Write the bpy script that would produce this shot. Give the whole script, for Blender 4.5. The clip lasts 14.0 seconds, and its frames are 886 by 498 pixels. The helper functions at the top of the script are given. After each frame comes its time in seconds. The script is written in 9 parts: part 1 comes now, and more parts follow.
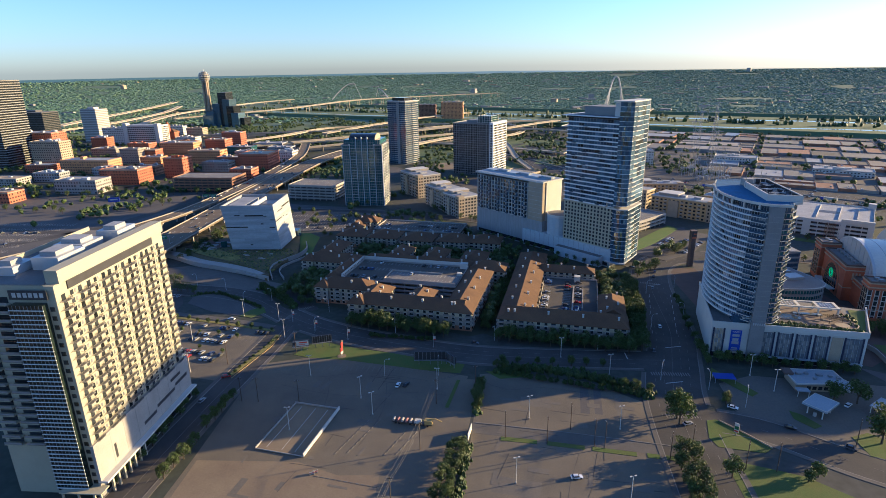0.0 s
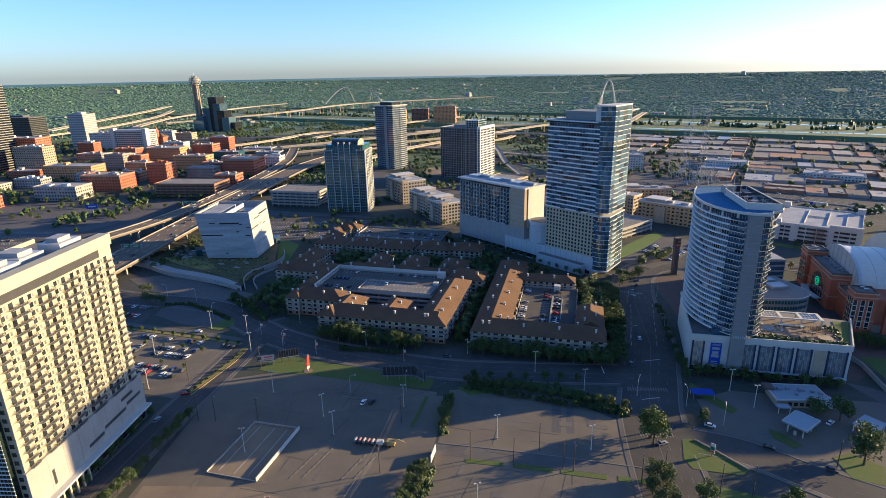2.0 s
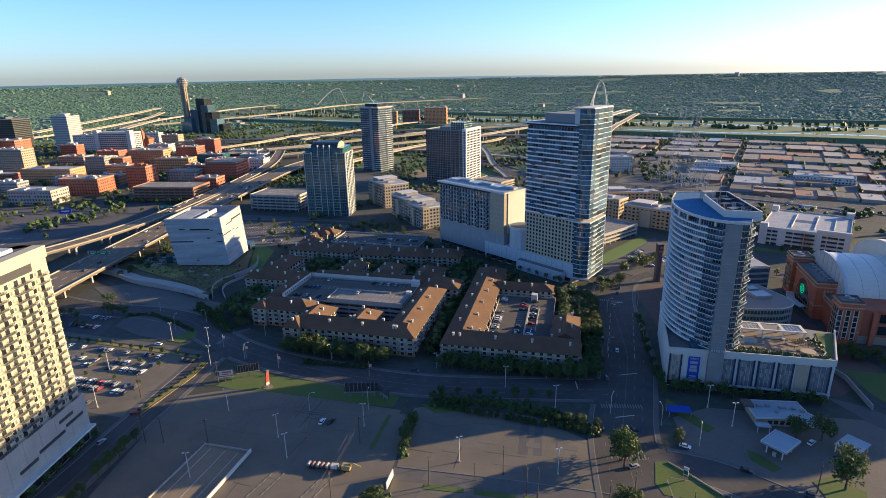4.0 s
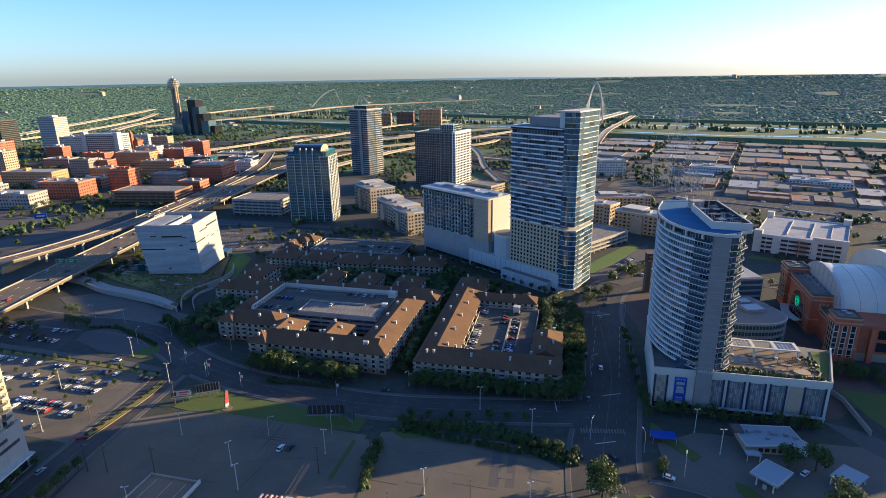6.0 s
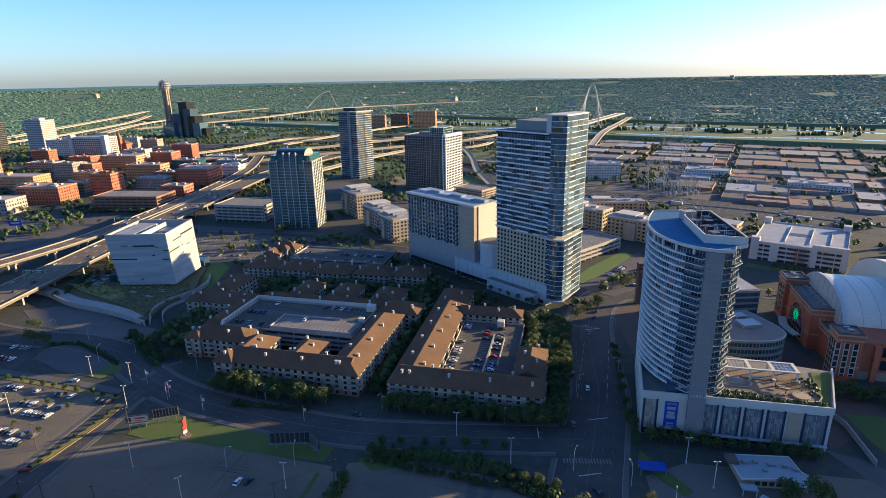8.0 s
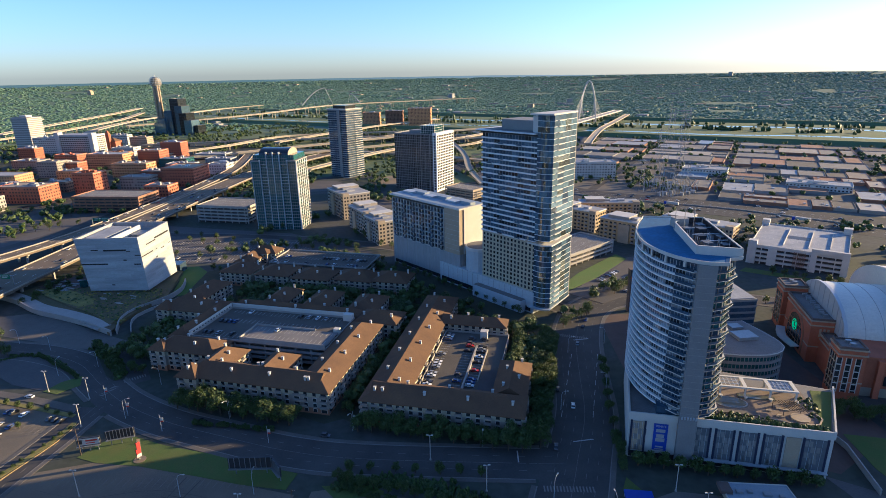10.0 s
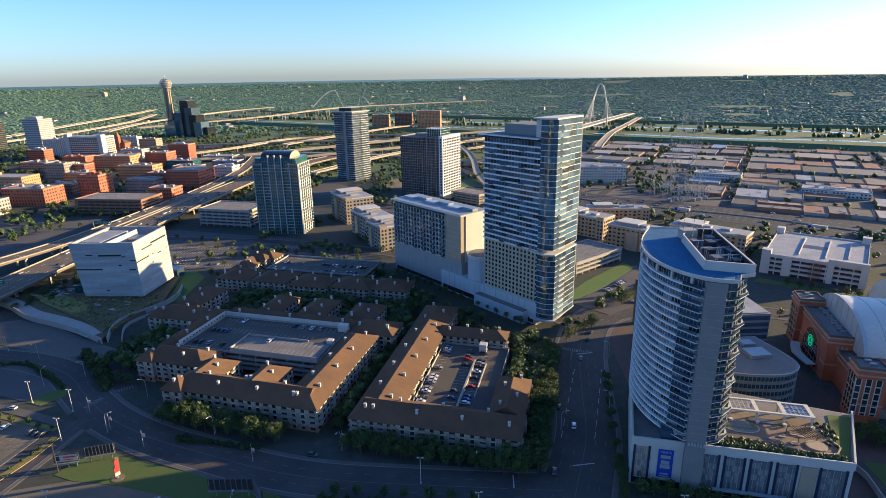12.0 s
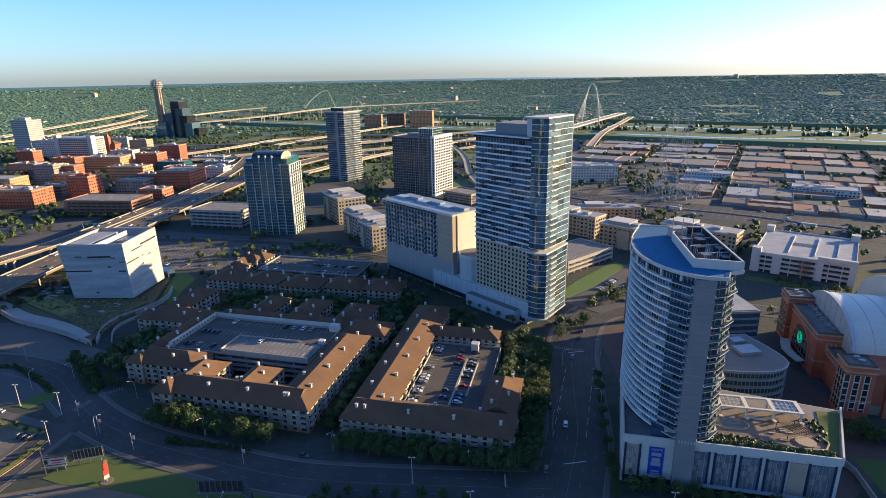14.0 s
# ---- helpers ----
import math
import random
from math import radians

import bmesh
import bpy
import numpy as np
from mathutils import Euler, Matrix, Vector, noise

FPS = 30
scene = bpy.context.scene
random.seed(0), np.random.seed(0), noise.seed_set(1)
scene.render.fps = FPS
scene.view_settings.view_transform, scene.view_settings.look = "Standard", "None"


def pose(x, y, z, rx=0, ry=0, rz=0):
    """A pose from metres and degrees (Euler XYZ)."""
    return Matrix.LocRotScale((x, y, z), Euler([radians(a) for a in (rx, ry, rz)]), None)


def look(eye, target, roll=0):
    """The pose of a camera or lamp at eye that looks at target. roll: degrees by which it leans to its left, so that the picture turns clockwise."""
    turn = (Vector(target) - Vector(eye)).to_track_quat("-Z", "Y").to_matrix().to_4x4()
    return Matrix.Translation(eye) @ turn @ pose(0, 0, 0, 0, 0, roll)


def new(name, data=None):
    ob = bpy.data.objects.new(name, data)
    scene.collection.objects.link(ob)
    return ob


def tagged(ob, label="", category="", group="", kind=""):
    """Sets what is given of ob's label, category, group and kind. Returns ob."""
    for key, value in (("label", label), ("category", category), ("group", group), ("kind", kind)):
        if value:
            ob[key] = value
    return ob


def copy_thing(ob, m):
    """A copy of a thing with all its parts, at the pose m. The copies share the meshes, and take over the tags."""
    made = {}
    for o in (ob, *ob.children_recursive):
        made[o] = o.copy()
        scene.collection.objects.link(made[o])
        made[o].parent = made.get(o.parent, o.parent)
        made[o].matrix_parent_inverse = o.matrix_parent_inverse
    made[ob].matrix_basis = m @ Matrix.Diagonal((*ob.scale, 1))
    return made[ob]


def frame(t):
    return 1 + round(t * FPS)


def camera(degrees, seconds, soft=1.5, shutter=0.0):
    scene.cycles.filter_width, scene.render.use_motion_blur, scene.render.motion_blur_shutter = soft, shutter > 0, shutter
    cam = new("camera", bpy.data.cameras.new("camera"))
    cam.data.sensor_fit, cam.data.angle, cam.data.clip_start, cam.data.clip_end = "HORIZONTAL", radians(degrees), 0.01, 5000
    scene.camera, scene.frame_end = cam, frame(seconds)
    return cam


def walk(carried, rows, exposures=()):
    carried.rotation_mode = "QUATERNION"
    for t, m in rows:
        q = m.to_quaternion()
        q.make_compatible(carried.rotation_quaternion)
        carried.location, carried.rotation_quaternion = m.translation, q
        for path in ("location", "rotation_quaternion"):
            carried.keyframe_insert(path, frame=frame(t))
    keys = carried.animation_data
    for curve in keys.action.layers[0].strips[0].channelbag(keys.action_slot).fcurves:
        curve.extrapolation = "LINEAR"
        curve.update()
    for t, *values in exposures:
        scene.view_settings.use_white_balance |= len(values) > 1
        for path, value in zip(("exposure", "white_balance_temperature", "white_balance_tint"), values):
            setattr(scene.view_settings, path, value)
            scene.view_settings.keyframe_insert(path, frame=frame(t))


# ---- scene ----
cam = camera(76.6, 14.0, soft=0.3)
PATH = [
    (0, (-33.035, -41.955, 148.413), (-33.175, -40.057, 147.798), -1.0),
    (0.5, (-29.692, -38.805, 148.367), (-29.83, -36.905, 147.756), -1.0),
    (1, (-26.306, -35.705, 148.327), (-26.442, -33.804, 147.719), -1.0),
    (1.5, (-22.838, -32.665, 148.307), (-22.972, -30.763, 147.702), -1.0),
    (2, (-19.255, -29.662, 148.285), (-19.387, -27.76, 147.682), -1.1),
    (2.5, (-15.537, -26.508, 148.27), (-15.669, -24.605, 147.668), -1.0),
    (3, (-11.844, -23.021, 148.26), (-11.974, -21.118, 147.658), -1.0),
    (3.2, (-10.47, -21.449, 148.247), (-10.596, -19.546, 147.644), -1.1),
    (5.3, (2.839, -3.002, 147.723), (2.726, -1.095, 147.129), -1.0),
    (5.5, (4.001, -1.167, 147.712), (3.885, 0.738, 147.116), -1.0),
    (6, (6.644, 3.62, 147.721), (6.53, 5.526, 147.126), -1.0),
    (6.5, (9.156, 8.434, 147.786), (9.042, 10.34, 147.192), -1.0),
    (7, (11.616, 13.233, 147.871), (11.504, 15.139, 147.279), -1.1),
    (7.5, (14.058, 18.042, 147.907), (13.947, 19.949, 147.315), -1.1),
    (8, (16.466, 22.842, 147.913), (16.357, 24.749, 147.322), -1.1),
    (8.2, (17.41, 24.719, 147.914), (17.301, 26.625, 147.318), -1.1),
    (10.5, (28.125, 45.317, 147.873), (28.021, 47.221, 147.271), -1.1),
    (11, (29.955, 49.104, 147.887), (29.849, 51.009, 147.288), -1.2),
    (11.5, (31.272, 51.93, 147.898), (31.159, 53.836, 147.301), -1.2),
    (12, (32.197, 53.687, 147.883), (32.053, 55.591, 147.289), -1.0),
    (12.5, (32.841, 54.447, 147.807), (32.683, 56.35, 147.214), -1.0),
    (13, (33.197, 54.472, 147.695), (33.053, 56.376, 147.102), -1.1),
    (13.5, (33.334, 54.224, 147.561), (33.203, 56.13, 146.967), -1.1),
    (14, (33.352, 53.932, 147.438), (33.231, 55.838, 146.844), -1.1),
]
walk(cam, [(t, look(eye, target, roll)) for t, eye, target, roll in PATH], exposures=[(0, 1.66, 5000, 18), (14, 1.66, 5000, 18)])

# ---- light ----
SUN_AZ, SUN_EL = 72.0, 11.4   # degrees to the right of +y, and above the horizon
world = bpy.data.worlds.new("evening_sky")
scene.world = world
world.use_nodes = True
wn = world.node_tree
sky = wn.nodes.new("ShaderNodeTexSky")
sky.sky_type = "NISHITA"
sky.sun_disc = False
sky.sun_elevation = radians(SUN_EL)
sky.sun_rotation = radians(SUN_AZ)
sky.altitude = 200
sky.air_density, sky.dust_density, sky.ozone_density = 0.95, 0.7, 3.0
wn.links.new(sky.outputs[0], wn.nodes["Background"].inputs[0])
wn.nodes["Background"].inputs[1].default_value = 0.078

sun = new("sun", bpy.data.lights.new("sun", "SUN"))
sun.data.energy, sun.data.angle, sun.data.color = 5.0, radians(0.6), (1.0, 0.65, 0.23)
_a, _e = radians(SUN_AZ), radians(SUN_EL)
sun.matrix_world = look((600, 200, 300), (600 - math.sin(_a) * math.cos(_e) * 100, 200 - math.cos(_a) * math.cos(_e) * 100, 300 - math.sin(_e) * 100))


# ---- materials ----
def mat(name, color, rough=0.8, vary=0.15, scale=0.3, fine=6.0, metal=0.0, bump=0.0, tint=None, rand=0.0, spec=0.5, stretch=None):
    """A surface with two scales of variation: large stains and fine grain; rand shifts the value from piece to piece."""
    m = bpy.data.materials.new(name)
    m.use_nodes = True
    n, ln = m.node_tree.nodes, m.node_tree.links
    p = n["Principled BSDF"]
    p.inputs["Roughness"].default_value, p.inputs["Metallic"].default_value = rough, metal
    p.inputs["Specular IOR Level"].default_value = spec
    co = n.new("ShaderNodeNewGeometry")
    big, small = n.new("ShaderNodeTexNoise"), n.new("ShaderNodeTexNoise")
    big.inputs["Scale"].default_value, big.inputs["Detail"].default_value, big.inputs["Roughness"].default_value = scale, 5, 0.65
    small.inputs["Scale"].default_value, small.inputs["Detail"].default_value = fine, 3
    place = co.outputs["Position"]
    if stretch:   # streaks
        mul3 = n.new("ShaderNodeVectorMath")
        mul3.operation = "MULTIPLY"
        mul3.inputs[1].default_value = stretch
        ln.new(place, mul3.inputs[0])
        place = mul3.outputs[0]
    for t in (big, small):
        ln.new(place, t.inputs["Vector"])
    ramp = n.new("ShaderNodeMapRange")
    ramp.inputs[1].default_value, ramp.inputs[2].default_value = 0.3, 0.7
    ln.new(big.outputs[0], ramp.inputs[0])
    other = tint or tuple(c * (1 - 2 * vary) for c in color)
    mix = n.new("ShaderNodeMix")
    mix.data_type = "RGBA"
    mix.inputs[6].default_value, mix.inputs[7].default_value = (*color, 1), (*other, 1)
    ln.new(ramp.outputs[0], mix.inputs[0])
    hsv = n.new("ShaderNodeHueSaturation")
    ln.new(mix.outputs[2], hsv.inputs["Color"])
    val = n.new("ShaderNodeMapRange")
    val.inputs[1].default_value, val.inputs[2].default_value = 0.25, 0.75
    val.inputs[3].default_value, val.inputs[4].default_value = 1 - vary, 1 + vary
    ln.new(small.outputs[0], val.inputs[0])
    last = val.outputs[0]
    if rand:
        info, isl = n.new("ShaderNodeObjectInfo"), n.new("ShaderNodeMapRange")
        isl.inputs[3].default_value, isl.inputs[4].default_value = 1 - rand, 1 + rand
        ln.new(info.outputs["Random"], isl.inputs[0])
        mul = n.new("ShaderNodeMath")
        mul.operation = "MULTIPLY"
        ln.new(last, mul.inputs[0]), ln.new(isl.outputs[0], mul.inputs[1])
        last = mul.outputs[0]
    ln.new(last, hsv.inputs["Value"])
    ln.new(hsv.outputs[0], p.inputs["Base Color"])
    if bump:
        b = n.new("ShaderNodeBump")
        b.inputs["Strength"].default_value, b.inputs["Distance"].default_value = bump, 0.1
        ln.new(small.outputs[0], b.inputs["Height"])
        ln.new(b.outputs[0], p.inputs["Normal"])
    return m


def island_mat(name, dark, light, rough=0.6, through_light=0.15):
    """For joined pieces: each island of the mesh takes its own shade between two colours."""
    m = bpy.data.materials.new(name)
    m.use_nodes = True
    n, ln = m.node_tree.nodes, m.node_tree.links
    p, g, mix = n["Principled BSDF"], n.new("ShaderNodeNewGeometry"), n.new("ShaderNodeMix")
    no = n.new("ShaderNodeTexNoise")
    no.inputs["Scale"].default_value, no.inputs["Detail"].default_value = 0.9, 4
    ln.new(g.outputs["Position"], no.inputs["Vector"])
    add = n.new("ShaderNodeMath")
    add.operation = "MULTIPLY_ADD"
    add.inputs[1].default_value = 0.5
    ln.new(no.outputs[0], add.inputs[0])
    half = n.new("ShaderNodeMath")
    half.operation = "MULTIPLY_ADD"
    half.inputs[1].default_value, half.inputs[2].default_value = 0.75, -0.12
    ln.new(g.outputs["Random Per Island"], half.inputs[0])
    ln.new(half.outputs[0], add.inputs[2])
    mix.data_type = "RGBA"
    mix.inputs[6].default_value, mix.inputs[7].default_value = (*dark, 1), (*light, 1)
    ln.new(add.outputs[0], mix.inputs[0])
    ln.new(mix.outputs[2], p.inputs["Base Color"])
    p.inputs["Roughness"].default_value = rough
    if through_light:   # thin leaves let the low sun through
        tr, sh = n.new("ShaderNodeBsdfTranslucent"), n.new("ShaderNodeMixShader")
        ln.new(mix.outputs[2], tr.inputs[0])
        sh.inputs[0].default_value = through_light
        ln.new(p.outputs[0], sh.inputs[1]), ln.new(tr.outputs[0], sh.inputs[2])
        ln.new(sh.outputs[0], n["Material Output"].inputs[0])
    return m


def glass_mat(name, color, rough=0.06, metal=0.35, rand=0.35, wave=0.12):
    """Tinted facade glass, with each pane a little different in shade and the panes slightly out of true."""
    m = mat(name, color, rough, 0.2, 0.35, 0.8, metal, 0.0, None, rand, 0.6)
    n, ln = m.node_tree.nodes, m.node_tree.links
    b, t, g = n.new("ShaderNodeBump"), n.new("ShaderNodeTexNoise"), n.new("ShaderNodeNewGeometry")
    t.inputs["Scale"].default_value = 0.25
    b.inputs["Strength"].default_value, b.inputs["Distance"].default_value = wave, 0.3
    ln.new(g.outputs["Position"], t.inputs["Vector"])
    ln.new(t.outputs[0], b.inputs["Height"])
    ln.new(b.outputs[0], n["Principled BSDF"].inputs["Normal"])
    return m


M = dict(
    asphalt=mat("asphalt", (0.050, 0.048, 0.047), 0.85, 0.10, 0.045, 1.5, bump=0.2, tint=(0.086, 0.080, 0.072), spec=0.2),
    lot=mat("worn_lot_asphalt", (0.165, 0.141, 0.104), 0.9, 0.18, 0.035, 2.2, bump=0.2, tint=(0.108, 0.096, 0.078), spec=0.2),
    worn=mat("bleached_asphalt", (0.150, 0.132, 0.106), 0.9, 0.1, 0.06, 1.0, bump=0.2, tint=(0.117, 0.108, 0.095), spec=0.2),
    yard=mat("grey_lot_asphalt", (0.112, 0.104, 0.098), 0.9, 0.12, 0.035, 1.2, bump=0.2, tint=(0.084, 0.080, 0.078), spec=0.2),
    dirt=mat("bare_dirt", (0.205, 0.163, 0.106), 0.95, 0.12, 0.05, 1.5, tint=(0.150, 0.114, 0.079)),
    town=mat("town_ground", (0.068, 0.068, 0.068), 0.9, 0.22, 0.012, 0.25, tint=(0.046, 0.056, 0.034), spec=0.2),
    # darker than the far crowns, so bare gaps read as shade under trees
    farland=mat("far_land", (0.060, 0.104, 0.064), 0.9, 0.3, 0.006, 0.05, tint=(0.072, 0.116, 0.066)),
    pave=mat("pavement_concrete", (0.128, 0.118, 0.105), 0.85, 0.12, 0.1, 2.0, rand=0.06, spec=0.2),
    kerb=mat("kerb_concrete", (0.185, 0.172, 0.152), 0.85, 0.12, 0.3, 3.0),
    bed=mat("freeway_asphalt", (0.062, 0.060, 0.058), 0.85, 0.12, 0.05, 1.0, tint=(0.059, 0.056, 0.054), spec=0.2),
    deck=mat("road_concrete", (0.165, 0.131, 0.092), 0.85, 0.12, 0.05, 1.0, spec=0.2),
    concrete=mat("concrete", (0.328, 0.307, 0.279), 0.8, 0.1, 0.12, 2.0, rand=0.05),
    panel=mat("museum_concrete", (0.335, 0.350, 0.358), 0.75, 0.16, 0.10, 2.5, bump=0.15, rand=0.09, stretch=(0.25, 0.25, 3.0)),
    white=mat("white_stucco", (0.504, 0.487, 0.445), 0.75, 0.06, 0.1, 3.0, rand=0.03),
    shaft=mat("dark_grey_concrete", (0.205, 0.200, 0.198), 0.75, 0.08, 0.12, 2.0, rand=0.05),
    navy=mat("navy_metal_trim", (0.020, 0.026, 0.060), 0.5, 0.1, 0.5, 4.0),
    mesh=mat("grey_metal_screen", (0.120, 0.130, 0.145), 0.6, 0.1, 0.3, 3.0),
    trim=mat("bright_white_trim", (0.66, 0.66, 0.64), 0.6, 0.05, 0.2, 3.0),
    cladding=mat("streaked_grey_cladding", (0.270, 0.279, 0.288), 0.55, 0.12, 0.6, 2.0, stretch=(1.0, 1.0, 0.12)),
    pale_clad=mat("pale_blue_panel_cladding", (0.40, 0.44, 0.47), 0.5, 0.08, 0.3, 2.0),
    grey=mat("grey_concrete_panel", (0.212, 0.208, 0.200), 0.75, 0.08, 0.12, 2.0, rand=0.05),
    metal=mat("white_metal", (0.425, 0.442, 0.459), 0.4, 0.05, 0.3, 4.0, metal=0.2),
    steel=mat("grey_steel", (0.30, 0.31, 0.32), 0.45, 0.1, 0.4, 4.0, metal=0.5),
    # also stands in for shade inside garages, wells and the loggia
    dark=mat("dark_metal_and_shade", (0.035, 0.035, 0.04), 0.5, 0.15, 0.4, 4.0),
    roofw=mat("white_membrane_roof", (0.328, 0.328, 0.336), 0.7, 0.12, 0.08, 1.0, tint=(0.213, 0.221, 0.230)),
    vault=mat("white_roof_membrane", (0.600, 0.565, 0.480), 0.45, 0.08, 0.05, 1.0, tint=(0.500, 0.485, 0.440)),
    roofg=mat("grey_gravel_roof", (0.174, 0.166, 0.157), 0.9, 0.15, 0.08, 1.5, tint=(0.123, 0.117, 0.111)),
    roofp=mat("dusty_pink_grey_roof", (0.205, 0.165, 0.140), 0.9, 0.12, 0.05, 1.2, tint=(0.150, 0.128, 0.115)),
    # for the far decks: low sunlight is put into the concrete's colour
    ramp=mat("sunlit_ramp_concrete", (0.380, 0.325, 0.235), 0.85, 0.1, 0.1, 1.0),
    decktop=mat("oily_deck_concrete", (0.118, 0.106, 0.088), 0.9, 0.15, 0.08, 1.5, tint=(0.084, 0.076, 0.066), spec=0.2),
    pale_roof=mat("pale_blue_roof_sheet", (0.235, 0.270, 0.305), 0.5, 0.1, 0.2, 1.5, tint=(0.230, 0.264, 0.297)),
    load=mat("dusty_pink_load", (0.34, 0.16, 0.14), 0.7, 0.15, 0.5, 4.0),
    # the sky's blue reflection is put into this roof colour
    roofb=mat("sky_tinted_roof", (0.058, 0.150, 0.285), 0.85, 0.14, 0.1, 1.0, tint=(0.050, 0.118, 0.215), spec=0.15),
    shingle=mat("brown_shingle", (0.142, 0.085, 0.047), 0.95, 0.16, 0.1, 2.5, bump=0.3, tint=(0.096, 0.059, 0.038), spec=0.2),
    beige=mat("beige_stucco", (0.290, 0.258, 0.218), 0.85, 0.08, 0.1, 2.0, rand=0.05),
    ochre=mat("golden_tan_brick", (0.40, 0.285, 0.135), 0.85, 0.12, 0.15, 2.5, tint=(0.33, 0.24, 0.13)),
    tan=mat("tan_stone", (0.357, 0.289, 0.204), 0.85, 0.1, 0.15, 2.5),
    brick=mat("red_brick", (0.41, 0.125, 0.060), 0.85, 0.14, 0.15, 3.0, bump=0.2, rand=0.15),
    brick2=mat("brown_brick", (0.28, 0.14, 0.08), 0.85, 0.14, 0.15, 3.0, rand=0.15),
    brick3=mat("orange_brick", (0.52, 0.25, 0.11), 0.85, 0.12, 0.15, 3.0, rand=0.1),
    glass=glass_mat("blue_grey_glass", (0.065, 0.105, 0.155), 0.05, 0.2),
    facade=glass_mat("pale_blue_facade_glass", (0.105, 0.140, 0.185), 0.10, 0.1, 0.3),
    hglass=glass_mat("blue_tower_glass", (0.120, 0.190, 0.260), 0.07, 0.35),
    bayglass=glass_mat("green_bay_glass", (0.022, 0.036, 0.030), 0.22, 0.0),
    gglass=glass_mat("green_glass", (0.036, 0.112, 0.122), 0.1, 0.15),
    soil=mat("dark_garden_soil", (0.045, 0.05, 0.028), 0.95, 0.2, 0.1, 2.0),
    dglass=glass_mat("dark_glass", (0.030, 0.036, 0.042), 0.08, 0.1),
    win=glass_mat("window_glass", (0.035, 0.04, 0.045), 0.08, 0.0, 0.5),
    blind=glass_mat("window_with_pale_blind", (0.230, 0.242, 0.255), 0.12, 0.0, 0.3),
    mirror=glass_mat("mirror_glass", (0.34, 0.40, 0.40), 0.03, 0.8, 0.5, 0.5),
    hmirror=glass_mat("blue_mirror_glass", (0.16, 0.26, 0.34), 0.03, 0.5, 0.5, 0.4),
    cream=mat("cream_stucco", (0.360, 0.332, 0.240), 0.75, 0.06, 0.1, 3.0, rand=0.03),
    # dry verges and tufts, and the museum patch with sunlight painted in
    dry=mat("dry_and_sunlit_grass", (0.24, 0.20, 0.05), 0.95, 0.2, 0.2, 3.0, tint=(0.09, 0.10, 0.03)),
    rough=mat("rough_planting", (0.125, 0.088, 0.050), 0.95, 0.25, 0.06, 1.6, bump=0.5, tint=(0.066, 0.072, 0.022)),
    slate=mat("dark_stone_cladding", (0.12, 0.085, 0.07), 0.8, 0.12, 0.3, 2.0),
    green=mat("green_sign_paint", (0.01, 0.13, 0.06), 0.5, 0.1, 0.5, 4.0),
    field=mat("field_grass", (0.058, 0.105, 0.030), 0.95, 0.2, 0.02, 0.4, tint=(0.090, 0.112, 0.045)),
    grass=mat("grass", (0.058, 0.106, 0.016), 0.95, 0.22, 0.10, 4.0, bump=0.5, tint=(0.084, 0.098, 0.022)),
    lawn=mat("bright_lawn", (0.060, 0.125, 0.018), 0.95, 0.2, 0.10, 4.0, bump=0.4, tint=(0.080, 0.120, 0.024)),
    leaf=island_mat("leaves", (0.020, 0.036, 0.008), (0.085, 0.130, 0.022)),
    hedge=island_mat("bush_leaves", (0.018, 0.034, 0.007), (0.06, 0.105, 0.016)),
    # paler than near leaves: the distance's haze is put into these greens
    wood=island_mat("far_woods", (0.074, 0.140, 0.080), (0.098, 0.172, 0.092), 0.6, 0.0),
    bark=mat("bark", (0.10, 0.075, 0.05), 0.95, 0.2, 2.0, 9.0),
    timber=mat("pole_timber", (0.085, 0.06, 0.045), 0.9, 0.2, 1.0, 9.0),
    water=mat("river_water", (0.12, 0.13, 0.11), 0.08, 0.1, 0.01, 0.2),
    paint=mat("road_paint", (0.527, 0.510, 0.476), 0.8, 0.15, 0.6, 4.0),
    yellow=mat("yellow_paint", (0.40, 0.29, 0.10), 0.7, 0.1, 0.5, 4.0),
    red=mat("red_paint", (0.50, 0.04, 0.03), 0.5, 0.1, 0.5, 4.0),
    blue=mat("blue_fabric", (0.02, 0.05, 0.35), 0.6, 0.1, 0.5, 4.0),
    terrace=mat("brown_terrace_paving", (0.185, 0.140, 0.105), 0.9, 0.14, 0.3, 3.0),
    tyre=mat("tyre_rubber", (0.02, 0.02, 0.02), 0.9, 0.1, 1.0, 8.0),
    brickpave=mat("red_paving", (0.092, 0.060, 0.048), 0.9, 0.12, 0.2, 3.0),
)


# ---- building helpers ----
def mesh_of(name, verts, faces, material, smooth=False):
    me = bpy.data.meshes.new(name)
    me.from_pydata(verts, [], faces)
    me.materials.append(material)
    if smooth:
        me.polygons.foreach_set("use_smooth", [True] * len(me.polygons))
    return me


def put(name, me, parent=None, x=0, y=0, z=0, rz=0, label="", kind=""):
    ob = new(name, me)
    ob.location, ob.rotation_euler = (x, y, z), (0, 0, radians(rz))
    ob.parent = parent
    return tagged(ob, label, kind=kind)


def thing(name, x, y, rz, label, category, group="", z=0, kind=""):
    ob = new(name)
    ob.location, ob.rotation_euler = (x, y, z), (0, 0, radians(rz))
    ob.empty_display_size = 1
    return tagged(ob, label, category, group, kind)


BOX = ((0, 3, 2, 1), (4, 5, 6, 7), (0, 1, 5, 4), (1, 2, 6, 5), (2, 3, 7, 6), (3, 0, 4, 7))
_boxes = {}


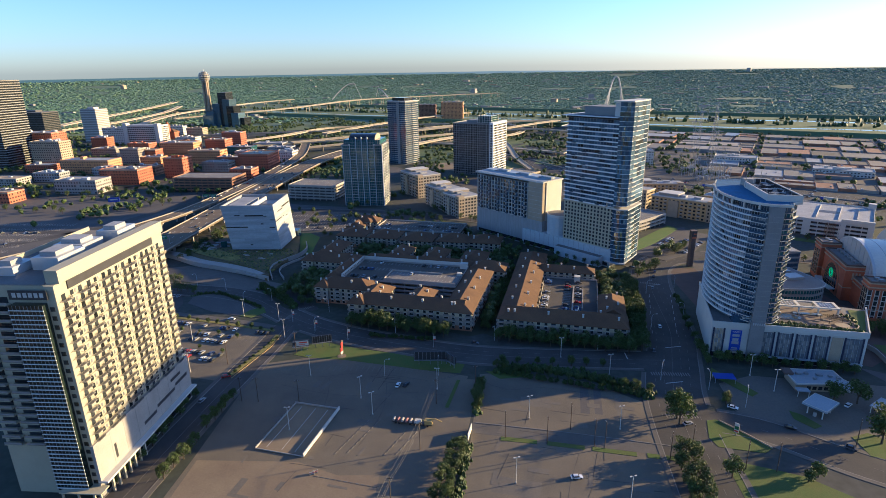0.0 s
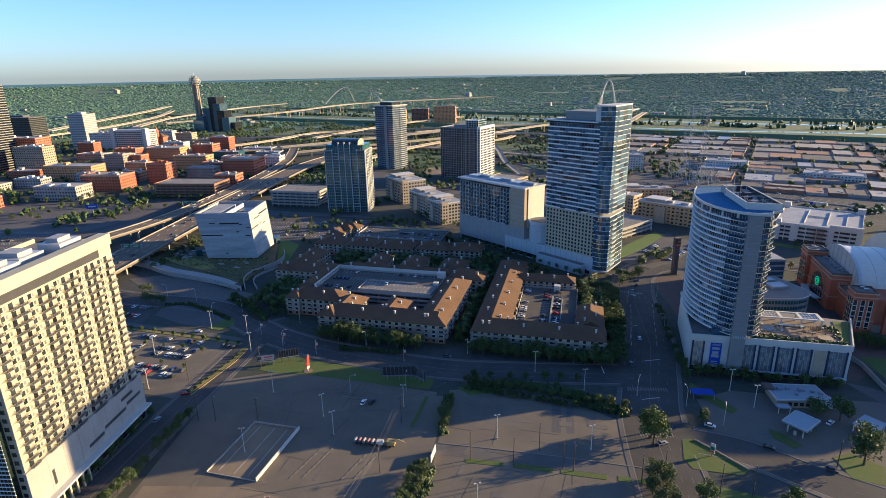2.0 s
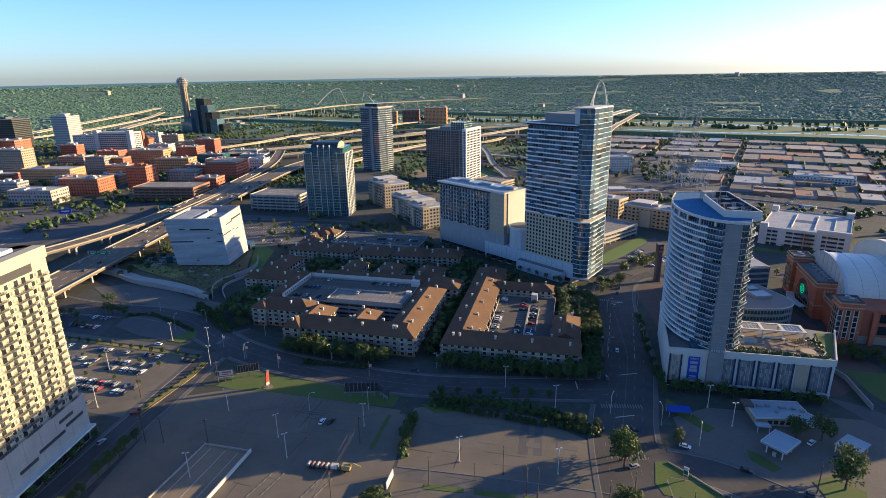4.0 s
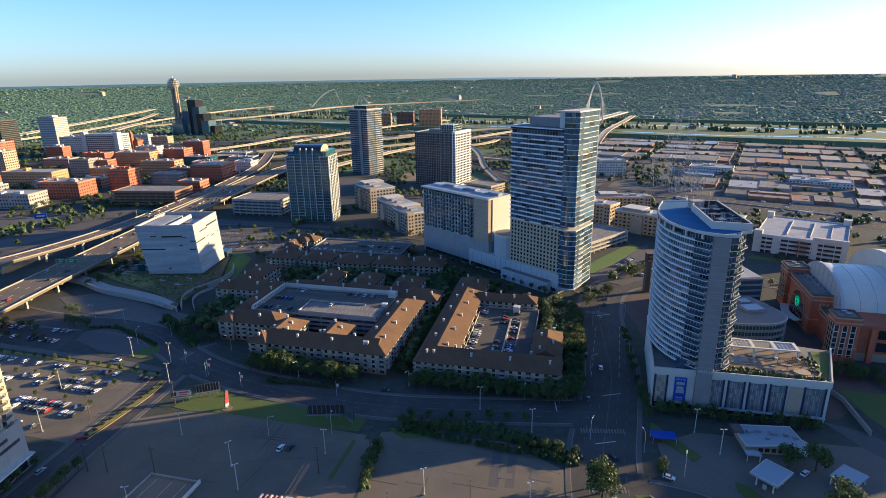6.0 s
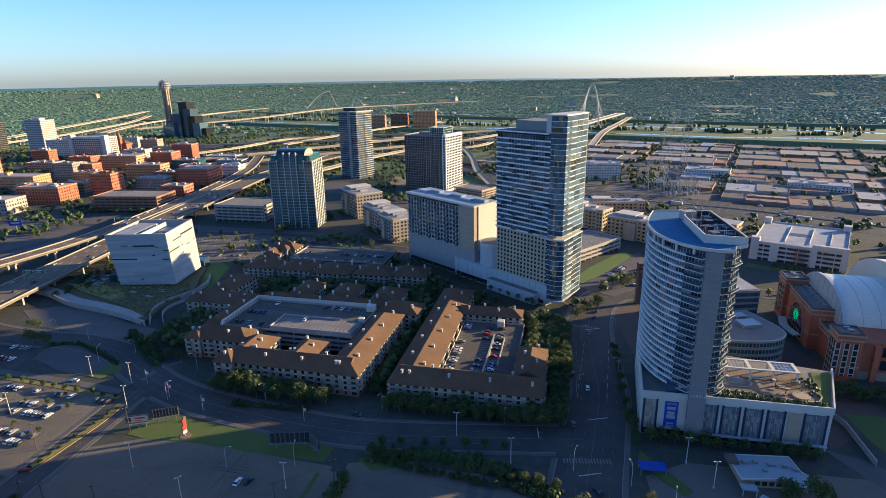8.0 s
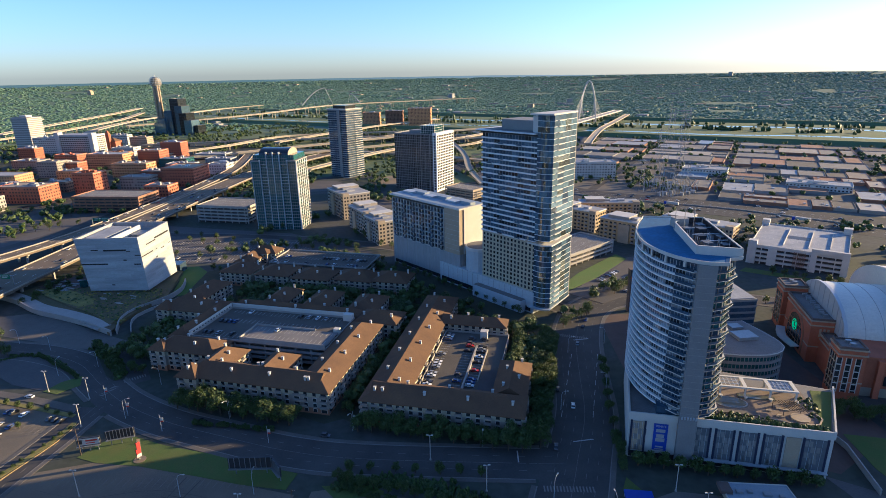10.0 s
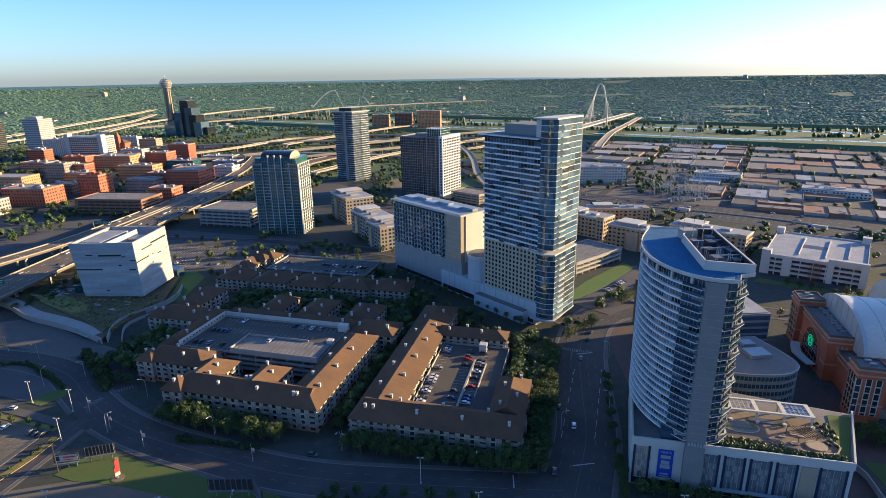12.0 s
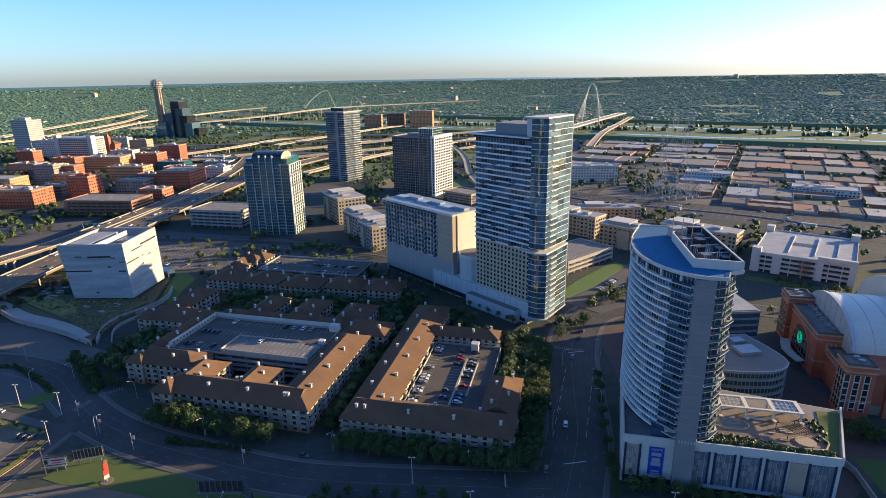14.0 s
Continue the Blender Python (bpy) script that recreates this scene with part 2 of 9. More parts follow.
def box(name, parent, x0, x1, y0, y1, z0, z1, material, label=""):
    """A box between those local coordinates; boxes of one size and material share their mesh."""
    sx, sy, sz = round(abs(x1 - x0), 3), round(abs(y1 - y0), 3), round(abs(z1 - z0), 3)
    key = (sx, sy, sz, material.name)
    if key not in _boxes:
        a, b, c = sx / 2, sy / 2, sz / 2
        v = [(-a, -b, -c), (a, -b, -c), (a, b, -c), (-a, b, -c), (-a, -b, c), (a, -b, c), (a, b, c), (-a, b, c)]
        _boxes[key] = mesh_of(name, v, BOX, material)
    return put(name, _boxes[key], parent, (x0 + x1) / 2, (y0 + y1) / 2, (z0 + z1) / 2, label=label)


def turned_box(name, parent, cx, cy, cz, sx, sy, sz, rz, material, label=""):
    ob = box(name, parent, -sx / 2, sx / 2, -sy / 2, sy / 2, -sz / 2, sz / 2, material, label)
    ob.location, ob.rotation_euler = (cx, cy, cz), (0, 0, radians(rz))
    return ob


def many(name, parent, items, material, label="", kind="stuff"):
    """Many boxes (cx, cy, cz, sx, sy, sz[, turn]) joined in one mesh."""
    vs, fs = [], []
    for it in items:
        cx, cy, cz, sx, sy, sz = it[:6]
        c, s = (math.cos(radians(it[6])), math.sin(radians(it[6]))) if len(it) > 6 else (1, 0)
        o = len(vs)
        for px, py, pz in ((-1, -1, -1), (1, -1, -1), (1, 1, -1), (-1, 1, -1), (-1, -1, 1), (1, -1, 1), (1, 1, 1), (-1, 1, 1)):
            u, v = px * sx / 2, py * sy / 2
            vs.append((cx + c * u - s * v, cy + s * u + c * v, cz + pz * sz / 2))
        fs += [tuple(o + k for k in f) for f in BOX]
    return put(name, mesh_of(name, vs, fs, material), parent, label=label, kind=kind)


def prism(name, parent, poly, z0, z1, material, label="", kind="", top=None):
    """A flat shape raised from z0 to z1; top moves the upper outline by a scale about its middle."""
    if sum(a[0] * b[1] - b[0] * a[1] for a, b in zip(poly, poly[1:] + poly[:1])) < 0:
        poly = poly[::-1]
    n = len(poly)
    mx, my = sum(p[0] for p in poly) / n, sum(p[1] for p in poly) / n
    up = [(mx + (x - mx) * top, my + (y - my) * top) for x, y in poly] if top else poly
    v = [(x, y, z0) for x, y in poly] + [(x, y, z1) for x, y in up]
    f = [tuple(range(n - 1, -1, -1)), tuple(range(n, 2 * n))] + [(i, (i + 1) % n, n + (i + 1) % n, n + i) for i in range(n)]
    return put(name, mesh_of(name, v, f, material), parent, label=label, kind=kind)


def clumps(name, parent, spots, material, label="", kind="stuff", seed=1):
    """Low tufts (x, y, z, radius, height) joined in one mesh: uneven five-sided mounds."""
    rnd = random.Random(seed)
    vs, fs = [], []
    for x, y, z, r, h in spots:
        o = len(vs)
        for k in range(5):
            a, q = 2 * math.pi * k / 5 + rnd.random() * 0.8, r * rnd.uniform(0.7, 1.2)
            vs += [(x + q * math.cos(a), y + q * math.sin(a), z - 0.1), (x + 0.8 * q * math.cos(a), y + 0.8 * q * math.sin(a), z + h * rnd.uniform(0.4, 0.7))]
        vs.append((x, y, z + h))
        for k in range(5):
            n = (k + 1) % 5
            fs += [(o + 2 * k, o + 2 * n, o + 2 * n + 1, o + 2 * k + 1), (o + 2 * k + 1, o + 2 * n + 1, o + 10)]
    return put(name, mesh_of(name, vs, fs, material), parent, label=label, kind=kind)


def smooth_line(pts, step=6.0):
    """A line of points, rounded through them."""
    out = []
    n = len(pts)
    for i in range(n - 1):
        p0, p1, p2, p3 = (Vector(pts[max(0, min(n - 1, k))]) for k in (i - 1, i, i + 1, i + 2))
        k = max(1, int((p2 - p1).length / step))
        for j in range(k):
            t = j / k
            out.append(0.5 * (2 * p1 + (p2 - p0) * t + (2 * p0 - 5 * p1 + 4 * p2 - p3) * t * t + (3 * p1 - p0 - 3 * p2 + p3) * t ** 3))
    return out + [Vector(pts[-1])]


def sides(line):
    """The leftward normals of a line of points, in plan."""
    out = []
    for i in range(len(line)):
        d = line[min(i + 1, len(line) - 1)] - line[max(i - 1, 0)]
        out.append(Vector((-d[1], d[0])).normalized())
    return out


def ribbon(name, pts, width, z, thick, material, parent=None, label="", kind="", offset=0.0, rounded=True, step=6.0):
    """A road-like band along a line of (x, y) or (x, y, z); its top lies at z above that line."""
    line = smooth_line(pts, step) if rounded else [Vector(p) for p in pts]
    vs, fs = [], []
    for p, nrm in zip(line, sides(line)):
        h = (p[2] if len(p) > 2 else 0) + z
        for k in (1, -1):
            q = Vector((p[0], p[1])) + nrm * (offset + k * width / 2)
            vs += [(q.x, q.y, h), (q.x, q.y, h - thick)]
    for i in range(len(line) - 1):
        a = 4 * i
        fs += [(a, a + 2, a + 6, a + 4), (a + 1, a + 5, a + 7, a + 3), (a, a + 4, a + 5, a + 1), (a + 2, a + 3, a + 7, a + 6)]
    e = 4 * (len(line) - 1)
    fs += [(0, 1, 3, 2), (e, e + 2, e + 3, e + 1)]
    return put(name, mesh_of(name, vs, fs, material), parent, label=label, kind=kind)


def tube(name, pts, radii, material, parent=None, sides_n=6, label=""):
    """A round bar along a line of points, with a radius for each."""
    vs, fs = [], []
    pts = [Vector(p) for p in pts]
    for i, p in enumerate(pts):
        d = (pts[min(i + 1, len(pts) - 1)] - pts[max(i - 1, 0)]).normalized()
        a = d.orthogonal().normalized()
        b = d.cross(a)
        r = radii[i] if isinstance(radii, (list, tuple)) else radii
        vs += [tuple(p + a * r * math.cos(2 * math.pi * k / sides_n) + b * r * math.sin(2 * math.pi * k / sides_n)) for k in range(sides_n)]
    for i in range(len(pts) - 1):
        for k in range(sides_n):
            a, b = i * sides_n + k, i * sides_n + (k + 1) % sides_n
            fs.append((a, b, b + sides_n, a + sides_n))
    fs += [tuple(range(sides_n - 1, -1, -1)), tuple(range(len(vs) - sides_n, len(vs)))]
    return put(name, mesh_of(name, vs, fs, material), parent, label=label)


def hip_roof(name, parent, x0, x1, y0, y1, z, h, material, eave=0.8, hip0=True, hip1=True):
    """A shingled roof over a rectangle, with its ridge along the longer side, hipped or gabled at its ends."""
    x0, x1, y0, y1 = x0 - eave, x1 + eave, y0 - eave, y1 + eave
    long_x = x1 - x0 >= y1 - y0
    half = (y1 - y0 if long_x else x1 - x0) / 2
    if long_x:
        ra, rb = ((x0 + (half if hip0 else 0)), y0 + half, z + h), ((x1 - (half if hip1 else 0)), y0 + half, z + h)
    else:
        ra, rb = (x0 + half, (y0 + (half if hip0 else 0)), z + h), (x0 + half, (y1 - (half if hip1 else 0)), z + h)
    v = [(x0, y0, z), (x1, y0, z), (x1, y1, z), (x0, y1, z), ra, rb]
    v += [(a, b, z - 0.3) for a, b, _ in v[:4]]
    f = [(0, 1, 5, 4), (1, 2, 5), (2, 3, 4, 5), (3, 0, 4)] if long_x else [(0, 1, 4), (1, 2, 5, 4), (2, 3, 5), (3, 0, 4, 5)]
    f += [(1, 0, 6, 7), (2, 1, 7, 8), (3, 2, 8, 9), (0, 3, 9, 6), (6, 9, 8, 7)]
    return put(name, mesh_of(name, v, f, material), parent)


def window_grid(parent, face, at, a0, a1, z0, z1, na, nz, ww, wh, material, name="window", joined=False, deep=0.12, proud=0.03, skip=None):
    """Rows of windows on one face of a block: face x or y, at that plane, with the outward sign in proud."""
    items = []
    for j in range(nz):
        for i in range(na):
            if skip and skip(i, j):
                continue
            a, z = a0 + (a1 - a0) * (i + 0.5) / na, z0 + (z1 - z0) * (j + 0.5) / nz
            items.append((at + proud, a, z, deep, ww, wh) if face == "x" else (a, at + proud, z, ww, deep, wh))
    if joined:
        return many(name, parent, items, material)
    for cx, cy, cz, sx, sy, sz in items:
        box(name, parent, cx - sx / 2, cx + sx / 2, cy - sy / 2, cy + sy / 2, cz - sz / 2, cz + sz / 2, material)


# ---- ground ----
def ground_sheet():
    rings = [0, 60, 150, 300, 500, 800, 1000, 1200, 1400, 1600, 1800, 2000, 2200, 2400, 2600, 2900, 3200, 3500, 3800, 4100, 4400, 4650, 4880]
    n = 180
    vs, fs = [(0, 0, 0)], []
    for r in rings[1:]:
        q = min(r, 4290)
        dip = 0.058 + (0.0098 - 0.058) * (q - 2500) / 1800
        z = max(0.0, 147 - q * dip) if r > 2500 else 0.0   # the land rises softly to the far rim
        vs += [(r * math.cos(2 * math.pi * k / n), r * math.sin(2 * math.pi * k / n), z) for k in range(n)]
    fs += [(0, 1 + k, 1 + (k + 1) % n) for k in range(n)]
    for i in range(len(rings) - 2):
        a, b = 1 + i * n, 1 + (i + 1) * n
        fs += [(a + k, b + k, b + (k + 1) % n, a + (k + 1) % n) for k in range(n)]
    me = mesh_of("ground", vs, fs, M["town"], True)
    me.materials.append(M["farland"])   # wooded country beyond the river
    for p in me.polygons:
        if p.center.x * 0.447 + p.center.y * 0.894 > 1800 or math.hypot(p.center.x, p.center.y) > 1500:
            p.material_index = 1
    ob = put("ground", me, label="town ground of worn paving, dirt and grass", kind="structure")
    return tagged(ob, category="ground")


ground_sheet()


def rise(x, y):
    """The height of the land."""
    r = math.hypot(x, y)
    return max(0.0, 147 - r * (0.058 + (0.0098 - 0.058) * (r - 2500) / 1800)) if r > 2500 else 0.0


def patch(name, poly, z, material, label, category, kind="structure"):
    return tagged(prism(name, None, poly, z - 0.3, z, material, label, kind), category=category)


def road(pts, width, label="dark asphalt street with worn lane lines", z=0.05, lanes=(), edge=True, kerbs=True):
    r = tagged(ribbon("road", pts, width, z, 0.3, M["asphalt"], None, label, "structure"), category="road")
    line = smooth_line(pts, 3.0)
    nr = sides(line)
    for off, dash in lanes:
        items = []
        for i in range(0, len(line) - 1):
            if dash and i % 3:
                continue
            p, d = line[i] + nr[i] * off, line[i + 1] - line[i]
            items.append((p.x, p.y, z + 0.015, 3.0, 0.15, 0.03, math.degrees(math.atan2(d.y, d.x))))
        many("lane_line", r, items, M["kerb"])
    for k in (1, -1) if kerbs else ():
        run = []
        for i in range(len(line) + 1):
            if i < len(line):
                q = line[i] + nr[i] * k * (width / 2 + 1.4)
                clear = all(min((q - c).length for c in other) > half + 0.8 for p2, half, other in STREETS if p2 is not pts)
                if clear:
                    run.append((line[i].x, line[i].y))
                    continue
            if len(run) > 2:   # kerb and sidewalk stop at the crossings
                ribbon("kerb", run, 0.4, 0.17, 0.4, M["kerb"], r, offset=k * (width / 2 + 0.2), rounded=False)
                ribbon("sidewalk", run, 1.9, 0.15, 0.4, M["pave"], r, offset=k * (width / 2 + 1.35), rounded=False)
            run = []
    return r


FIELD = [(-330, 346), (-285, 327), (-250, 319), (-217, 314), (-188, 303), (-163, 283), (-140, 266), (-112, 252), (-80, 241.5), (-50, 233), (-20, 229), (40, 228), (62, 228)]
VICTORY = [(46, 40), (50, 110), (56, 185), (66, 225), (76, 261), (80, 295), (84, 328), (90, 355), (98, 376), (112, 392), (134, 402)]
SIDE = [(-152, 262), (-154, 235), (-160, 180), (-164, 120), (-168, 40)]
CROSS = [(50, 178), (84, 170), (118, 146), (170, 120), (260, 90)]

BACK = [(-330, 560), (-150, 545), (-20, 500), (40, 425), (84, 380)]
DRIVE = [(-40, 205), (-44, 160), (-62, 60)]
STREETS = [(p, w / 2, smooth_line(p, 3.0)) for p, w in ((FIELD, 18), (VICTORY, 25), (SIDE, 14), (CROSS, 16), (BACK, 12), (DRIVE, 9))]

patch("parking_lot", [(-149, 140), (-150, 216), (-120, 226), (-40, 208), (-44, 160), (-60, 60), (-150, 60)], 0.03, M["lot"], "worn asphalt parking lot with faded bays", "parking lot")
patch("parking_lot", [(-34, 210), (-24, 212), (20, 205), (44, 186), (46, 150), (36, 60), (-52, 60), (-38, 150)], 0.03, M["lot"], "worn asphalt parking lot with faded bays", "parking lot")
patch("dirt_strip", [(-146, 60), (-147, 139), (-106, 140), (-88, 133), (-72, 134), (-70, 60)], 0.045, M["dirt"], "bare tan dirt and gravel on the lot", "dirt")
patch("parking_lot", [(-275, 202), (-190, 203), (-165, 198), (-159, 201), (-151, 236), (-154, 256), (-189, 265), (-227, 273), (-275, 283)], 0.03, M["lot"], "asphalt parking lot filled with parked cars", "parking lot")
patch("parking_lot", [(-300, 318), (-269, 321), (-246, 313), (-234, 294), (-233, 283), (-300, 298)], 0.03, M["asphalt"], "asphalt parking lot under the trees beside the road", "parking lot")
patch("lawn", [(-136, 226.5), (-132, 236), (-126, 243), (-103, 235), (-78, 229.5), (-53, 223), (-42, 219.5), (-44, 210.5), (-63, 213), (-79, 216.5), (-107, 222), (-126, 223.5)], 0.12, M["grass"], "sloping green lawn with billboards", "lawn")
patch("lawn", [(-31, 213), (-15, 214), (-7, 211), (-7, 209), (-24, 206)], 0.12, M["grass"], "small green corner lawn by the driveway", "lawn")
patch("street_apron", [(-204, 317), (-186, 331), (-171, 322), (-149, 301), (-139, 288), (-150, 279), (-166, 293)], 0.045, M["asphalt"], "dark asphalt lanes round a planted island", "road")
patch("plaza", [(-290, 360), (-268, 368), (-240, 360), (-195, 338), (-176, 330), (-184, 317), (-218, 325), (-262, 336)], 0.10, M["pave"], "pale paved forecourt of the museum", "plaza")
patch("service_court", [(82, 206), (100, 214), (165, 206), (190, 170), (150, 140), (110, 150), (80, 178)], 0.03, M["worn"], "asphalt forecourt round a low store", "forecourt")
patch("lawn", [(62, 150), (88, 141), (110, 122), (130, 100), (60, 96)], 0.10, M["grass"], "mown green lawn with a path", "lawn")
patch("traffic_island", [(65, 175), (69, 176), (75, 171), (84, 157), (80, 154), (63, 157), (61.5, 163)], 0.16, M["grass"], "grassy traffic island with a low wall", "lawn")
patch("plaza", [(104, 250), (104, 372), (190, 372), (200, 250), (165, 225)], 0.03, M["brickpave"], "red-brown paved plaza by the arena", "plaza")
patch("parking_lot", [(97, 428), (98, 433), (115, 446), (147, 482), (159, 488), (146, 440), (124, 408), (110, 418)], 0.04, M["yard"], "small asphalt parking lot with parked cars", "parking lot")
patch("parking_lot", [(-290, 470), (-290, 590), (-150, 560), (-60, 500), (-90, 470), (-180, 470)], 0.03, M["yard"], "wide asphalt parking lot", "parking lot")
patch("parking_lot", [(-620, 380), (-620, 620), (-390, 650), (-380, 470), (-440, 380)], 0.03, M["yard"], "wide asphalt parking lot in shade", "parking lot")
patch("verge", [(-187, 275), (-179, 273), (-172, 281), (-177, 290), (-184, 284)], 0.20, M["grass"], "grass tip beside the small oval lot", "lawn")

road(FIELD, 18, lanes=((0, False), (4.2, True), (-4.2, True)))
road(VICTORY, 25, lanes=((0, False), (4, True), (-4, True), (8, True), (-8, True)), z=0.06)
road(SIDE, 14, lanes=((0, False), (3.5, True)), z=0.055)
road(CROSS, 16, lanes=((0, True),), z=0.052)
drive = road(DRIVE, 9, z=0.052, kerbs=False, label="narrow lot driveway of patched asphalt")
drive.data.materials[0] = M["lot"]
road(BACK, 12, z=0.054)
for pts, w in (([(-520, 680), (-360, 690), (-250, 720), (-120, 760), (40, 700), (140, 620)], 11), ([(-700, 640), (-520, 680), (-480, 900), (-470, 1120)], 10), ([(-900, 760), (-700, 760), (-360, 690)], 10),
               ([(-380, 640), (-420, 480), (-560, 330), (-640, 240)], 12), ([(-640, 520), (-500, 470), (-400, 460)], 12), ([(-860, 1060), (-660, 1080), (-420, 1060)], 10), ([(-20, 500), (20, 620), (60, 760)], 10),
               ([(560, 1080), (430, 800), (400, 700)], 12), ([(700, 1000), (560, 720)], 12), ([(-60, 900), (60, 1120), (260, 1260)], 9)):
    road(pts, w, "town street of dark asphalt", 0.05, kerbs=False)
for x, y, rx, ry in ((20, 1520, 90, 120), (-12, 1230, 60, 50), (-356, 1317, 90, 60), (-250, 1180, 50, 60), (90, 1120, 40, 60), (-90, 1010, 40, 40), (-600, 1450, 120, 60), (-480, 1500, 160, 70), (-250, 1560, 120, 70), (-900, 1500, 120, 60), (-720, 1120, 30, 20), (80, 880, 30, 40), (-540, 400, 40, 20), (-330, 660, 20, 30), (-266, 850, 24, 60)):
    patch("grass_field", [(x + rx * math.cos(k * math.pi / 8) * (1 + 0.2 * math.sin(3 * k)), y + ry * math.sin(k * math.pi / 8)) for k in range(16)], 0.06 + 0.008 * (x % 7), M["field"], "open green field beside the freeways", "grass")

# river and its levees beyond the freeway: a grassy floodplain with two channels
RV, RN = Vector((0.894, -0.447)), Vector((0.447, 0.894))


def river_band(name, o0, o1, z0, z1, material, label, category, a0=-4200, a1=3400):
    lo = [RV * a0 + RN * o0, RV * a1 + RN * o0, RV * a1 + RN * o1, RV * a0 + RN * o1]
    return tagged(prism(name, None, [(p.x, p.y) for p in lo], z0, z1, material, label, "structure"), category=category)


river_band("floodplain", 1385, 1830, -0.3, 0.3, M["field"], "flat grassy river floodplain", "grass", -2500, 1500)
for o in (1376, 1838):
    lo = [(-2400, o - 26, 0), (1500, o - 26, 0), (1500, o - 4, 8), (-2400, o - 4, 8), (-2400, o + 4, 8), (1500, o + 4, 8), (1500, o + 26, 0), (-2400, o + 26, 0)]
    pts = [tuple(RV * a + RN * b) + (h,) for a, b, h in lo]
    tagged(put("levee", mesh_of("levee", pts, [(0, 1, 2, 3), (3, 2, 5, 4), (4, 5, 6, 7)], M["field"]), label="long grassy levee bank", kind="structure"), category="levee")
for o, w, ph in ((1500, 17, 0.0), (1690, 24, 1.7)):
    pts = [tuple(RV * a + RN * (o + 16 * math.sin(a / 170 + ph) + 9 * math.sin(a / 61))) for a in range(-2400, 1500, 40)]
    tagged(ribbon("river", pts, w, 0.42, 0.3, M["water"], None, "pale calm river channel reflecting the sky", "structure"), category="river")


# ---- raised freeways ----
DECKS = []

def freeway(pts, width, label, rails=True, lanes=3, every=38, name="freeway"):
    """A raised concrete roadway on piers; its points carry the height of its deck."""
    f = thing(name, 0, 0, 0, label, "freeway", kind="structure")
    DECKS.append(f)
    pts = [(x, y, z + 0.06 * len(DECKS)) for x, y, z in pts]   # crossing decks never share a plane
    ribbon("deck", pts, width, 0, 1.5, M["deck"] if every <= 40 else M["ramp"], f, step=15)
    line = smooth_line(pts, 15)
    nr = sides(line)
    if rails:
        for k in (1, -1):
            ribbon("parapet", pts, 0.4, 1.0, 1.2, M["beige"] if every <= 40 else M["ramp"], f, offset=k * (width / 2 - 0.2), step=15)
    for k in range(1, lanes):
        items = []
        for i in range(len(line) - 1):
            d = line[i + 1] - line[i]
            p = line[i] + Vector((nr[i].x, nr[i].y, 0)) * (width * (k / lanes - 0.5))
            items.append((p.x, p.y, p.z + 0.03, 5, 0.3, 0.04, math.degrees(math.atan2(d.y, d.x))))
        many("lane_line", f, items, M["paint"])
    step, far = max(1, int(every / 15)), []
    for i in range(0, len(line), step):
        p, a = line[i], math.degrees(math.atan2(nr[i].y, nr[i].x))
        base = rise(p.x, p.y)
        if p.z - base < 3:
            continue
        if every > 40:
            far += [(p.x, p.y, p.z - 2.2, width * 0.9, 1.6, 1.4, a)] + [(p.x + nr[i].x * width * k, p.y + nr[i].y * width * k, (p.z - 2.9 + base) / 2, 1.5, 1.5, p.z - 2.9 - base, a) for k in (-0.3, 0.3)]
            continue
        turned_box("cap_beam", f, p.x, p.y, p.z - 2.2, width * 0.9, 1.6, 1.4, a, M["concrete"])
        for k in ((-0.3, 0.3) if width > 12 else (0,)):
            q = p + Vector((nr[i].x, nr[i].y, 0)) * width * k
            turned_box("pier", f, q.x, q.y, (p.z - 2.9 + base) / 2, 1.5, 1.5, p.z - 2.9 - base, a, M["concrete"])
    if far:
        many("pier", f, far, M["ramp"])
    return f


freeway([(-306, -60, 9), (-304, 150, 9), (-307, 340, 9), (-308, 560, 9), (-306, 740, 9), (-297, 860, 9), (-262, 1010, 8), (-200, 1150, 8)], 31, "raised concrete freeway with several lanes on piers", lanes=4)
freeway([(-560, 190, 8), (-450, 300, 9), (-385, 395, 9), (-350, 490, 9), (-338, 600, 9), (-336, 760, 9), (-345, 900, 10), (-380, 1050, 11)], 17, "raised freeway ramp joining the main lanes", lanes=3)
freeway([(-1120, 1200, 12), (-1178, 1399, 14), (-1256, 1707, 14), (-1382, 2243, 14), (-1480, 2600, 16)], 24, "long pale elevated freeway far off", every=90)
freeway([(-1060, 1150, 10), (-1104, 1311, 12), (-1098, 1536, 12), (-1168, 1928, 12), (-1300, 2300, 13)], 18, "curving elevated freeway far off", every=60)
freeway([(-930, 1400, 12), (-973, 1494, 16), (-1043, 1769, 16), (-1055, 1978, 16), (-1035, 2371, 16), (-900, 2560, 22)], 20, "long freeway viaduct far off on many piers", every=30.5 * 2)
freeway([(-560, 1090, 8), (-484, 1200, 9), (-434, 1345, 9), (-368, 1400, 9), (-261, 1427, 9), (-120, 1440, 10)], 15, "elevated freeway ramp far off", every=60)
freeway([(-400, 1260, 8), (-317, 1424, 10), (-205, 1644, 10), (-78, 1802, 10)], 16, "elevated freeway far off", every=60)
freeway([(-330, 1160, 8), (-232, 1274, 8), (-143, 1382, 8), (-59, 1438, 8), (60, 1480, 8)], 14, "elevated freeway ramp far off", every=60)
freeway([(-1000, 1700, 10), (-737, 1984, 18), (-553, 2350, 26), (-253, 2620, 26), (40, 2800, 27)], 24, "long river bridge roadway far off", every=70)
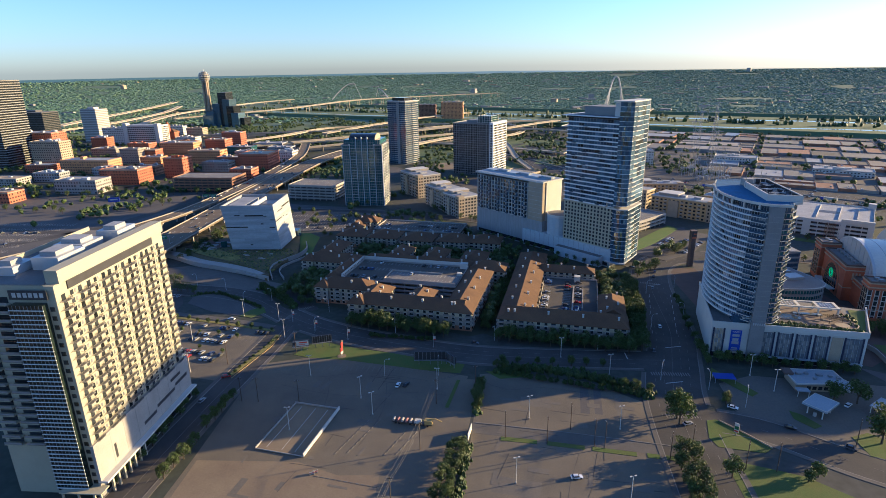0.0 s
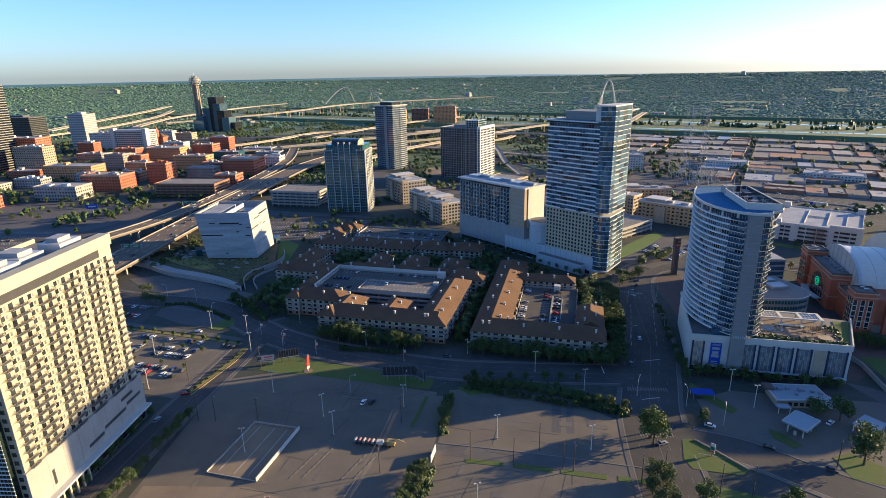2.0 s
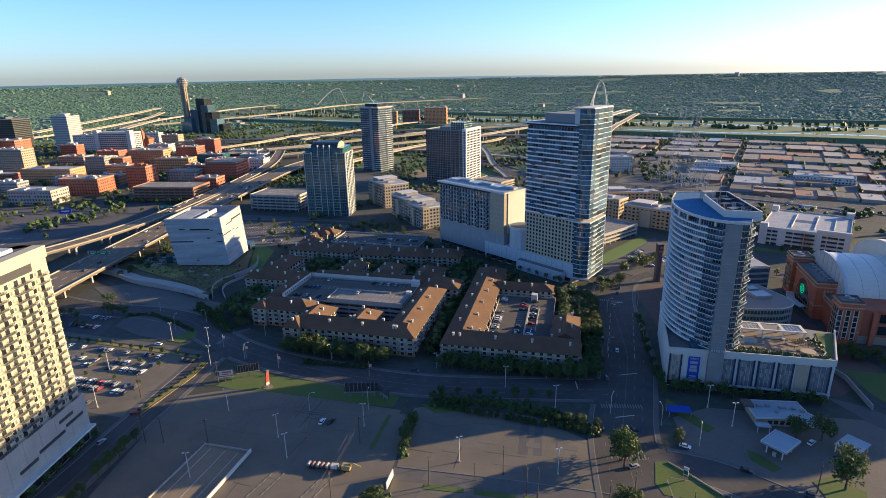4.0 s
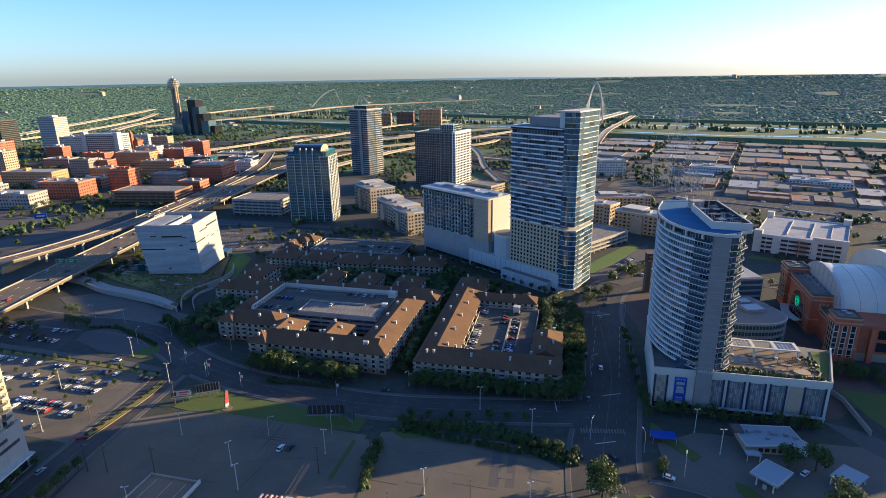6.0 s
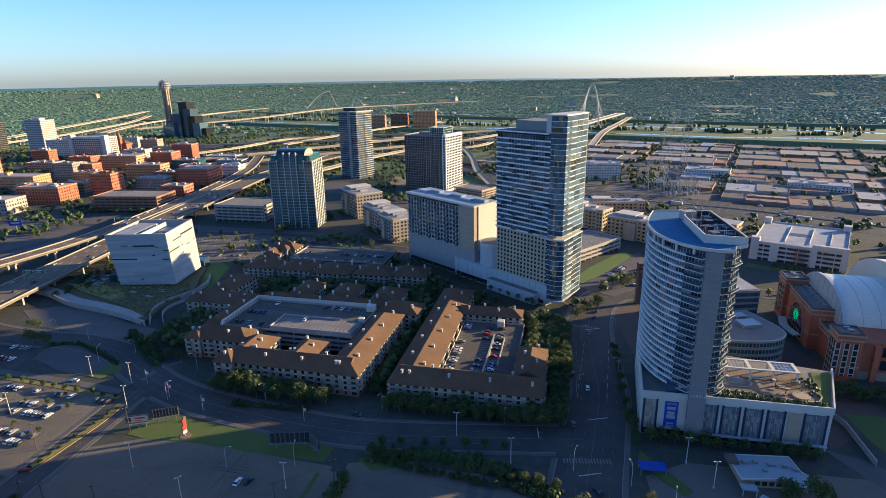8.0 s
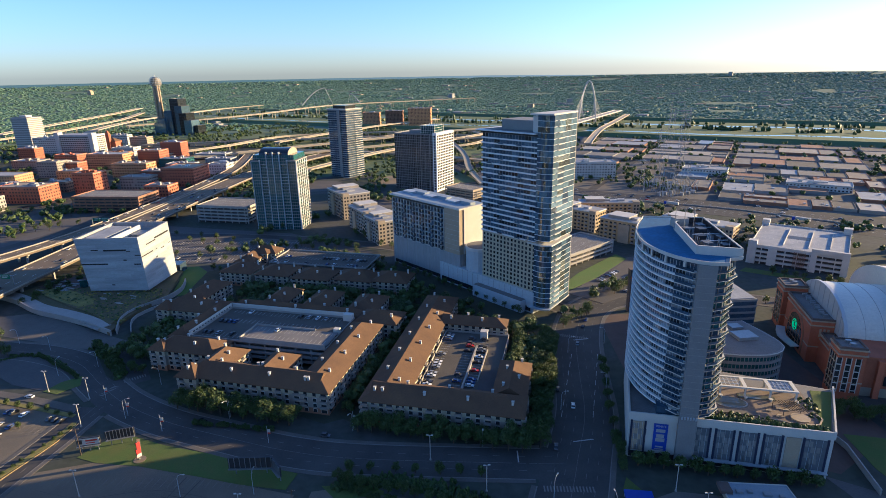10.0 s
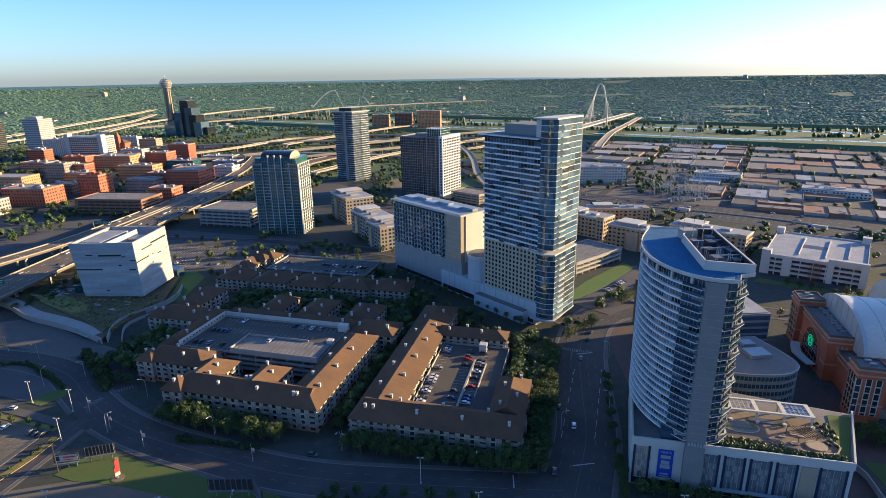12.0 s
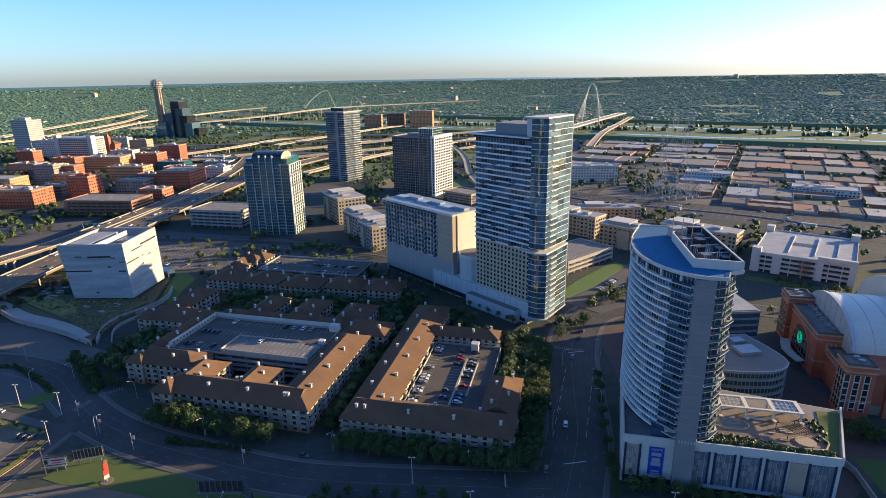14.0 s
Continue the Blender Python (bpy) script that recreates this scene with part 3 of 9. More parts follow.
freeway([(-420, 1090, 8), (-200, 1250, 12), (-43, 1360, 16), (87, 1430, 16), (260, 1480, 10)], 18, "curving elevated freeway ramps", every=60)
freeway([(-380, 1000, 8), (-180, 1120, 12), (-20, 1230, 13), (100, 1260, 12), (200, 1200, 8)], 14, "curving elevated freeway ramp", every=60)
freeway([(-120, 1100, 5), (20, 1180, 8), (60, 1290, 10), (20, 1400, 14)], 10, "narrow curving ramp", every=60, lanes=2)
freeway([(-700, 1250, 6), (-480, 1290, 8), (-200, 1330, 9), (60, 1340, 9)], 14, "elevated freeway far off", every=60)
freeway([(-560, 1020, 5), (-330, 1120, 7), (-100, 1060, 7), (110, 950, 4)], 16, "elevated freeway far off", every=60)
freeway([(-230, 900, 6), (-167, 1012, 10), (-120, 1090, 11), (-41, 1194, 12), (69, 1338, 14), (160, 1440, 15)], 13, "elevated concrete freeway ramp far off", every=60)
freeway([(40, 800, 1), (22, 900, 4), (14, 1010, 8), (-4, 1130, 10), (-40, 1260, 10), (-110, 1350, 10)], 10, "curving pale freeway ramp beside the towers", every=60, lanes=2)
# the sunken freeway that runs along the far side of the district
I35 = [(-150, 1190), (-50, 1050), (30, 930), (100, 800), (160, 728), (226, 690), (309, 648), (371, 601), (430, 553), (520, 470), (660, 360), (840, 230)]
tagged(ribbon("freeway_bed", I35, 72, 0.08, 0.3, M["bed"], None, "wide freeway of many worn concrete lanes", "structure"), category="freeway")
for off in (-22, -14, -7, 7, 14, 22):
    line = smooth_line(I35, 8)
    nr = sides(line)
    tagged(many("lane_line", None, [(p.x + n2.x * off, p.y + n2.y * off, 0.1, 3.5, 0.3, 0.03, math.degrees(math.atan2(-n2.x, n2.y))) for p, n2 in zip(line, nr)], M["paint"], "white dashed freeway lane lines", "structure"), category="road marking")
tagged(ribbon("median_barrier", I35, 0.7, 1.1, 1.1, M["concrete"], None, "concrete barrier between the freeway lanes", "structure"), category="barrier")
patch("lawn", [(-214, 460), (-197, 463), (-184, 450), (-181, 424), (-178, 402), (-187, 398), (-196, 429)], 0.1, M["lawn"], "curved green lawn beside the museum", "lawn")
tagged(ribbon("planted_kerb", [(-151, 250), (-151.6, 236), (-155, 221), (-160, 201)], 0.3, 0.24, 0.3, M["yellow"], None, "yellow painted kerb of the parking lot", "structure"), category="kerb")
tagged(ribbon("planted_verge", [(-153.2, 250), (-153.8, 236), (-157.4, 221), (-162.4, 202)], 2.6, 0.2, 0.3, M["dry"], None, "planted verge along the parking lot", "structure"), category="verge")
tagged(ribbon("planted_verge", [(-272, 280.5), (-227, 271.5), (-189, 263), (-157, 255)], 2.4, 0.2, 0.3, M["dry"], None, "planted verge along the parking lot", "structure"), category="verge")
patch("parking_lot", [(-231, 294), (-233, 306), (-226, 310), (-215, 309), (-200, 302), (-188, 293), (-180, 286), (-181, 279), (-189, 276), (-208, 281)], 0.16, M["yard"], "small oval asphalt lot behind a hedge", "parking lot")
tagged(ribbon("sidewalk", [(-290, 292), (-262, 284), (-227, 276.5), (-189, 268.5), (-159, 260)], 4.6, 0.17, 0.3, M["pave"], None, "pale concrete sidewalk beside the parking lot", "structure"), category="pavement")
tagged(ribbon("grass_strip", [(-49, 180), (-44.5, 204)], 1.7, 0.14, 0.2, M["grass"], None, "narrow grass strip beside the driveway", "structure", rounded=False), category="grass")
patch("forecourt_green", [(84, 221), (97, 198), (93, 195), (81, 214)], 0.2, M["grass"], "narrow grass verge beside the forecourt", "lawn")
patch("forecourt_green", [(104, 184), (108, 181), (112, 173), (108, 171), (103, 178)], 0.2, M["grass"], "narrow grass verge beside the forecourt", "lawn")
patch("lawn", [(120, 166), (128, 169), (136, 161), (130, 150), (120, 154)], 0.2, M["grass"], "mown corner lawn with a round bed", "lawn")
patch("forecourt", [(100, 160), (150, 206), (190, 168), (150, 128)], 0.04, M["worn"], "worn forecourt paving", "forecourt")
patch("garden_ground", [(-186, 322), (-152, 308), (-124, 288), (-40, 252), (-32, 256), (-26, 252), (50, 236), (74, 300), (84, 350), (52, 378), (20, 420), (-40, 470), (-150, 486), (-212, 420), (-176, 380)], 0.02, M["soil"], "dark shaded garden ground round the apartments", "garden")

# streets of the low industrial district
patch("industrial_ground", [(RV * a + RN * o).to_tuple() for a, o in ((-420, 742), (1300, 742), (1300, 1348), (-420, 1348))], 0.02, M["worn"], "worn grey yards and paving of the industrial district", "ground")
for a in (-180, -40, 150, 330, 560, 800):
    road([tuple(RV * a + RN * o) for o in (745, 900, 1100, 1340)], 11, "straight industrial street of worn asphalt", 0.06, kerbs=False)
for o in (880, 1020, 1180):
    road([tuple(RV * a + RN * o) for a in (-300, 0, 400, 800, 1200)], 10, "straight industrial street of worn asphalt", 0.055, kerbs=False)
# tan waste ground and yards between the towers and the freeway ramps
for x, y, rx, ry, m, lab in ((-60, 700, 60, 34, "yard", "worn asphalt yard beside the towers"), (30, 640, 40, 50, "yard", "asphalt lot behind the hotel"), (-60, 840, 60, 40, "dirt", "bare tan building ground"), (-190, 800, 50, 40, "yard", "asphalt lot under the towers")):
    patch("yard", [(x + rx * math.cos(k * math.pi / 6) * (1 + 0.25 * math.sin(5 * k)), y + ry * math.sin(k * math.pi / 6)) for k in range(12)], 0.035, M[m], lab, "yard")

patch("infield", [(-280, 760), (-150, 930), (-60, 800), (30, 820), (60, 900), (20, 1000), (80, 1160), (-60, 1320), (-330, 1280), (-300, 1000)], 0.03, M["field"], "rough green infield between the freeway ramps", "grass")
patch("verge", [(87, 417), (107, 448), (145, 493), (151, 481), (118, 437), (90, 408)], 0.21, M["lawn"], "bright green lawn strip beside a garage", "lawn")
patch("parking_lot", [(91, 407), (119, 436), (152, 480), (174, 460), (142, 412), (112, 388)], 0.235, M["yard"], "grey parking lot beside the hotel", "parking lot")
ARENA_ST = [(120, 398), (155, 404), (205, 398), (262, 372), (330, 322), (430, 250)]
road(ARENA_ST, 15, "wide street behind the arena", 0.05, lanes=((0, False), (3.7, True)), kerbs=True)
patch("parking_lot", [(128, 360), (128, 392), (200, 388), (196, 372), (160, 360)], 0.035, M["yard"], "paved forecourt beside the arena", "parking lot")
patch("verge", [(228, 452), (262, 432), (318, 392), (322, 398), (268, 438), (236, 460)], 0.12, M["grass"], "grass verge below the white garage", "lawn")

def bay_lines(p, q, step, deep, n2=1, gap=11.0):
    """Rows of painted bay lines from p towards q on a lot."""
    p, q = Vector(p), Vector(q)
    d = (q - p).normalized()
    nr = Vector((-d.y, d.x))
    a = math.degrees(math.atan2(d.y, d.x))
    items = []
    for r in range(n2):
        o = p + nr * gap * r
        items += [((o + d * step * i).x, (o + d * step * i).y, 0.05, 0.13, deep, 0.03, a) for i in range(int((q - p).length / step))]
        items.append(((o + (q - p) / 2).x, (o + (q - p) / 2).y, 0.05, (q - p).length, 0.13, 0.03, a))
    tagged(many("bay_line", None, items, M["paint"], "faded white parking bay lines", "structure"), category="road marking")


bay_lines((-280, 478), (-120, 478), 2.8, 10, 4, 17)
bay_lines((-600, 400), (-450, 400), 2.8, 10, 6, 18)
bay_lines((-228, 297), (-192, 284), 2.8, 9, 1)

rnd = random.Random(31)
for x, y, w, d, rz in ((15, 190, 4, 24, -8), (21, 190, 3.4, 25, -8), (30, 186, 3, 18, -8), (-8, 186, 14, 7, -6), (-20, 130, 18, 9, -10), (16, 118, 22, 7, 5), (-20, 100, 12, 16, 0)):
    c, q = math.cos(radians(rz)), math.sin(radians(rz))
    patch("asphalt_patch", [(x + c * u - q * v, y + q * u + c * v) for u, v in ((-w / 2, -d / 2), (w / 2, -d / 2), (w / 2, d / 2), (-w / 2, d / 2))], 0.036 + 0.001 * rnd.random(), M["yard"] if (x + y) % 2 else M["worn"], "repaired strip of asphalt on the lot", "asphalt")
for pts in ([(-34, 204), (-20, 196), (-4, 199), (18, 194), (40, 186)], [(-28, 120), (0, 126), (24, 114)], [(-140, 208), (-118, 204), (-92, 209), (-60, 203)], [(-132, 196), (-100, 188), (-66, 192), (-50, 190)], [(6, 150), (-2, 120), (8, 90)], [(-110, 205), (-106, 180), (-112, 160)], [(-80, 200), (-78, 176), (-84, 150)]):
    tagged(ribbon("tar_seam", pts, 0.12, 0.046, 0.1, M["asphalt"], None, "dark tar-sealed crack in the asphalt", "structure"), category="road marking")

# stop lines and turn lanes at the large crossing
tagged(many("stop_line", None, [(61, 206, 0.09, 9, 0.5, 0.03, 12), (72, 243, 0.09, 9, 0.5, 0.03, 192), (44, 232, 0.09, 0.5, 7, 0.03, 0), (88, 336, 0.09, 9, 0.5, 0.03, 12)]
     + [(66 + 2.2 * k, 262 + 9 * k, 0.09, 0.2, 5, 0.03, -14) for k in range(7)] + [(80 + 2.2 * k, 262 + 9 * k, 0.09, 0.2, 5, 0.03, -14) for k in range(7)], M["paint"], "white stop lines and lane marks", "structure"), category="road marking")


# ---- the near apartment tower with balconies ----
def near_tower():
    t = thing("apartment_tower", -172, 118.5, 0, "tall white apartment tower with rows of balconies", "apartment building")
    W, L, H, P = 33, 64.5, 86, 22.0   # depth along -x, length along +y, height, podium
    box("core", t, -W, -0.3, 0.4, L, 0, H - 3, M["cream"])
    box("podium_wall", t, -0.3, 0.9, -1, L + 1, 7.0, P, M["concrete"])
    box("podium_base", t, -0.3, 0.3, -1, L + 1, 0, 6.2, M["grey"])
    box("podium_canopy", t, -0.3, 3.4, -1, L + 1, 6.2, 7.0, M["white"])
    for i in range(7):
        box("podium_column", t, 2.2, 3.0, 2 + i * 3.4, 2.8 + i * 3.4, 0, 6.2, M["cream"])
        box("panel_joint", t, 0.9, 0.93, 8 + i * 8, 8.12 + i * 8, 7.0, P, M["grey"])
    for i in range(9):
        box("shop_window", t, 0.3, 0.42, 2 + i * 7.0, 8 + i * 7.0, 0.6, 5.4, M["win"])
    for y0, y1, z0, z1 in ((9, 10.2, 9.5, 15.5), (28, 37, 10.6, 12.0), (38, 52, 12.2, 13.6), (53, 63, 13.6, 15.0), (50, 58, 17.0, 18.4)):
        box("wall_slot", t, 0.9, 0.96, y0, y1, z0, z1, M["dark"])
    # the crown: a deep white band; a dark box stands for the loggia's shade
    box("crown", t, -4, 0.6, 2, L, H - 3, H + 1.5, M["cream"])
    box("loggia", t, -0.3, 0.1, 6, L - 8, H - 6.3, H - 3.2, M["dark"])
    box("parapet", t, -W, -W + 0.5, 0, L, H - 3, H - 1, M["cream"])
    box("roof_deck", t, -W + 0.5, -4, 0.4, L, H - 3, H - 2.7, M["roofg"])
    for x0, x1, y0, y1, h in ((-18, -8, 14, 28, 4.5), (-24, -12, 32, 44, 3.5), (-16, -7, 46, 58, 5), (-28, -20, 8, 18, 3)):
        box("roof_plant", t, x0, x1, y0, y1, H - 2.7, H - 2.7 + h, M["metal"])
        box("roof_plant", t, x0 + 2, x1 - 2, y0 + 2, y1 - 3, H - 2.7 + h, H - 1 + h, M["roofw"])
    n = 19
    dz = (H - 6.5 - P) / n
    cols = 15
    dy = (L - 4) / cols
    q = dy / 2 - 0.4
    first = many("railing", None, [(0.86, 0, k, 0.06, 2 * q, 0.07) for k in (0.3, 0.55, 0.8, 1.1)] + [(0.86, y, 0.6, 0.07, 0.08, 1.1) for y in (-q, -q / 3, q / 3, q)]
                 + [(0.0, y, k, 1.7, 0.06, 0.07) for y in (-q, q) for k in (0.55, 1.1)], M["dark"])
    rail_mesh = first.data
    bpy.data.objects.remove(first)
    for j in range(n):
        z = P + j * dz
        box("floor_band", t, -0.3, 0.12, 0, L, z - 0.18, z + 0.18, M["cream"])
        for i in range(cols):
            y = 2 + i * dy
            shift = (i % 3)
            if shift == 1:
                box("window", t, -0.3, -0.18, y + 0.7, y + dy - 1.9, z + 0.6, z + 2.3, M["win"])
                box("window", t, -0.3, -0.18, y + dy - 1.2, y + dy - 0.5, z + 0.9, z + 2.2, M["blind"])
            else:
                box("balcony_door", t, -0.3, -0.17, y + 0.6 + 0.5 * ((i + j) % 2), y + 2.3 + 0.5 * ((i + j) % 2), z + 0.18, z + 2.4, M["win"] if (i * 3 + j * 5) % 7 else M["dglass"])
                b = box("balcony", t, -0.3, 1.5, y + 0.1, y + dy - 0.5, z - 0.06, z + 0.12, M["grey"])
                put("railing", rail_mesh, b)
    # the narrow end: a glazed corner bay with white mullions, and stacked balconies beyond it
    box("corner_bay", t, -15, -3.2, -2.6, 0.4, 4, H - 9, M["bayglass"])
    box("corner_pier", t, -3.2, 0.12, -0.3, 0.4, 0, H - 3, M["cream"])
    m = 44
    for j in range(m):
        z = 5 + j * (H - 14) / m
        box("bay_transom", t, -15.2, -3.0, -2.85, -2.55, z - 0.13, z + 0.13, M["trim"])
        if j % 2 == 0:
            box("window", t, -2.6, -1.0, -0.38, -0.28, z + 0.4, z + 2.0, M["win"])
    many("bay_mullion", t, [(-15 + i * 11.8 / 9, -2.62, (H - 5) / 2, 0.12, 0.14, H - 13) for i in range(10)], M["steel"])
    for j in range(n):
        z = P + j * dz
        for x0 in (-23.5, -32):
            b = box("balcony", t, x0, x0 + 7, -1.6, 0.4, z - 0.12, z + 0.16, M["cream"])
            box("rail", b, -3.4, 3.4, -0.95, -0.9, 0.3, 1.1, M["steel"])
            box("window", t, x0 + 0.6, x0 + 6.2, 0.28, 0.39, z + 0.3, z + 2.4, M["win"])
    sign = box("sign_band", t, -15.2, -2, -1.2, -0.9, H - 7.4, H - 4.2, M["dark"], "dark sign band with white letter bars")
    for i in range(6):
        box("letter_bar", sign, -5.4 + i * 1.9, -4.1 + i * 1.9, -0.2, -0.15, -0.8, 0.8, M["paint"])
    box("canopy", t, -13, 3, -5, -0.3, 4.4, 4.8, M["cream"])
    for x in (-12, -6, 0, 2.5):
        box("column", t, x - 0.3, x + 0.3, -4.8, -4.2, 0, 4.4, M["cream"])


near_tower()


# ---- the cube-shaped museum ----
def museum():
    t = thing("museum", -208, 405, 0, "pale concrete museum cube raised over a planted plinth", "museum")
    H = 40.5
    base = [(4, -3), (4, 37), (-43, 41), (-38, -4)]
    top = [(-2, 4), (-4, 49), (-47, 47), (-46, 0)]
    v = [(x, y, 3.5) for x, y in base] + [(x, y, H) for x, y in top]
    f = [(3, 2, 1, 0), (0, 1, 5, 4), (1, 2, 6, 5), (2, 3, 7, 6), (3, 0, 4, 7)]
    put("shell", mesh_of("shell", v, f, M["panel"]), t)
    for (a, b) in ((0, 1), (3, 0)):   # courses of precast panels over the leaning faces
        rows = 16
        for j in range(rows):
            for i in range(3):
                cut = (0, 0.28 + 0.3 * ((j * 37) % 10) / 10, 0.72 + 0.2 * ((j * 53) % 10) / 10, 1)
                u0, u1 = cut[i], cut[i + 1]
                w0, w1 = j / rows, (j + 1) / rows
                def on(u, w):
                    p = Vector((*base[a], 3.5)).lerp(Vector((*base[b], 3.5)), u)
                    q = Vector((*top[a], H)).lerp(Vector((*top[b], H)), u)
                    return p.lerp(q, w)
                c = [on(u0 + 0.0005, w0 + 0.0007), on(u1 - 0.0005, w0 + 0.0007), on(u1 - 0.0005, w1 - 0.0007), on(u0 + 0.0005, w1 - 0.0007)]
                nrm = (c[1] - c[0]).cross(c[3] - c[0]).normalized() * 0.05
                mid = sum(c, Vector()) / 4
                vv = [tuple(p - mid) for p in c] + [tuple(p + nrm - mid) for p in c]
                put("panel", mesh_of("panel", vv, [(4, 5, 6, 7), (0, 1, 5, 4), (1, 2, 6, 5), (2, 3, 7, 6), (3, 0, 4, 7)], M["panel"]), t, *mid)
        # window slots; the long one at half height stands for shade under a step
        slots = ((0.22, 0.33, 0.77, 0.018), (0.42, 0.78, 0.755, 0.028), (0.78, 0.84, 0.735, 0.014), (0.7, 0.75, 0.57, 0.022), (0.0, 0.43, 0.5, 0.024), (0.9, 1.0, 0.66, 0.016), (0.86, 0.97, 0.49, 0.022), (0.4, 0.45, 0.1, 0.02)) if a == 3 else ((0.2, 0.5, 0.79, 0.018), (0.48, 0.95, 0.82, 0.03), (0.0, 0.36, 0.62, 0.018), (0.46, 0.5, 0.62, 0.014), (0.62, 0.74, 0.585, 0.014), (0.43, 0.47, 0.47, 0.024), (0.9, 0.95, 0.6, 0.014))
        for u0, u1, w, tall in slots:
            c = [on(u0, w), on(u1, w), on(u1, w + tall), on(u0, w + tall)]
            nrm = (c[1] - c[0]).cross(c[3] - c[0]).normalized() * 0.22
            put("window_slot", mesh_of("window_slot", [tuple(p) for p in c] + [tuple(p + nrm) for p in c], [(4, 5, 6, 7), (0, 1, 5, 4), (1, 2, 6, 5), (2, 3, 7, 6), (3, 0, 4, 7)], M["tyre"]), t)
    # sunken roof behind the parapet, with two low boxes and a dividing wall
    inner = [(-3.2, 5.3), (-5.2, 47.6), (-45.8, 45.8), (-44.8, 1.3)]
    v = [(x, y, H) for x, y in top] + [(x, y, H) for x, y in inner] + [(x, y, H - 8) for x, y in inner]
    f = [(i, (i + 1) % 4, 4 + (i + 1) % 4, 4 + i) for i in range(4)] + [(4 + i, 4 + (i + 1) % 4, 8 + (i + 1) % 4, 8 + i) for i in range(4)] + [(8, 9, 10, 11)]
    put("roof", mesh_of("roof", v, f, M["roofw"]), t)
    box("roof_box", t, -43, -28, 8, 40, H - 8, H - 1.2, M["roofw"])
    box("roof_wall", t, -22, -20.8, 3, 40, H - 8, H - 0.2, M["white"])
    box("roof_box", t, -19, -8, 24, 37, H - 8, H - 3.5, M["steel"])
    many("roof_duct", t, [(-25, 12 + 5 * k, H - 6.8, 3, 2.4, 2.4) for k in range(5)] + [(-14, 8 + 4 * k, H - 7, 5, 1.4, 2) for k in range(3)], M["metal"])
    for x, y in ((0, 0), (0, 14), (-1, 30), (-28, 2), (-36, 6)):
        box("column", t, x - 0.5, x + 0.5, y - 0.5, y + 0.5, 0, 3.6, M["concrete"])
    # planted plinth with sweeping walls
    prism("plinth", t, [(-96, -12), (-72, -24), (-48, -38), (-20, -47), (16, -68), (13, -50), (15, -34), (20, -8), (6, 42), (-60, 50), (-84, 14)], 0, 2.0, M["rough"])
    ribbon("sloped_roof", [(-108, -4), (-84, -14), (-56, -31), (-30, -41), (-10, -50), (8, -61)], 9.0, 2.5, 0.6, M["concrete"], t)
    rnd = random.Random(21)
    bed = [(-78, 4), (-66, -12), (-40, -27), (-12, -42), (10, -58), (9, -44), (11, -30), (17, -8), (2, -4), (-44, 4)]
    prism("planted_roof", t, bed, 2.0, 2.6, M["rough"], "roof garden of rough grass and stones")
    # a pool of sunlight on the planting, painted as a yellow patch
    prism("dry_patch", t, [(-80, 0), (-66, -12), (-48, -22), (-28, -31), (-22, -26), (-28, -16), (-46, -6), (-62, 2)], 2.5, 2.68, M["dry"], "grass patch with sunlight painted into its yellow")
    spots = []
    while len(spots) < 420:
        x, y = rnd.uniform(-76, 16), rnd.uniform(-56, 2)
        if y > -12 - 0.62 * (x + 66) * (x > -66) + 3 and not (x > 9 and y > -50 and y < -34):
            spots.append((x, y, 2.5, rnd.uniform(0.3, 1.3), rnd.uniform(0.3, 1.1)))
    clumps("tuft", t, spots[:210], M["hedge"], seed=2)
    clumps("dry_tuft", t, spots[210:], M["dry"], seed=3)
    prism("stone_court", t, [(-86, 6), (-62, -2), (-50, 6), (-52, 30), (-78, 26)], 2.0, 2.3, M["brickpave"])
    ribbon("sweeping_wall", [(-112, -8), (-84, -19), (-56, -36), (-30, -46), (-8, -55), (17, -68)], 0.7, 3.6, 3.6, M["concrete"], t)
    ribbon("sweeping_wall", [(19, -66), (11, -48), (12, -32), (22, -14), (24, 4), (18, 22)], 0.6, 3.4, 3.4, M["concrete"], t)
    ribbon("outer_wall", [(28, -66), (18, -48), (19, -34), (30, -14)], 0.5, 2.0, 2.0, M["concrete"], t)
    rnd = random.Random(3)
    for k in range(26):
        turned_box("stone_bench", t, rnd.uniform(-80, -50), rnd.uniform(-2, 20), 2.6, rnd.uniform(2, 9), rnd.uniform(0.6, 1.6), 0.7, rnd.uniform(-25, 10), M["panel"] if k % 3 else M["concrete"])
    for k in range(9):
        turned_box("stone_bench", t, rnd.uniform(-30, 4), rnd.uniform(-26, -4), 2.7, rnd.uniform(2, 7), rnd.uniform(0.5, 1.0), 0.6, rnd.uniform(-30, 30), M["concrete"])
    turned_box("glass_canopy", t, -50, 6, 4.6, 5, 0.4, 6, 20, M["gglass"])
    box("entrance_glass", t, -30, 4, 42, 52, 0, 7, M["glass"])


museum()


# ---- the curved residential tower on its podium ----
def arc_points(pts, n):
    """n + 1 points at even steps on a smooth line through pts."""
    line = smooth_line(pts, 0.6)
    lens = [0]
    for a, b in zip(line, line[1:]):
        lens.append(lens[-1] + (b - a).length)
    out, i = [], 0
    for k in range(n + 1):
        want = lens[-1] * k / n
        while i < len(lens) - 2 and lens[i + 1] < want:
            i += 1
        out.append(line[i].lerp(line[i + 1], min(1, (want - lens[i]) / max(1e-6, lens[i + 1] - lens[i]))))
    return out


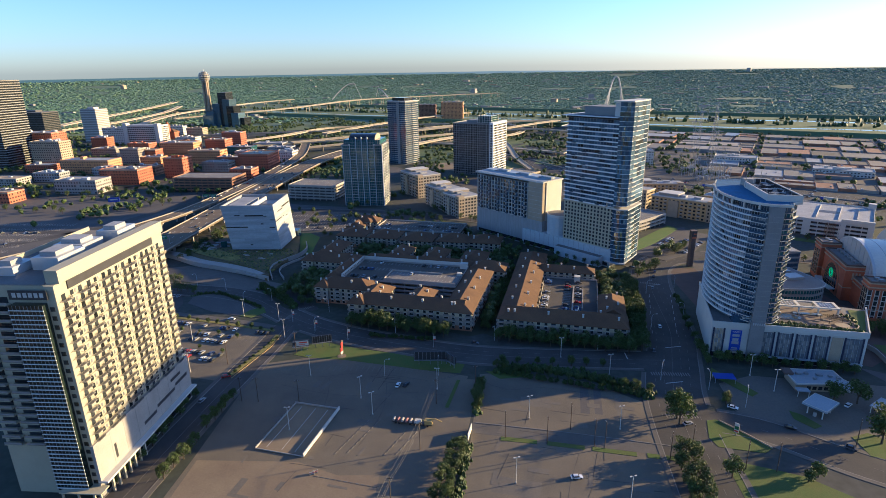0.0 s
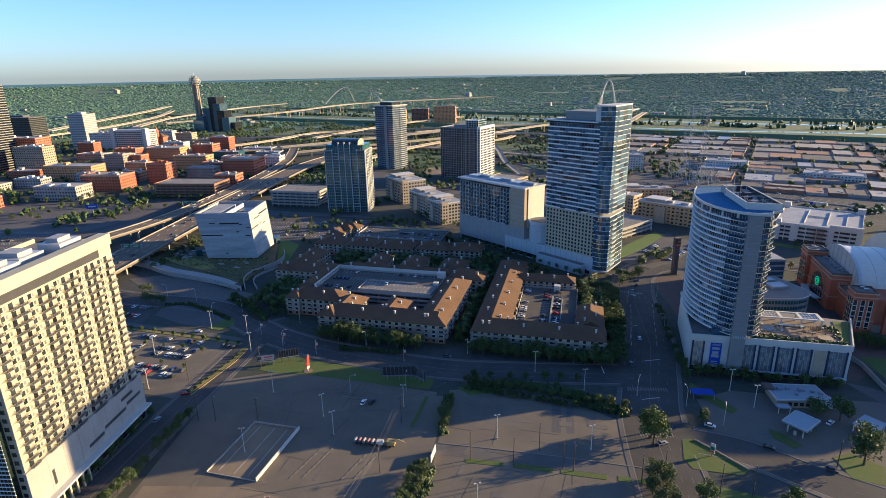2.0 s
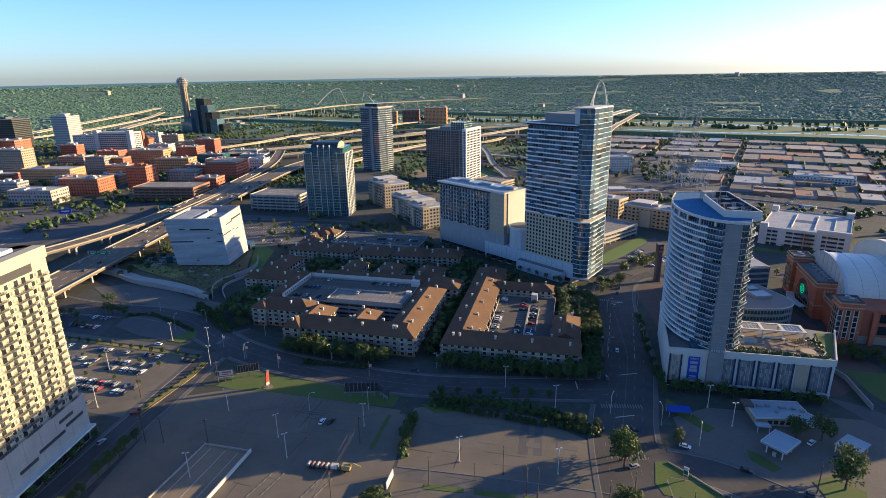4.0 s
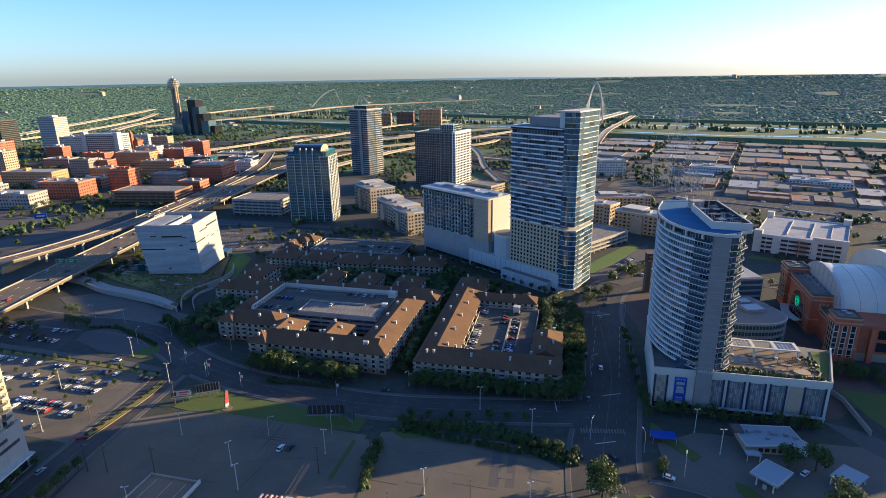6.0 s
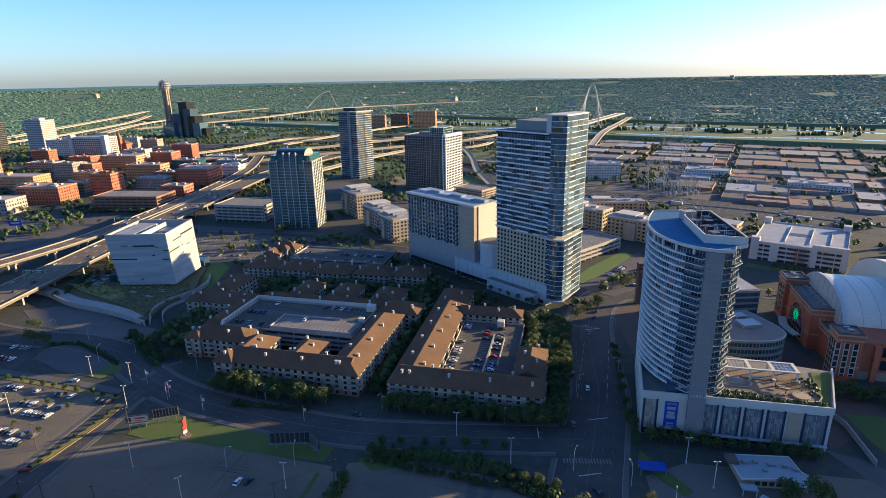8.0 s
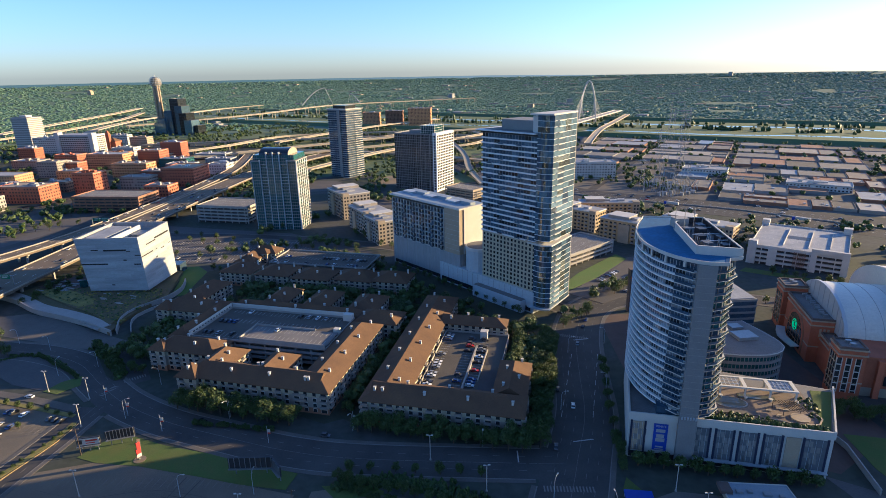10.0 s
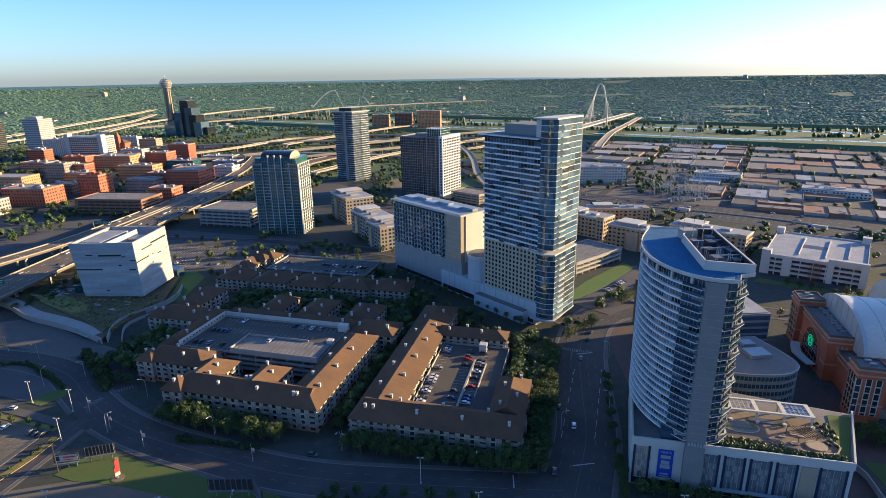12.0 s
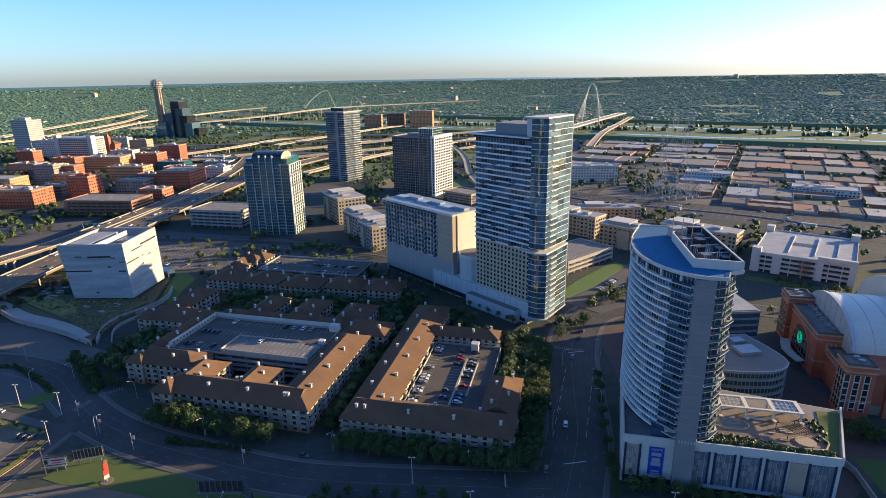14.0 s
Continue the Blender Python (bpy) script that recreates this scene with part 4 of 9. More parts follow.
def curved_tower():
    t = thing("curved_tower", 108, 229, 8, "tall grey residential tower with a curved balcony front", "apartment building")
    P, H, n = 20.5, 84.5, 22
    front = [(4, 63), (-5, 48), (-10, 35), (-11.3, 22), (-8.8, 10.5), (-4, 3), (0, 0)]
    plan = [(0, 0), (5.2, -1.6), (8.4, 3.4), (13.2, 4.0), (22.6, 47), (19, 60), (4, 63)]
    curve = arc_points(front, 18)
    shell = [(p.x, p.y) for p in curve] + plan[1:-1]
    cx, cy = sum(p[0] for p in shell) / len(shell), sum(p[1] for p in shell) / len(shell)
    prism("core", t, [(p.x + 2.3, p.y + 0.9) for p in curve[1:-1]] + [(6.6, 1.0), (11.6, 5.2), (13.4, 9.0), (22.0, 46.5), (18.6, 59)], P - 4, H - 2, M["shaft"])
    dz = (H - 4 - P) / n
    glass_in = [(p.x + 0.42, p.y + 0.16) for p in curve]
    for j in range(n):
        z = P + 1.5 + j * dz
        slab = [(p.x - 0.55, p.y - 0.15) for p in curve] + [(x + 2.2, y + 0.9) for x, y in ((p.x, p.y) for p in curve[::-1])]
        prism("balcony_slab", t, slab, z - 0.30, z + 0.30, M["trim"])
        for i in range(18):
            a, b = Vector(glass_in[i]), Vector(glass_in[i + 1])
            mid, d = (a + b) / 2, b - a
            turned_box("window", t, mid.x, mid.y, z + dz / 2, d.length - 0.16, 0.15, dz - 0.5, math.degrees(math.atan2(d.y, d.x)), (M["facade"], M["facade"], M["glass"], M["facade"], M["blind"], M["facade"], M["win"])[(i * 5 + j * (3 + i % 4)) % 7])
        many("divider", t, [(glass_in[i][0] - 0.12, glass_in[i][1] - 0.05, z + dz / 2, 0.22, 0.22, dz - 0.3, 30) for i in range(0, 19, 2)], M["grey"])
        posts = []
        for i in range(18):
            a, b = Vector(glass_in[i]), Vector(glass_in[i + 1])
            for f in (0.03, 0.36, 0.68):
                q = a.lerp(b, f)
                posts.append((q.x - 0.1, q.y - 0.04, z + dz / 2, 0.11, 0.11, dz - 0.5, 30))
        many("mullion", t, posts, M["metal"])
        prism("balcony_rail", t, [(-4.6, 1.4), (-8.2, 7.4), (-8.0, 7.5), (-4.4, 1.6)], z + 0.2, z + 1.15, M["glass"])
        prism("balcony_slab", t, [(-3.4, 1.2), (-4.7, 1.3), (-8.3, 7.4), (-7.6, 8.6), (-4, 4)], z - 0.16, z + 0.16, M["white"])
        # balconies and glass of the bay beside the plain shaft
        deep = (0.4, -0.3, 0.0, -0.3)[j % 4]
        prism("side_balcony", t, [(2.2, -0.6), (2.4, -1.5 - deep), (7.2, -0.7 - deep), (12.4 + deep, 3.4 - deep), (14.9, 8.4), (13.4, 9.0), (7.0, 1.0)], z - 0.07, z + 0.07, M["white"] if j % 4 == 0 else M["concrete"])
        prism("side_rail", t, [(2.5, -1.4 - deep), (7.1, -0.6 - deep), (12.3 + deep, 3.4 - deep), (12.2 + deep, 3.52 - deep), (7.05, -0.48 - deep), (2.5, -1.28 - deep)], z + 0.15, z + 0.95, M["glass"])
        prism("side_window", t, [(2.0, 0.0), (6.8, 0.4), (12.0, 4.6), (13.9, 9.4), (13.3, 9.4), (11.4, 5.2), (6.6, 1.3), (2.0, 0.9)], z + 0.2, z + dz - 0.12, M["gglass"] if j % 3 else M["glass"])
        many("side_pier", t, [(6.8, 0.35, z + dz / 2, 0.5, 0.4, dz - 0.2, 20), (4.4, 0.1, z + dz / 2, 0.2, 0.25, dz - 0.2, 5), (8.5, 1.7, z + dz / 2, 0.2, 0.25, dz - 0.2, 38), (10.2, 3.1, z + dz / 2, 0.2, 0.25, dz - 0.2, 38), (12.1, 4.9, z + dz / 2, 1.6, 1.0, dz - 0.2, 60)], M["grey"])
    # plain shaft between the two glazed sides
    shaft = [(-3.8, 0.2), (2.2, -1.9), (3.2, 4), (1.5, 6), (-2, 6)]
    prism("shaft", t, shaft, P - 20, H - 2.1, M["shaft"])
    for j in range(1, 22):
        z = P + j * dz
        a, b = Vector((-3.8, 0.2)), Vector((2.2, -1.9))
        d = b - a
        turned_box("panel_joint", t, (a.x + b.x) / 2, (a.y + b.y) / 2 - 0.02, z, d.length * 0.98, 0.06, 0.08, math.degrees(math.atan2(d.y, d.x)), M["concrete"])
    # crown: white rim, blue roof and a sunken plant well
    rim = [(cx + (x - cx) * 1.06, cy + (y - cy) * 1.03) for x, y in shell]
    prism("roof_slab", t, rim, H - 2.0, H - 1.4, M["white"])
    crown = [Vector(p) for p in glass_in]
    for i in range(18):
        a, b = crown[i], crown[i + 1]
        turned_box("crown_window", t, (a.x + b.x) / 2, (a.y + b.y) / 2, H - 3.3, (b - a).length - 0.1, 0.15, 2.3, math.degrees(math.atan2(b.y - a.y, b.x - a.x)), M["glass"])
        if i % 2 == 0:
            turned_box("crown_column", t, a.x - 0.9, a.y - 0.3, H - 3.3, 0.7, 0.7, 2.8, 20, M["white"])
    prism("roof", t, [(cx + (x - cx) * 0.97, cy + (y - cy) * 0.98) for x, y in shell], H - 1.4, H - 1.1, M["roofb"])
    rp = [Vector((x, y)) for x, y in rim]
    for a, b in zip(rp, rp[1:] + rp[:1]):
        d, mid = b - a, (a + b) / 2
        turned_box("parapet", t, mid.x, mid.y, H - 1.05, d.length, 0.3, 0.75, math.degrees(math.atan2(d.y, d.x)), M["white"])
    # the deep well's shade is put into a dark floor and dark inner panels
    well = [Vector(p) for p in ((0.2, 9.6), (13.8, 3.6), (23.4, 47.2), (16.6, 49.5), (8.2, 42.0))]
    prism("plant_floor", t, [(13 + (p.x - 13) * 0.97, 27 + (p.y - 27) * 0.98) for p in well], H - 1.1, H - 0.7, M["dark"])
    for a, b in zip(well, well[1:] + well[:1]):
        d, mid = b - a, (a + b) / 2
        w = turned_box("screen_wall", t, mid.x, mid.y, H + 0.35, d.length + 0.5, 0.55, 3.7, math.degrees(math.atan2(d.y, d.x)), M["white"])
        box("louvre_panel", w, -d.length / 2 + 0.6, d.length / 2 - 0.6, 0.28, 0.34, -1.1, 1.5, M["dark"])
    for k, (x, y, h) in enumerate(((6, 14, 3.0), (9, 24, 2.6), (13, 31, 3.4), (9, 35, 2.4), (12, 12, 2.2), (15, 20, 3.0), (17, 39, 2.6))):
        box("roof_plant", t, x, x + 3, y, y + 4, H - 0.7, H - 0.7 + h * 0.7, M["dark"] if k % 3 else M["mesh"])
    box("roof_house", t, 9.2, 15.0, 43.5, 48.0, H - 0.9, H + 2.9, M["concrete"])
    many("roof_pipe", t, [(5 + 1.5 * (k % 7), 12 + 5.0 * (k // 7) + 1.3 * (k % 3), H + 0.6, 0.16, 0.16, 2.4 + 0.5 * (k % 4)) for k in range(24)] + [(11 + 1.7 * k, 17 + 9 * k, H + 1.2, 11, 0.3, 0.3) for k in range(3)], M["metal"])
    for k in range(3):
        tube("mast", [(6 + 4 * k, 38, H), (6 + 4 * k, 38, H + 9)], 0.12, M["steel"], t)
    # podium with tall mesh-filled bays
    pod = thing("tower_podium", 87, 233.5, -9.5, "white garage podium with tall grey screen bays", "building")
    L, D = 71.6, 44
    prism("body", pod, [(0, 0.3), (L, 0.3), (L + 12, D - 10), (30, D), (4, D + 14)], 0, 19, M["white"])
    prism("roof", pod, [(0.6, 0.8), (L - 0.6, 0.8), (L + 11, D - 10.6), (30, D - 0.6), (4.6, D + 13)], 19, 19.3, M["roofg"])
    for x0, x1, y0, y1 in ((-0.2, L + 0.2, -0.2, 0.4),):
        box("parapet", pod, x0, x1, y0, y1, 17.6, 20.6, M["white"])
    for a, b in (((L, 0.3), (L + 12, D - 10)), ((0, 0.3), (4, D + 14))):
        p, q = Vector(a), Vector(b)
        d, mid = q - p, (p + q) / 2
        turned_box("parapet", pod, mid.x, mid.y, 19.8, d.length, 0.6, 1.9, math.degrees(math.atan2(d.y, d.x)), M["white"])
    bays = [(0.8, 6.5), (9.2, 14.6), (23, 30), (31.4, 38.4), (39.8, 46.8), (48.2, 55), (61.6, 70.2)]
    for k, (x0, x1) in enumerate(bays):
        if k == 1:
            continue
        ms = M["tan"] if k == 0 else M["mesh"]
        box("screen_bay", pod, x0, x1, 0.02, 0.25, 3.6, 16.6, ms)
        many("screen_rib", pod, [(x0 + (x1 - x0) * i / 4, 0.02, 10.1, 0.1, 0.16, 13) for i in range(1, 4)], M["metal"])
        many("screen_panel", pod, [(x0 + 1.05 + (i * 37 % 5) * 0.88, 0.035, 2.4 + i * 2.45, 1.7, 0.13, 2.35) for i in range(1, 6)] + [(x0 + 5.4 - (i * 23 % 4) * 0.9, 0.03, 2.4 + i * 2.45, 1.2, 0.12, 2.35) for i in range(1, 6)], M["grey"])
        box("dark_reveal", pod, x1 - 0.7, x1 + 0.1, -0.08, 0.25, 3.2, 17.0, M["navy"])
        box("dark_reveal", pod, x0 - 0.1, x0 + 0.7, -0.08, 0.25, 3.2, 17.0, M["navy"])
    box("tan_panel", pod, 56, 61, 0.0, 0.25, 3.6, 16.6, M["tan"])
    box("shop_front", pod, 0.8, L - 1, 0.0, 0.26, 0.4, 3.0, M["win"])
    box("base_canopy", pod, 22, L - 0.5, -1.6, 0.2, 3.0, 3.4, M["metal"])
    ban = box("banner", pod, 9.4, 14.6, -0.1, 0.2, 4.6, 16.4, M["blue"], "tall blue printed banner")
    word = bpy.data.curves.new("banner_word", "FONT")
    word.body, word.size, word.align_x, word.extrude = "IGNITE", 1.25, "CENTER", 0.01
    word.materials.append(M["paint"])
    wo = put("banner_word", word, ban, 0, -0.18, 4.5)
    wo.rotation_euler = (radians(90), 0, 0)
    for k, (z0, z1) in enumerate(((2.2, 3.6), (-0.2, 1.4), (-2.0, -0.4), (-4.6, -4.0), (-5.6, -5.1))):
        box("banner_patch", ban, -1.7 + 0.2 * (k % 2), 1.7 - 0.3 * (k % 2), -0.19, -0.15, z0, z1, M["roofw"])
    sgn = thing("tower_sign", 108, 229, 8, "grey raised letters on the shaft of the tower", "sign")
    for k in range(6):
        box("letter_bar", sgn, -3.4 + k * 0.94, -2.7 + k * 0.94, -0.45 - 0.33 * k, -0.2 - 0.33 * k, 20.8, 22.0, M["metal"])
    return t, pod


TOWER, PODIUM = curved_tower()


# ---- the hotel tower, its podium and the low residential block beside it ----
def hotel():
    t = thing("hotel_tower", -38, 476, -45, "tall glass hotel tower with white floor edges", "hotel")
    X0, X1, D, H, S = 100, 146, 34, 111, 47
    box("core", t, X0 + 0.3, X1, 0.4, D, 0, H, M["grey"])
    # hotel floors: pale wall with punched windows
    box("hotel_wall", t, X0, X1, 0, 0.4, 14, S, M["cream"])
    for j in range(11):
        for i in range(15):
            x, z = X0 + 1.2 + i * 3.0, 15.0 + j * 2.85
            box("window", t, x, x + 1.5, -0.05, 0.1, z, z + 1.7, M["win"])
    nz = 20
    dz = (H - S) / nz
    for j in range(nz):
        z = S + j * dz
        box("floor_edge", t, X0 - 0.4, X1 - 1, -0.9, 0.5, z - 0.42, z + 0.42, M["trim"])
        for i in range(9):
            x = X0 + i * 4.98
            box("window", t, x + 0.1, x + 4.8, -0.1, 0.05, z + 0.3, z + dz - 0.3, (M["hglass"], M["glass"], M["hglass"], M["dglass"], M["hglass"])[(i * 3 + j * (2 + i % 3)) % 5])
        for i in (1, 3, 6):
            if (i + j) % 3 == 0:
                b = box("balcony", t, X0 + i * 4.9, X0 + i * 4.9 + 4, -1.7, -0.6, z - 0.2, z + 0.2, M["white"])
                box("rail", b, -2, 2, -0.55, -0.5, 0.2, 1.2, M["hglass"])
    box("roof_band", t, X0 - 0.6, X1 - 1, -0.9, D, H, H + 1.2, M["dglass"])
    box("roof_slab", t, X0 - 4, X1 - 2, -2.6, D, H + 1.2, H + 1.8, M["trim"])
    box("roof_plant_wall", t, X0 + 9, X1 - 9, 8, D - 6, H + 1.95, H + 8, M["grey"])
    box("roof", t, X0, X1 - 2.2, 0, D - 0.5, H + 1.8, H + 1.95, M["roofg"])
    # the glass end, gently bowed, with a sharp far corner
    def nose(x1, y1):
        pts = arc_points([(X1 - 1, -1.0), (X1 + 3.5, -0.9), (X1 + 6.5, 0.3), (x1, y1)], 8)
        pts = [(p.x, p.y) for p in pts]
        return pts + [(x1 + (X1 + 4.5 - x1) * k / 4, y1 + (29 - y1) * k / 4) for k in range(1, 5)]
    low, high = nose(X1 + 9.4, 3), nose(X1 + 8.4, 2)
    for pl, z0, z1 in ((low, 5, 46), (high, 49, H + 12.6)):
        n = round((z1 - z0) / 3.35)
        prism("core", t, [((x - X1) * 0.93 + X1 - 0.3, 15 + (y - 15) * 0.955) for x, y in pl] + [(X1 - 1, 29)], z0, z1 - 0.6, M["dark"])
        for j in range(n):
            z = z0 + j * (z1 - z0) / n
            prism("floor_edge", t, [((x - X1) * 1.012 + X1, 15 + (y - 15) * 1.012) for x, y in pl] + [(X1 - 1, 29)], z - 0.13, z + 0.13, M["trim"])
            panes = []
            for i in range(12):
                a, b = Vector(pl[i]), Vector(pl[i + 1])
                d, mid = b - a, (a + b) / 2
                panes.append((mid.x, mid.y, z + (z1 - z0) / n / 2, d.length - 0.08, 0.12, (z1 - z0) / n - 0.2, math.degrees(math.atan2(d.y, d.x))))
            # pane glass chosen in patches, to imitate broken reflections
            tone = [noise.noise(Vector((i * 0.55, z * 0.11, 7.0))) + (0.12 if 2 <= i <= 5 else -0.25) for i in range(12)]
            for m, lo, hi in (("mirror", 0.12, 9), ("hmirror", -0.3, 0.12), ("glass", -9, -0.3)):
                some = [p for p, v in zip(panes, tone) if lo <= v < hi]
                if some:
                    many("window_band", t, some, M[m])
            q = Vector(pl[9])
            d = Vector(pl[12]) - Vector(pl[8])
            turned_box("balcony", t, q.x + 0.2, q.y + 1.0, z, 7, 1.3, 0.5, math.degrees(math.atan2(d.y, d.x)), M["white"])
        a, b = Vector(pl[8]), Vector(pl[12])
        turned_box("side_fin", t, b.x - 0.6, b.y + 0.6, (z0 + z1) / 2, 0.6, 1.2, z1 - z0, 0, M["grey"])
        prism("roof_rim", t, [((x - X1) * 1.1 + X1 - 0.5, 15 + (y - 15) * 1.07) for x, y in pl] + [(X1 - 6, 30), (X1 - 6, -2)], z1 - 0.2, z1 + 0.7, M["white"])
    many("mullion", t, [(X0 + k * 2.49, -0.12, (S + H) / 2, 0.1, 0.2, H - S) for k in range(1, 18)], M["steel"])
    box("terrace_frame", t, X1 - 8, X1 + 2, -1.2, 5, 46.6, 47.2, M["tan"])
    box("terrace_frame", t, X1 - 7, X1 - 6.4, -1.0, 4.6, 47.2, 50, M["tan"])
    box("penthouse", t, X1 - 7, X1 + 1, 2, D - 2, H + 1.96, H + 11.6, M["white"])
    prism("canopy", t, [((x - X1) * 1.35 + X1 - 2, 15 + (y - 15) * 1.16) for x, y in low] + [(X1 - 2, 30)], 4.4, 5.2, M["metal"])
    # podium
    box("podium_wall", t, 58, X1, -1.5, 26, 0, 14, M["pale_clad"])
    many("podium_seam", t, [(62 + 5 * k, -1.55, 9, 0.12, 0.12, 9.6) for k in range(16)], M["grey"])
    box("podium_step", t, 97, X1 - 6, -6.5, -1.5, 0, 8, M["pale_clad"])
    box("podium_step_roof", t, 97.4, X1 - 6.4, -6.1, -1.5, 8, 8.2, M["roofg"])
    box("podium_glass", t, 60, X1 - 2, -1.62, -1.5, 1, 4, M["dglass"])
    prism("drum", t, arc_drum(89, 9, 10), 14, 30, M["pale_clad"])
    prism("drum_rim", t, arc_drum(89, 9, 10.4), 29, 31, M["white"])
    prism("drum_roof", t, arc_drum(89, 9, 9.4), 31, 31.1, M["roofg"])
    b = thing("residential_block", -38, 476, -45, "long pale residential block over a blank white podium", "apartment building")
    box("podium", b, 0, 78, 0, 30, 0, 23, M["cladding"])
    box("podium_glass", b, 2, 76, -0.12, 0, 0.8, 3.4, M["dglass"])
    for i in range(12):
        box("podium_joint", b, 6 + i * 6, 6.12 + i * 6, -0.03, 0, 6, 22.6, M["concrete"])
    box("body", b, 1, 77, 0.6, 24, 23, 54, M["grey"])
    n = 9
    for j in range(n):
        z = 23.3 + j * 3.4
        box("floor_edge", b, 0.4, 62, -0.3, 0.8, z - 0.25, z + 0.25, M["white"])
        for i in range(17):
            x = 1.2 + i * 3.55
            box("window", b, x, x + 2.9, 0.42, 0.56, z + 0.4, z + 3.0, M["win"] if (i + j) % 3 else M["glass"])
            if i % 3 == 1:
                k = box("balcony", b, x - 0.3, x + 3.2, -1.4, 0.6, z - 0.1, z + 0.14, M["white"])
                box("rail", k, -1.7, 1.7, -1.0, -0.95, 0.1, 1.1, M["glass"])
    many("fin", b, [(0.9 + i * 3.55, 0.1, 38.6, 0.4, 1.0, 31) for i in range(18)], M["white"])
    box("end_wall", b, 62, 77.6, -0.2, 24.5, 23, 56, M["tan"])
    # the face towards the sun: its light is put into a whiter colour
    box("end_wall", b, 77.6, 78.2, 4, 24.6, 23, 56, M["white"])
    for j in range(8):
        box("wall_joint", b, 62, 78, -0.24, -0.2, 26 + j * 3.6, 26.12 + j * 3.6, M["white"])
    box("roof_slab", b, -1, 79, -1.5, 25.5, 56, 57, M["white"])
    box("roof", b, 0, 78, -0.5, 24.5, 57, 57.2, M["pale_roof"])
    for i in range(6):
        box("roof_plant", b, 3 + i * 12.5, 14 + i * 12.5, 9 + 3 * (i % 2), 15 + 2 * (i % 2), 57.2, 58.4 + 0.7 * (i % 2), M["pale_roof"] if i % 2 else M["metal"])


def arc_drum(cx, cy, r, n=20):
    return [(cx + r * math.cos(2 * math.pi * k / n), cy + r * math.sin(2 * math.pi * k / n)) for k in range(n)]


hotel()


# ---- garden apartments round parking decks ----
def wing(parent, x0, x1, y0, y1, H=11.5, R=4.8, floors=4, faces="ssnew", chimneys=4, seed=0, hips=(True, True)):
    """One wing: stucco walls with rows of windows, a hipped shingle roof, vents and chimneys on it."""
    box("wall", parent, x0, x1, y0, y1, 0, H, M["beige"])
    box("brick_base", parent, x0 - 0.08, x1 + 0.08, y0 - 0.08, y1 + 0.08, 0, 3.0, M["brick2"])
    box("upper_wall", parent, x0 - 0.05, x1 + 0.05, y0 - 0.05, y1 + 0.05, H - 3.0, H - 0.35, M["cream"])
    hip_roof("roof", parent, x0, x1, y0, y1, H, R, M["shingle"], 0.9, *hips)
    dz = (H - 0.6) / floors
    for face in sorted(set(faces)):
        horiz = face in "sn"
        a0, a1 = (x0, x1) if horiz else (y0, y1)
        at = {"s": y0, "n": y1, "w": x0, "e": x1}[face]
        sg = -1 if face in "sw" else 1
        n = max(1, round((a1 - a0) / 4.2))
        wins, trims, bals = [], [], []
        for j in range(floors):
            z = 1.7 + j * dz
            for i in range(n):
                a = a0 + (a1 - a0) * (i + 0.5) / n
                w = 1.7 if i % 3 else 2.6
                wins.append((a, at + sg * 0.08, z, w, 0.12, 1.6) if horiz else (at + sg * 0.08, a, z, 0.12, w, 1.6))
                trims.append((a, at + sg * 0.04, z + 0.2, w + 0.3, 0.1, 1.8) if horiz else (at + sg * 0.04, a, z + 0.2, 0.1, w + 0.3, 1.8))
                if i % 3 == 0 and j:
                    bals.append((a, at + sg * 0.65, z - 0.7, 3.2, 1.3, 0.9) if horiz else (at + sg * 0.65, a, z - 0.7, 1.3, 3.2, 0.9))
        many("window_band", parent, wins, M["win"])
        many("window_trim", parent, trims, M["white"])
        if bals:
            many("balcony_strip", parent, bals, M["beige"])
    rnd = random.Random(seed)
    lx = x1 - x0 >= y1 - y0
    half = min(x1 - x0, y1 - y0) / 2
    for i in range(chimneys):
        f = (i + 0.5) / chimneys
        off = (0.45 if i % 2 else -0.45) * half
        x = x0 + (x1 - x0) * f if lx else (x0 + x1) / 2 + off
        y = (y0 + y1) / 2 + off if lx else y0 + (y1 - y0) * f
        zr = H + R * 0.45
        many("chimney", parent, [(x, y, zr + 0.65, 1.0, 1.0, 2.9), (x, y, zr + 2.2, 1.24, 1.24, 0.2)], M["white"], kind="")


def parking_deck(parent, x0, x1, y0, y1, levels, dz, name="parking_deck"):
    for k in range(levels):
        z = (k + 1) * dz
        d = box(name, parent, x0, x1, y0, y1, z - 0.4, z, M["decktop"] if k == levels - 1 else M["concrete"])
        w, h = (x1 - x0) / 2, (y1 - y0) / 2
        for a in ((-w, w, -h, -h + 0.3), (-w, w, h - 0.3, h), (-w, -w + 0.3, -h + 0.3, h - 0.3), (w - 0.3, w, -h + 0.3, h - 0.3)):
            box("parapet", d, *a, 0.2, 1.3, M["concrete"])
        many("column", parent, [(min(x0 + 0.3 + i * 9, x1 - 0.3), y, z - dz / 2 - 0.2, 0.6, 0.6, dz - 0.4) for i in range(int((x1 - x0) / 9) + 1) for y in (y0 + 0.3, y1 - 0.3)], M["concrete"])
    box("inner_wall", parent, x0 + 6, x1 - 6, y0 + 6, y1 - 6, 0, levels * dz - 0.5, M["concrete"])


def bay_lines(parent, x0, x1, y, z, n, length=5.0):
    many("bay_line", parent, [(x0 + (x1 - x0) * i / n, y, z + 0.02, 0.15, length, 0.03) for i in range(n + 1)], M["paint"])


APT = (-114, 272.5, -10.8)
APT2 = (-23.6, 255.5, -10)


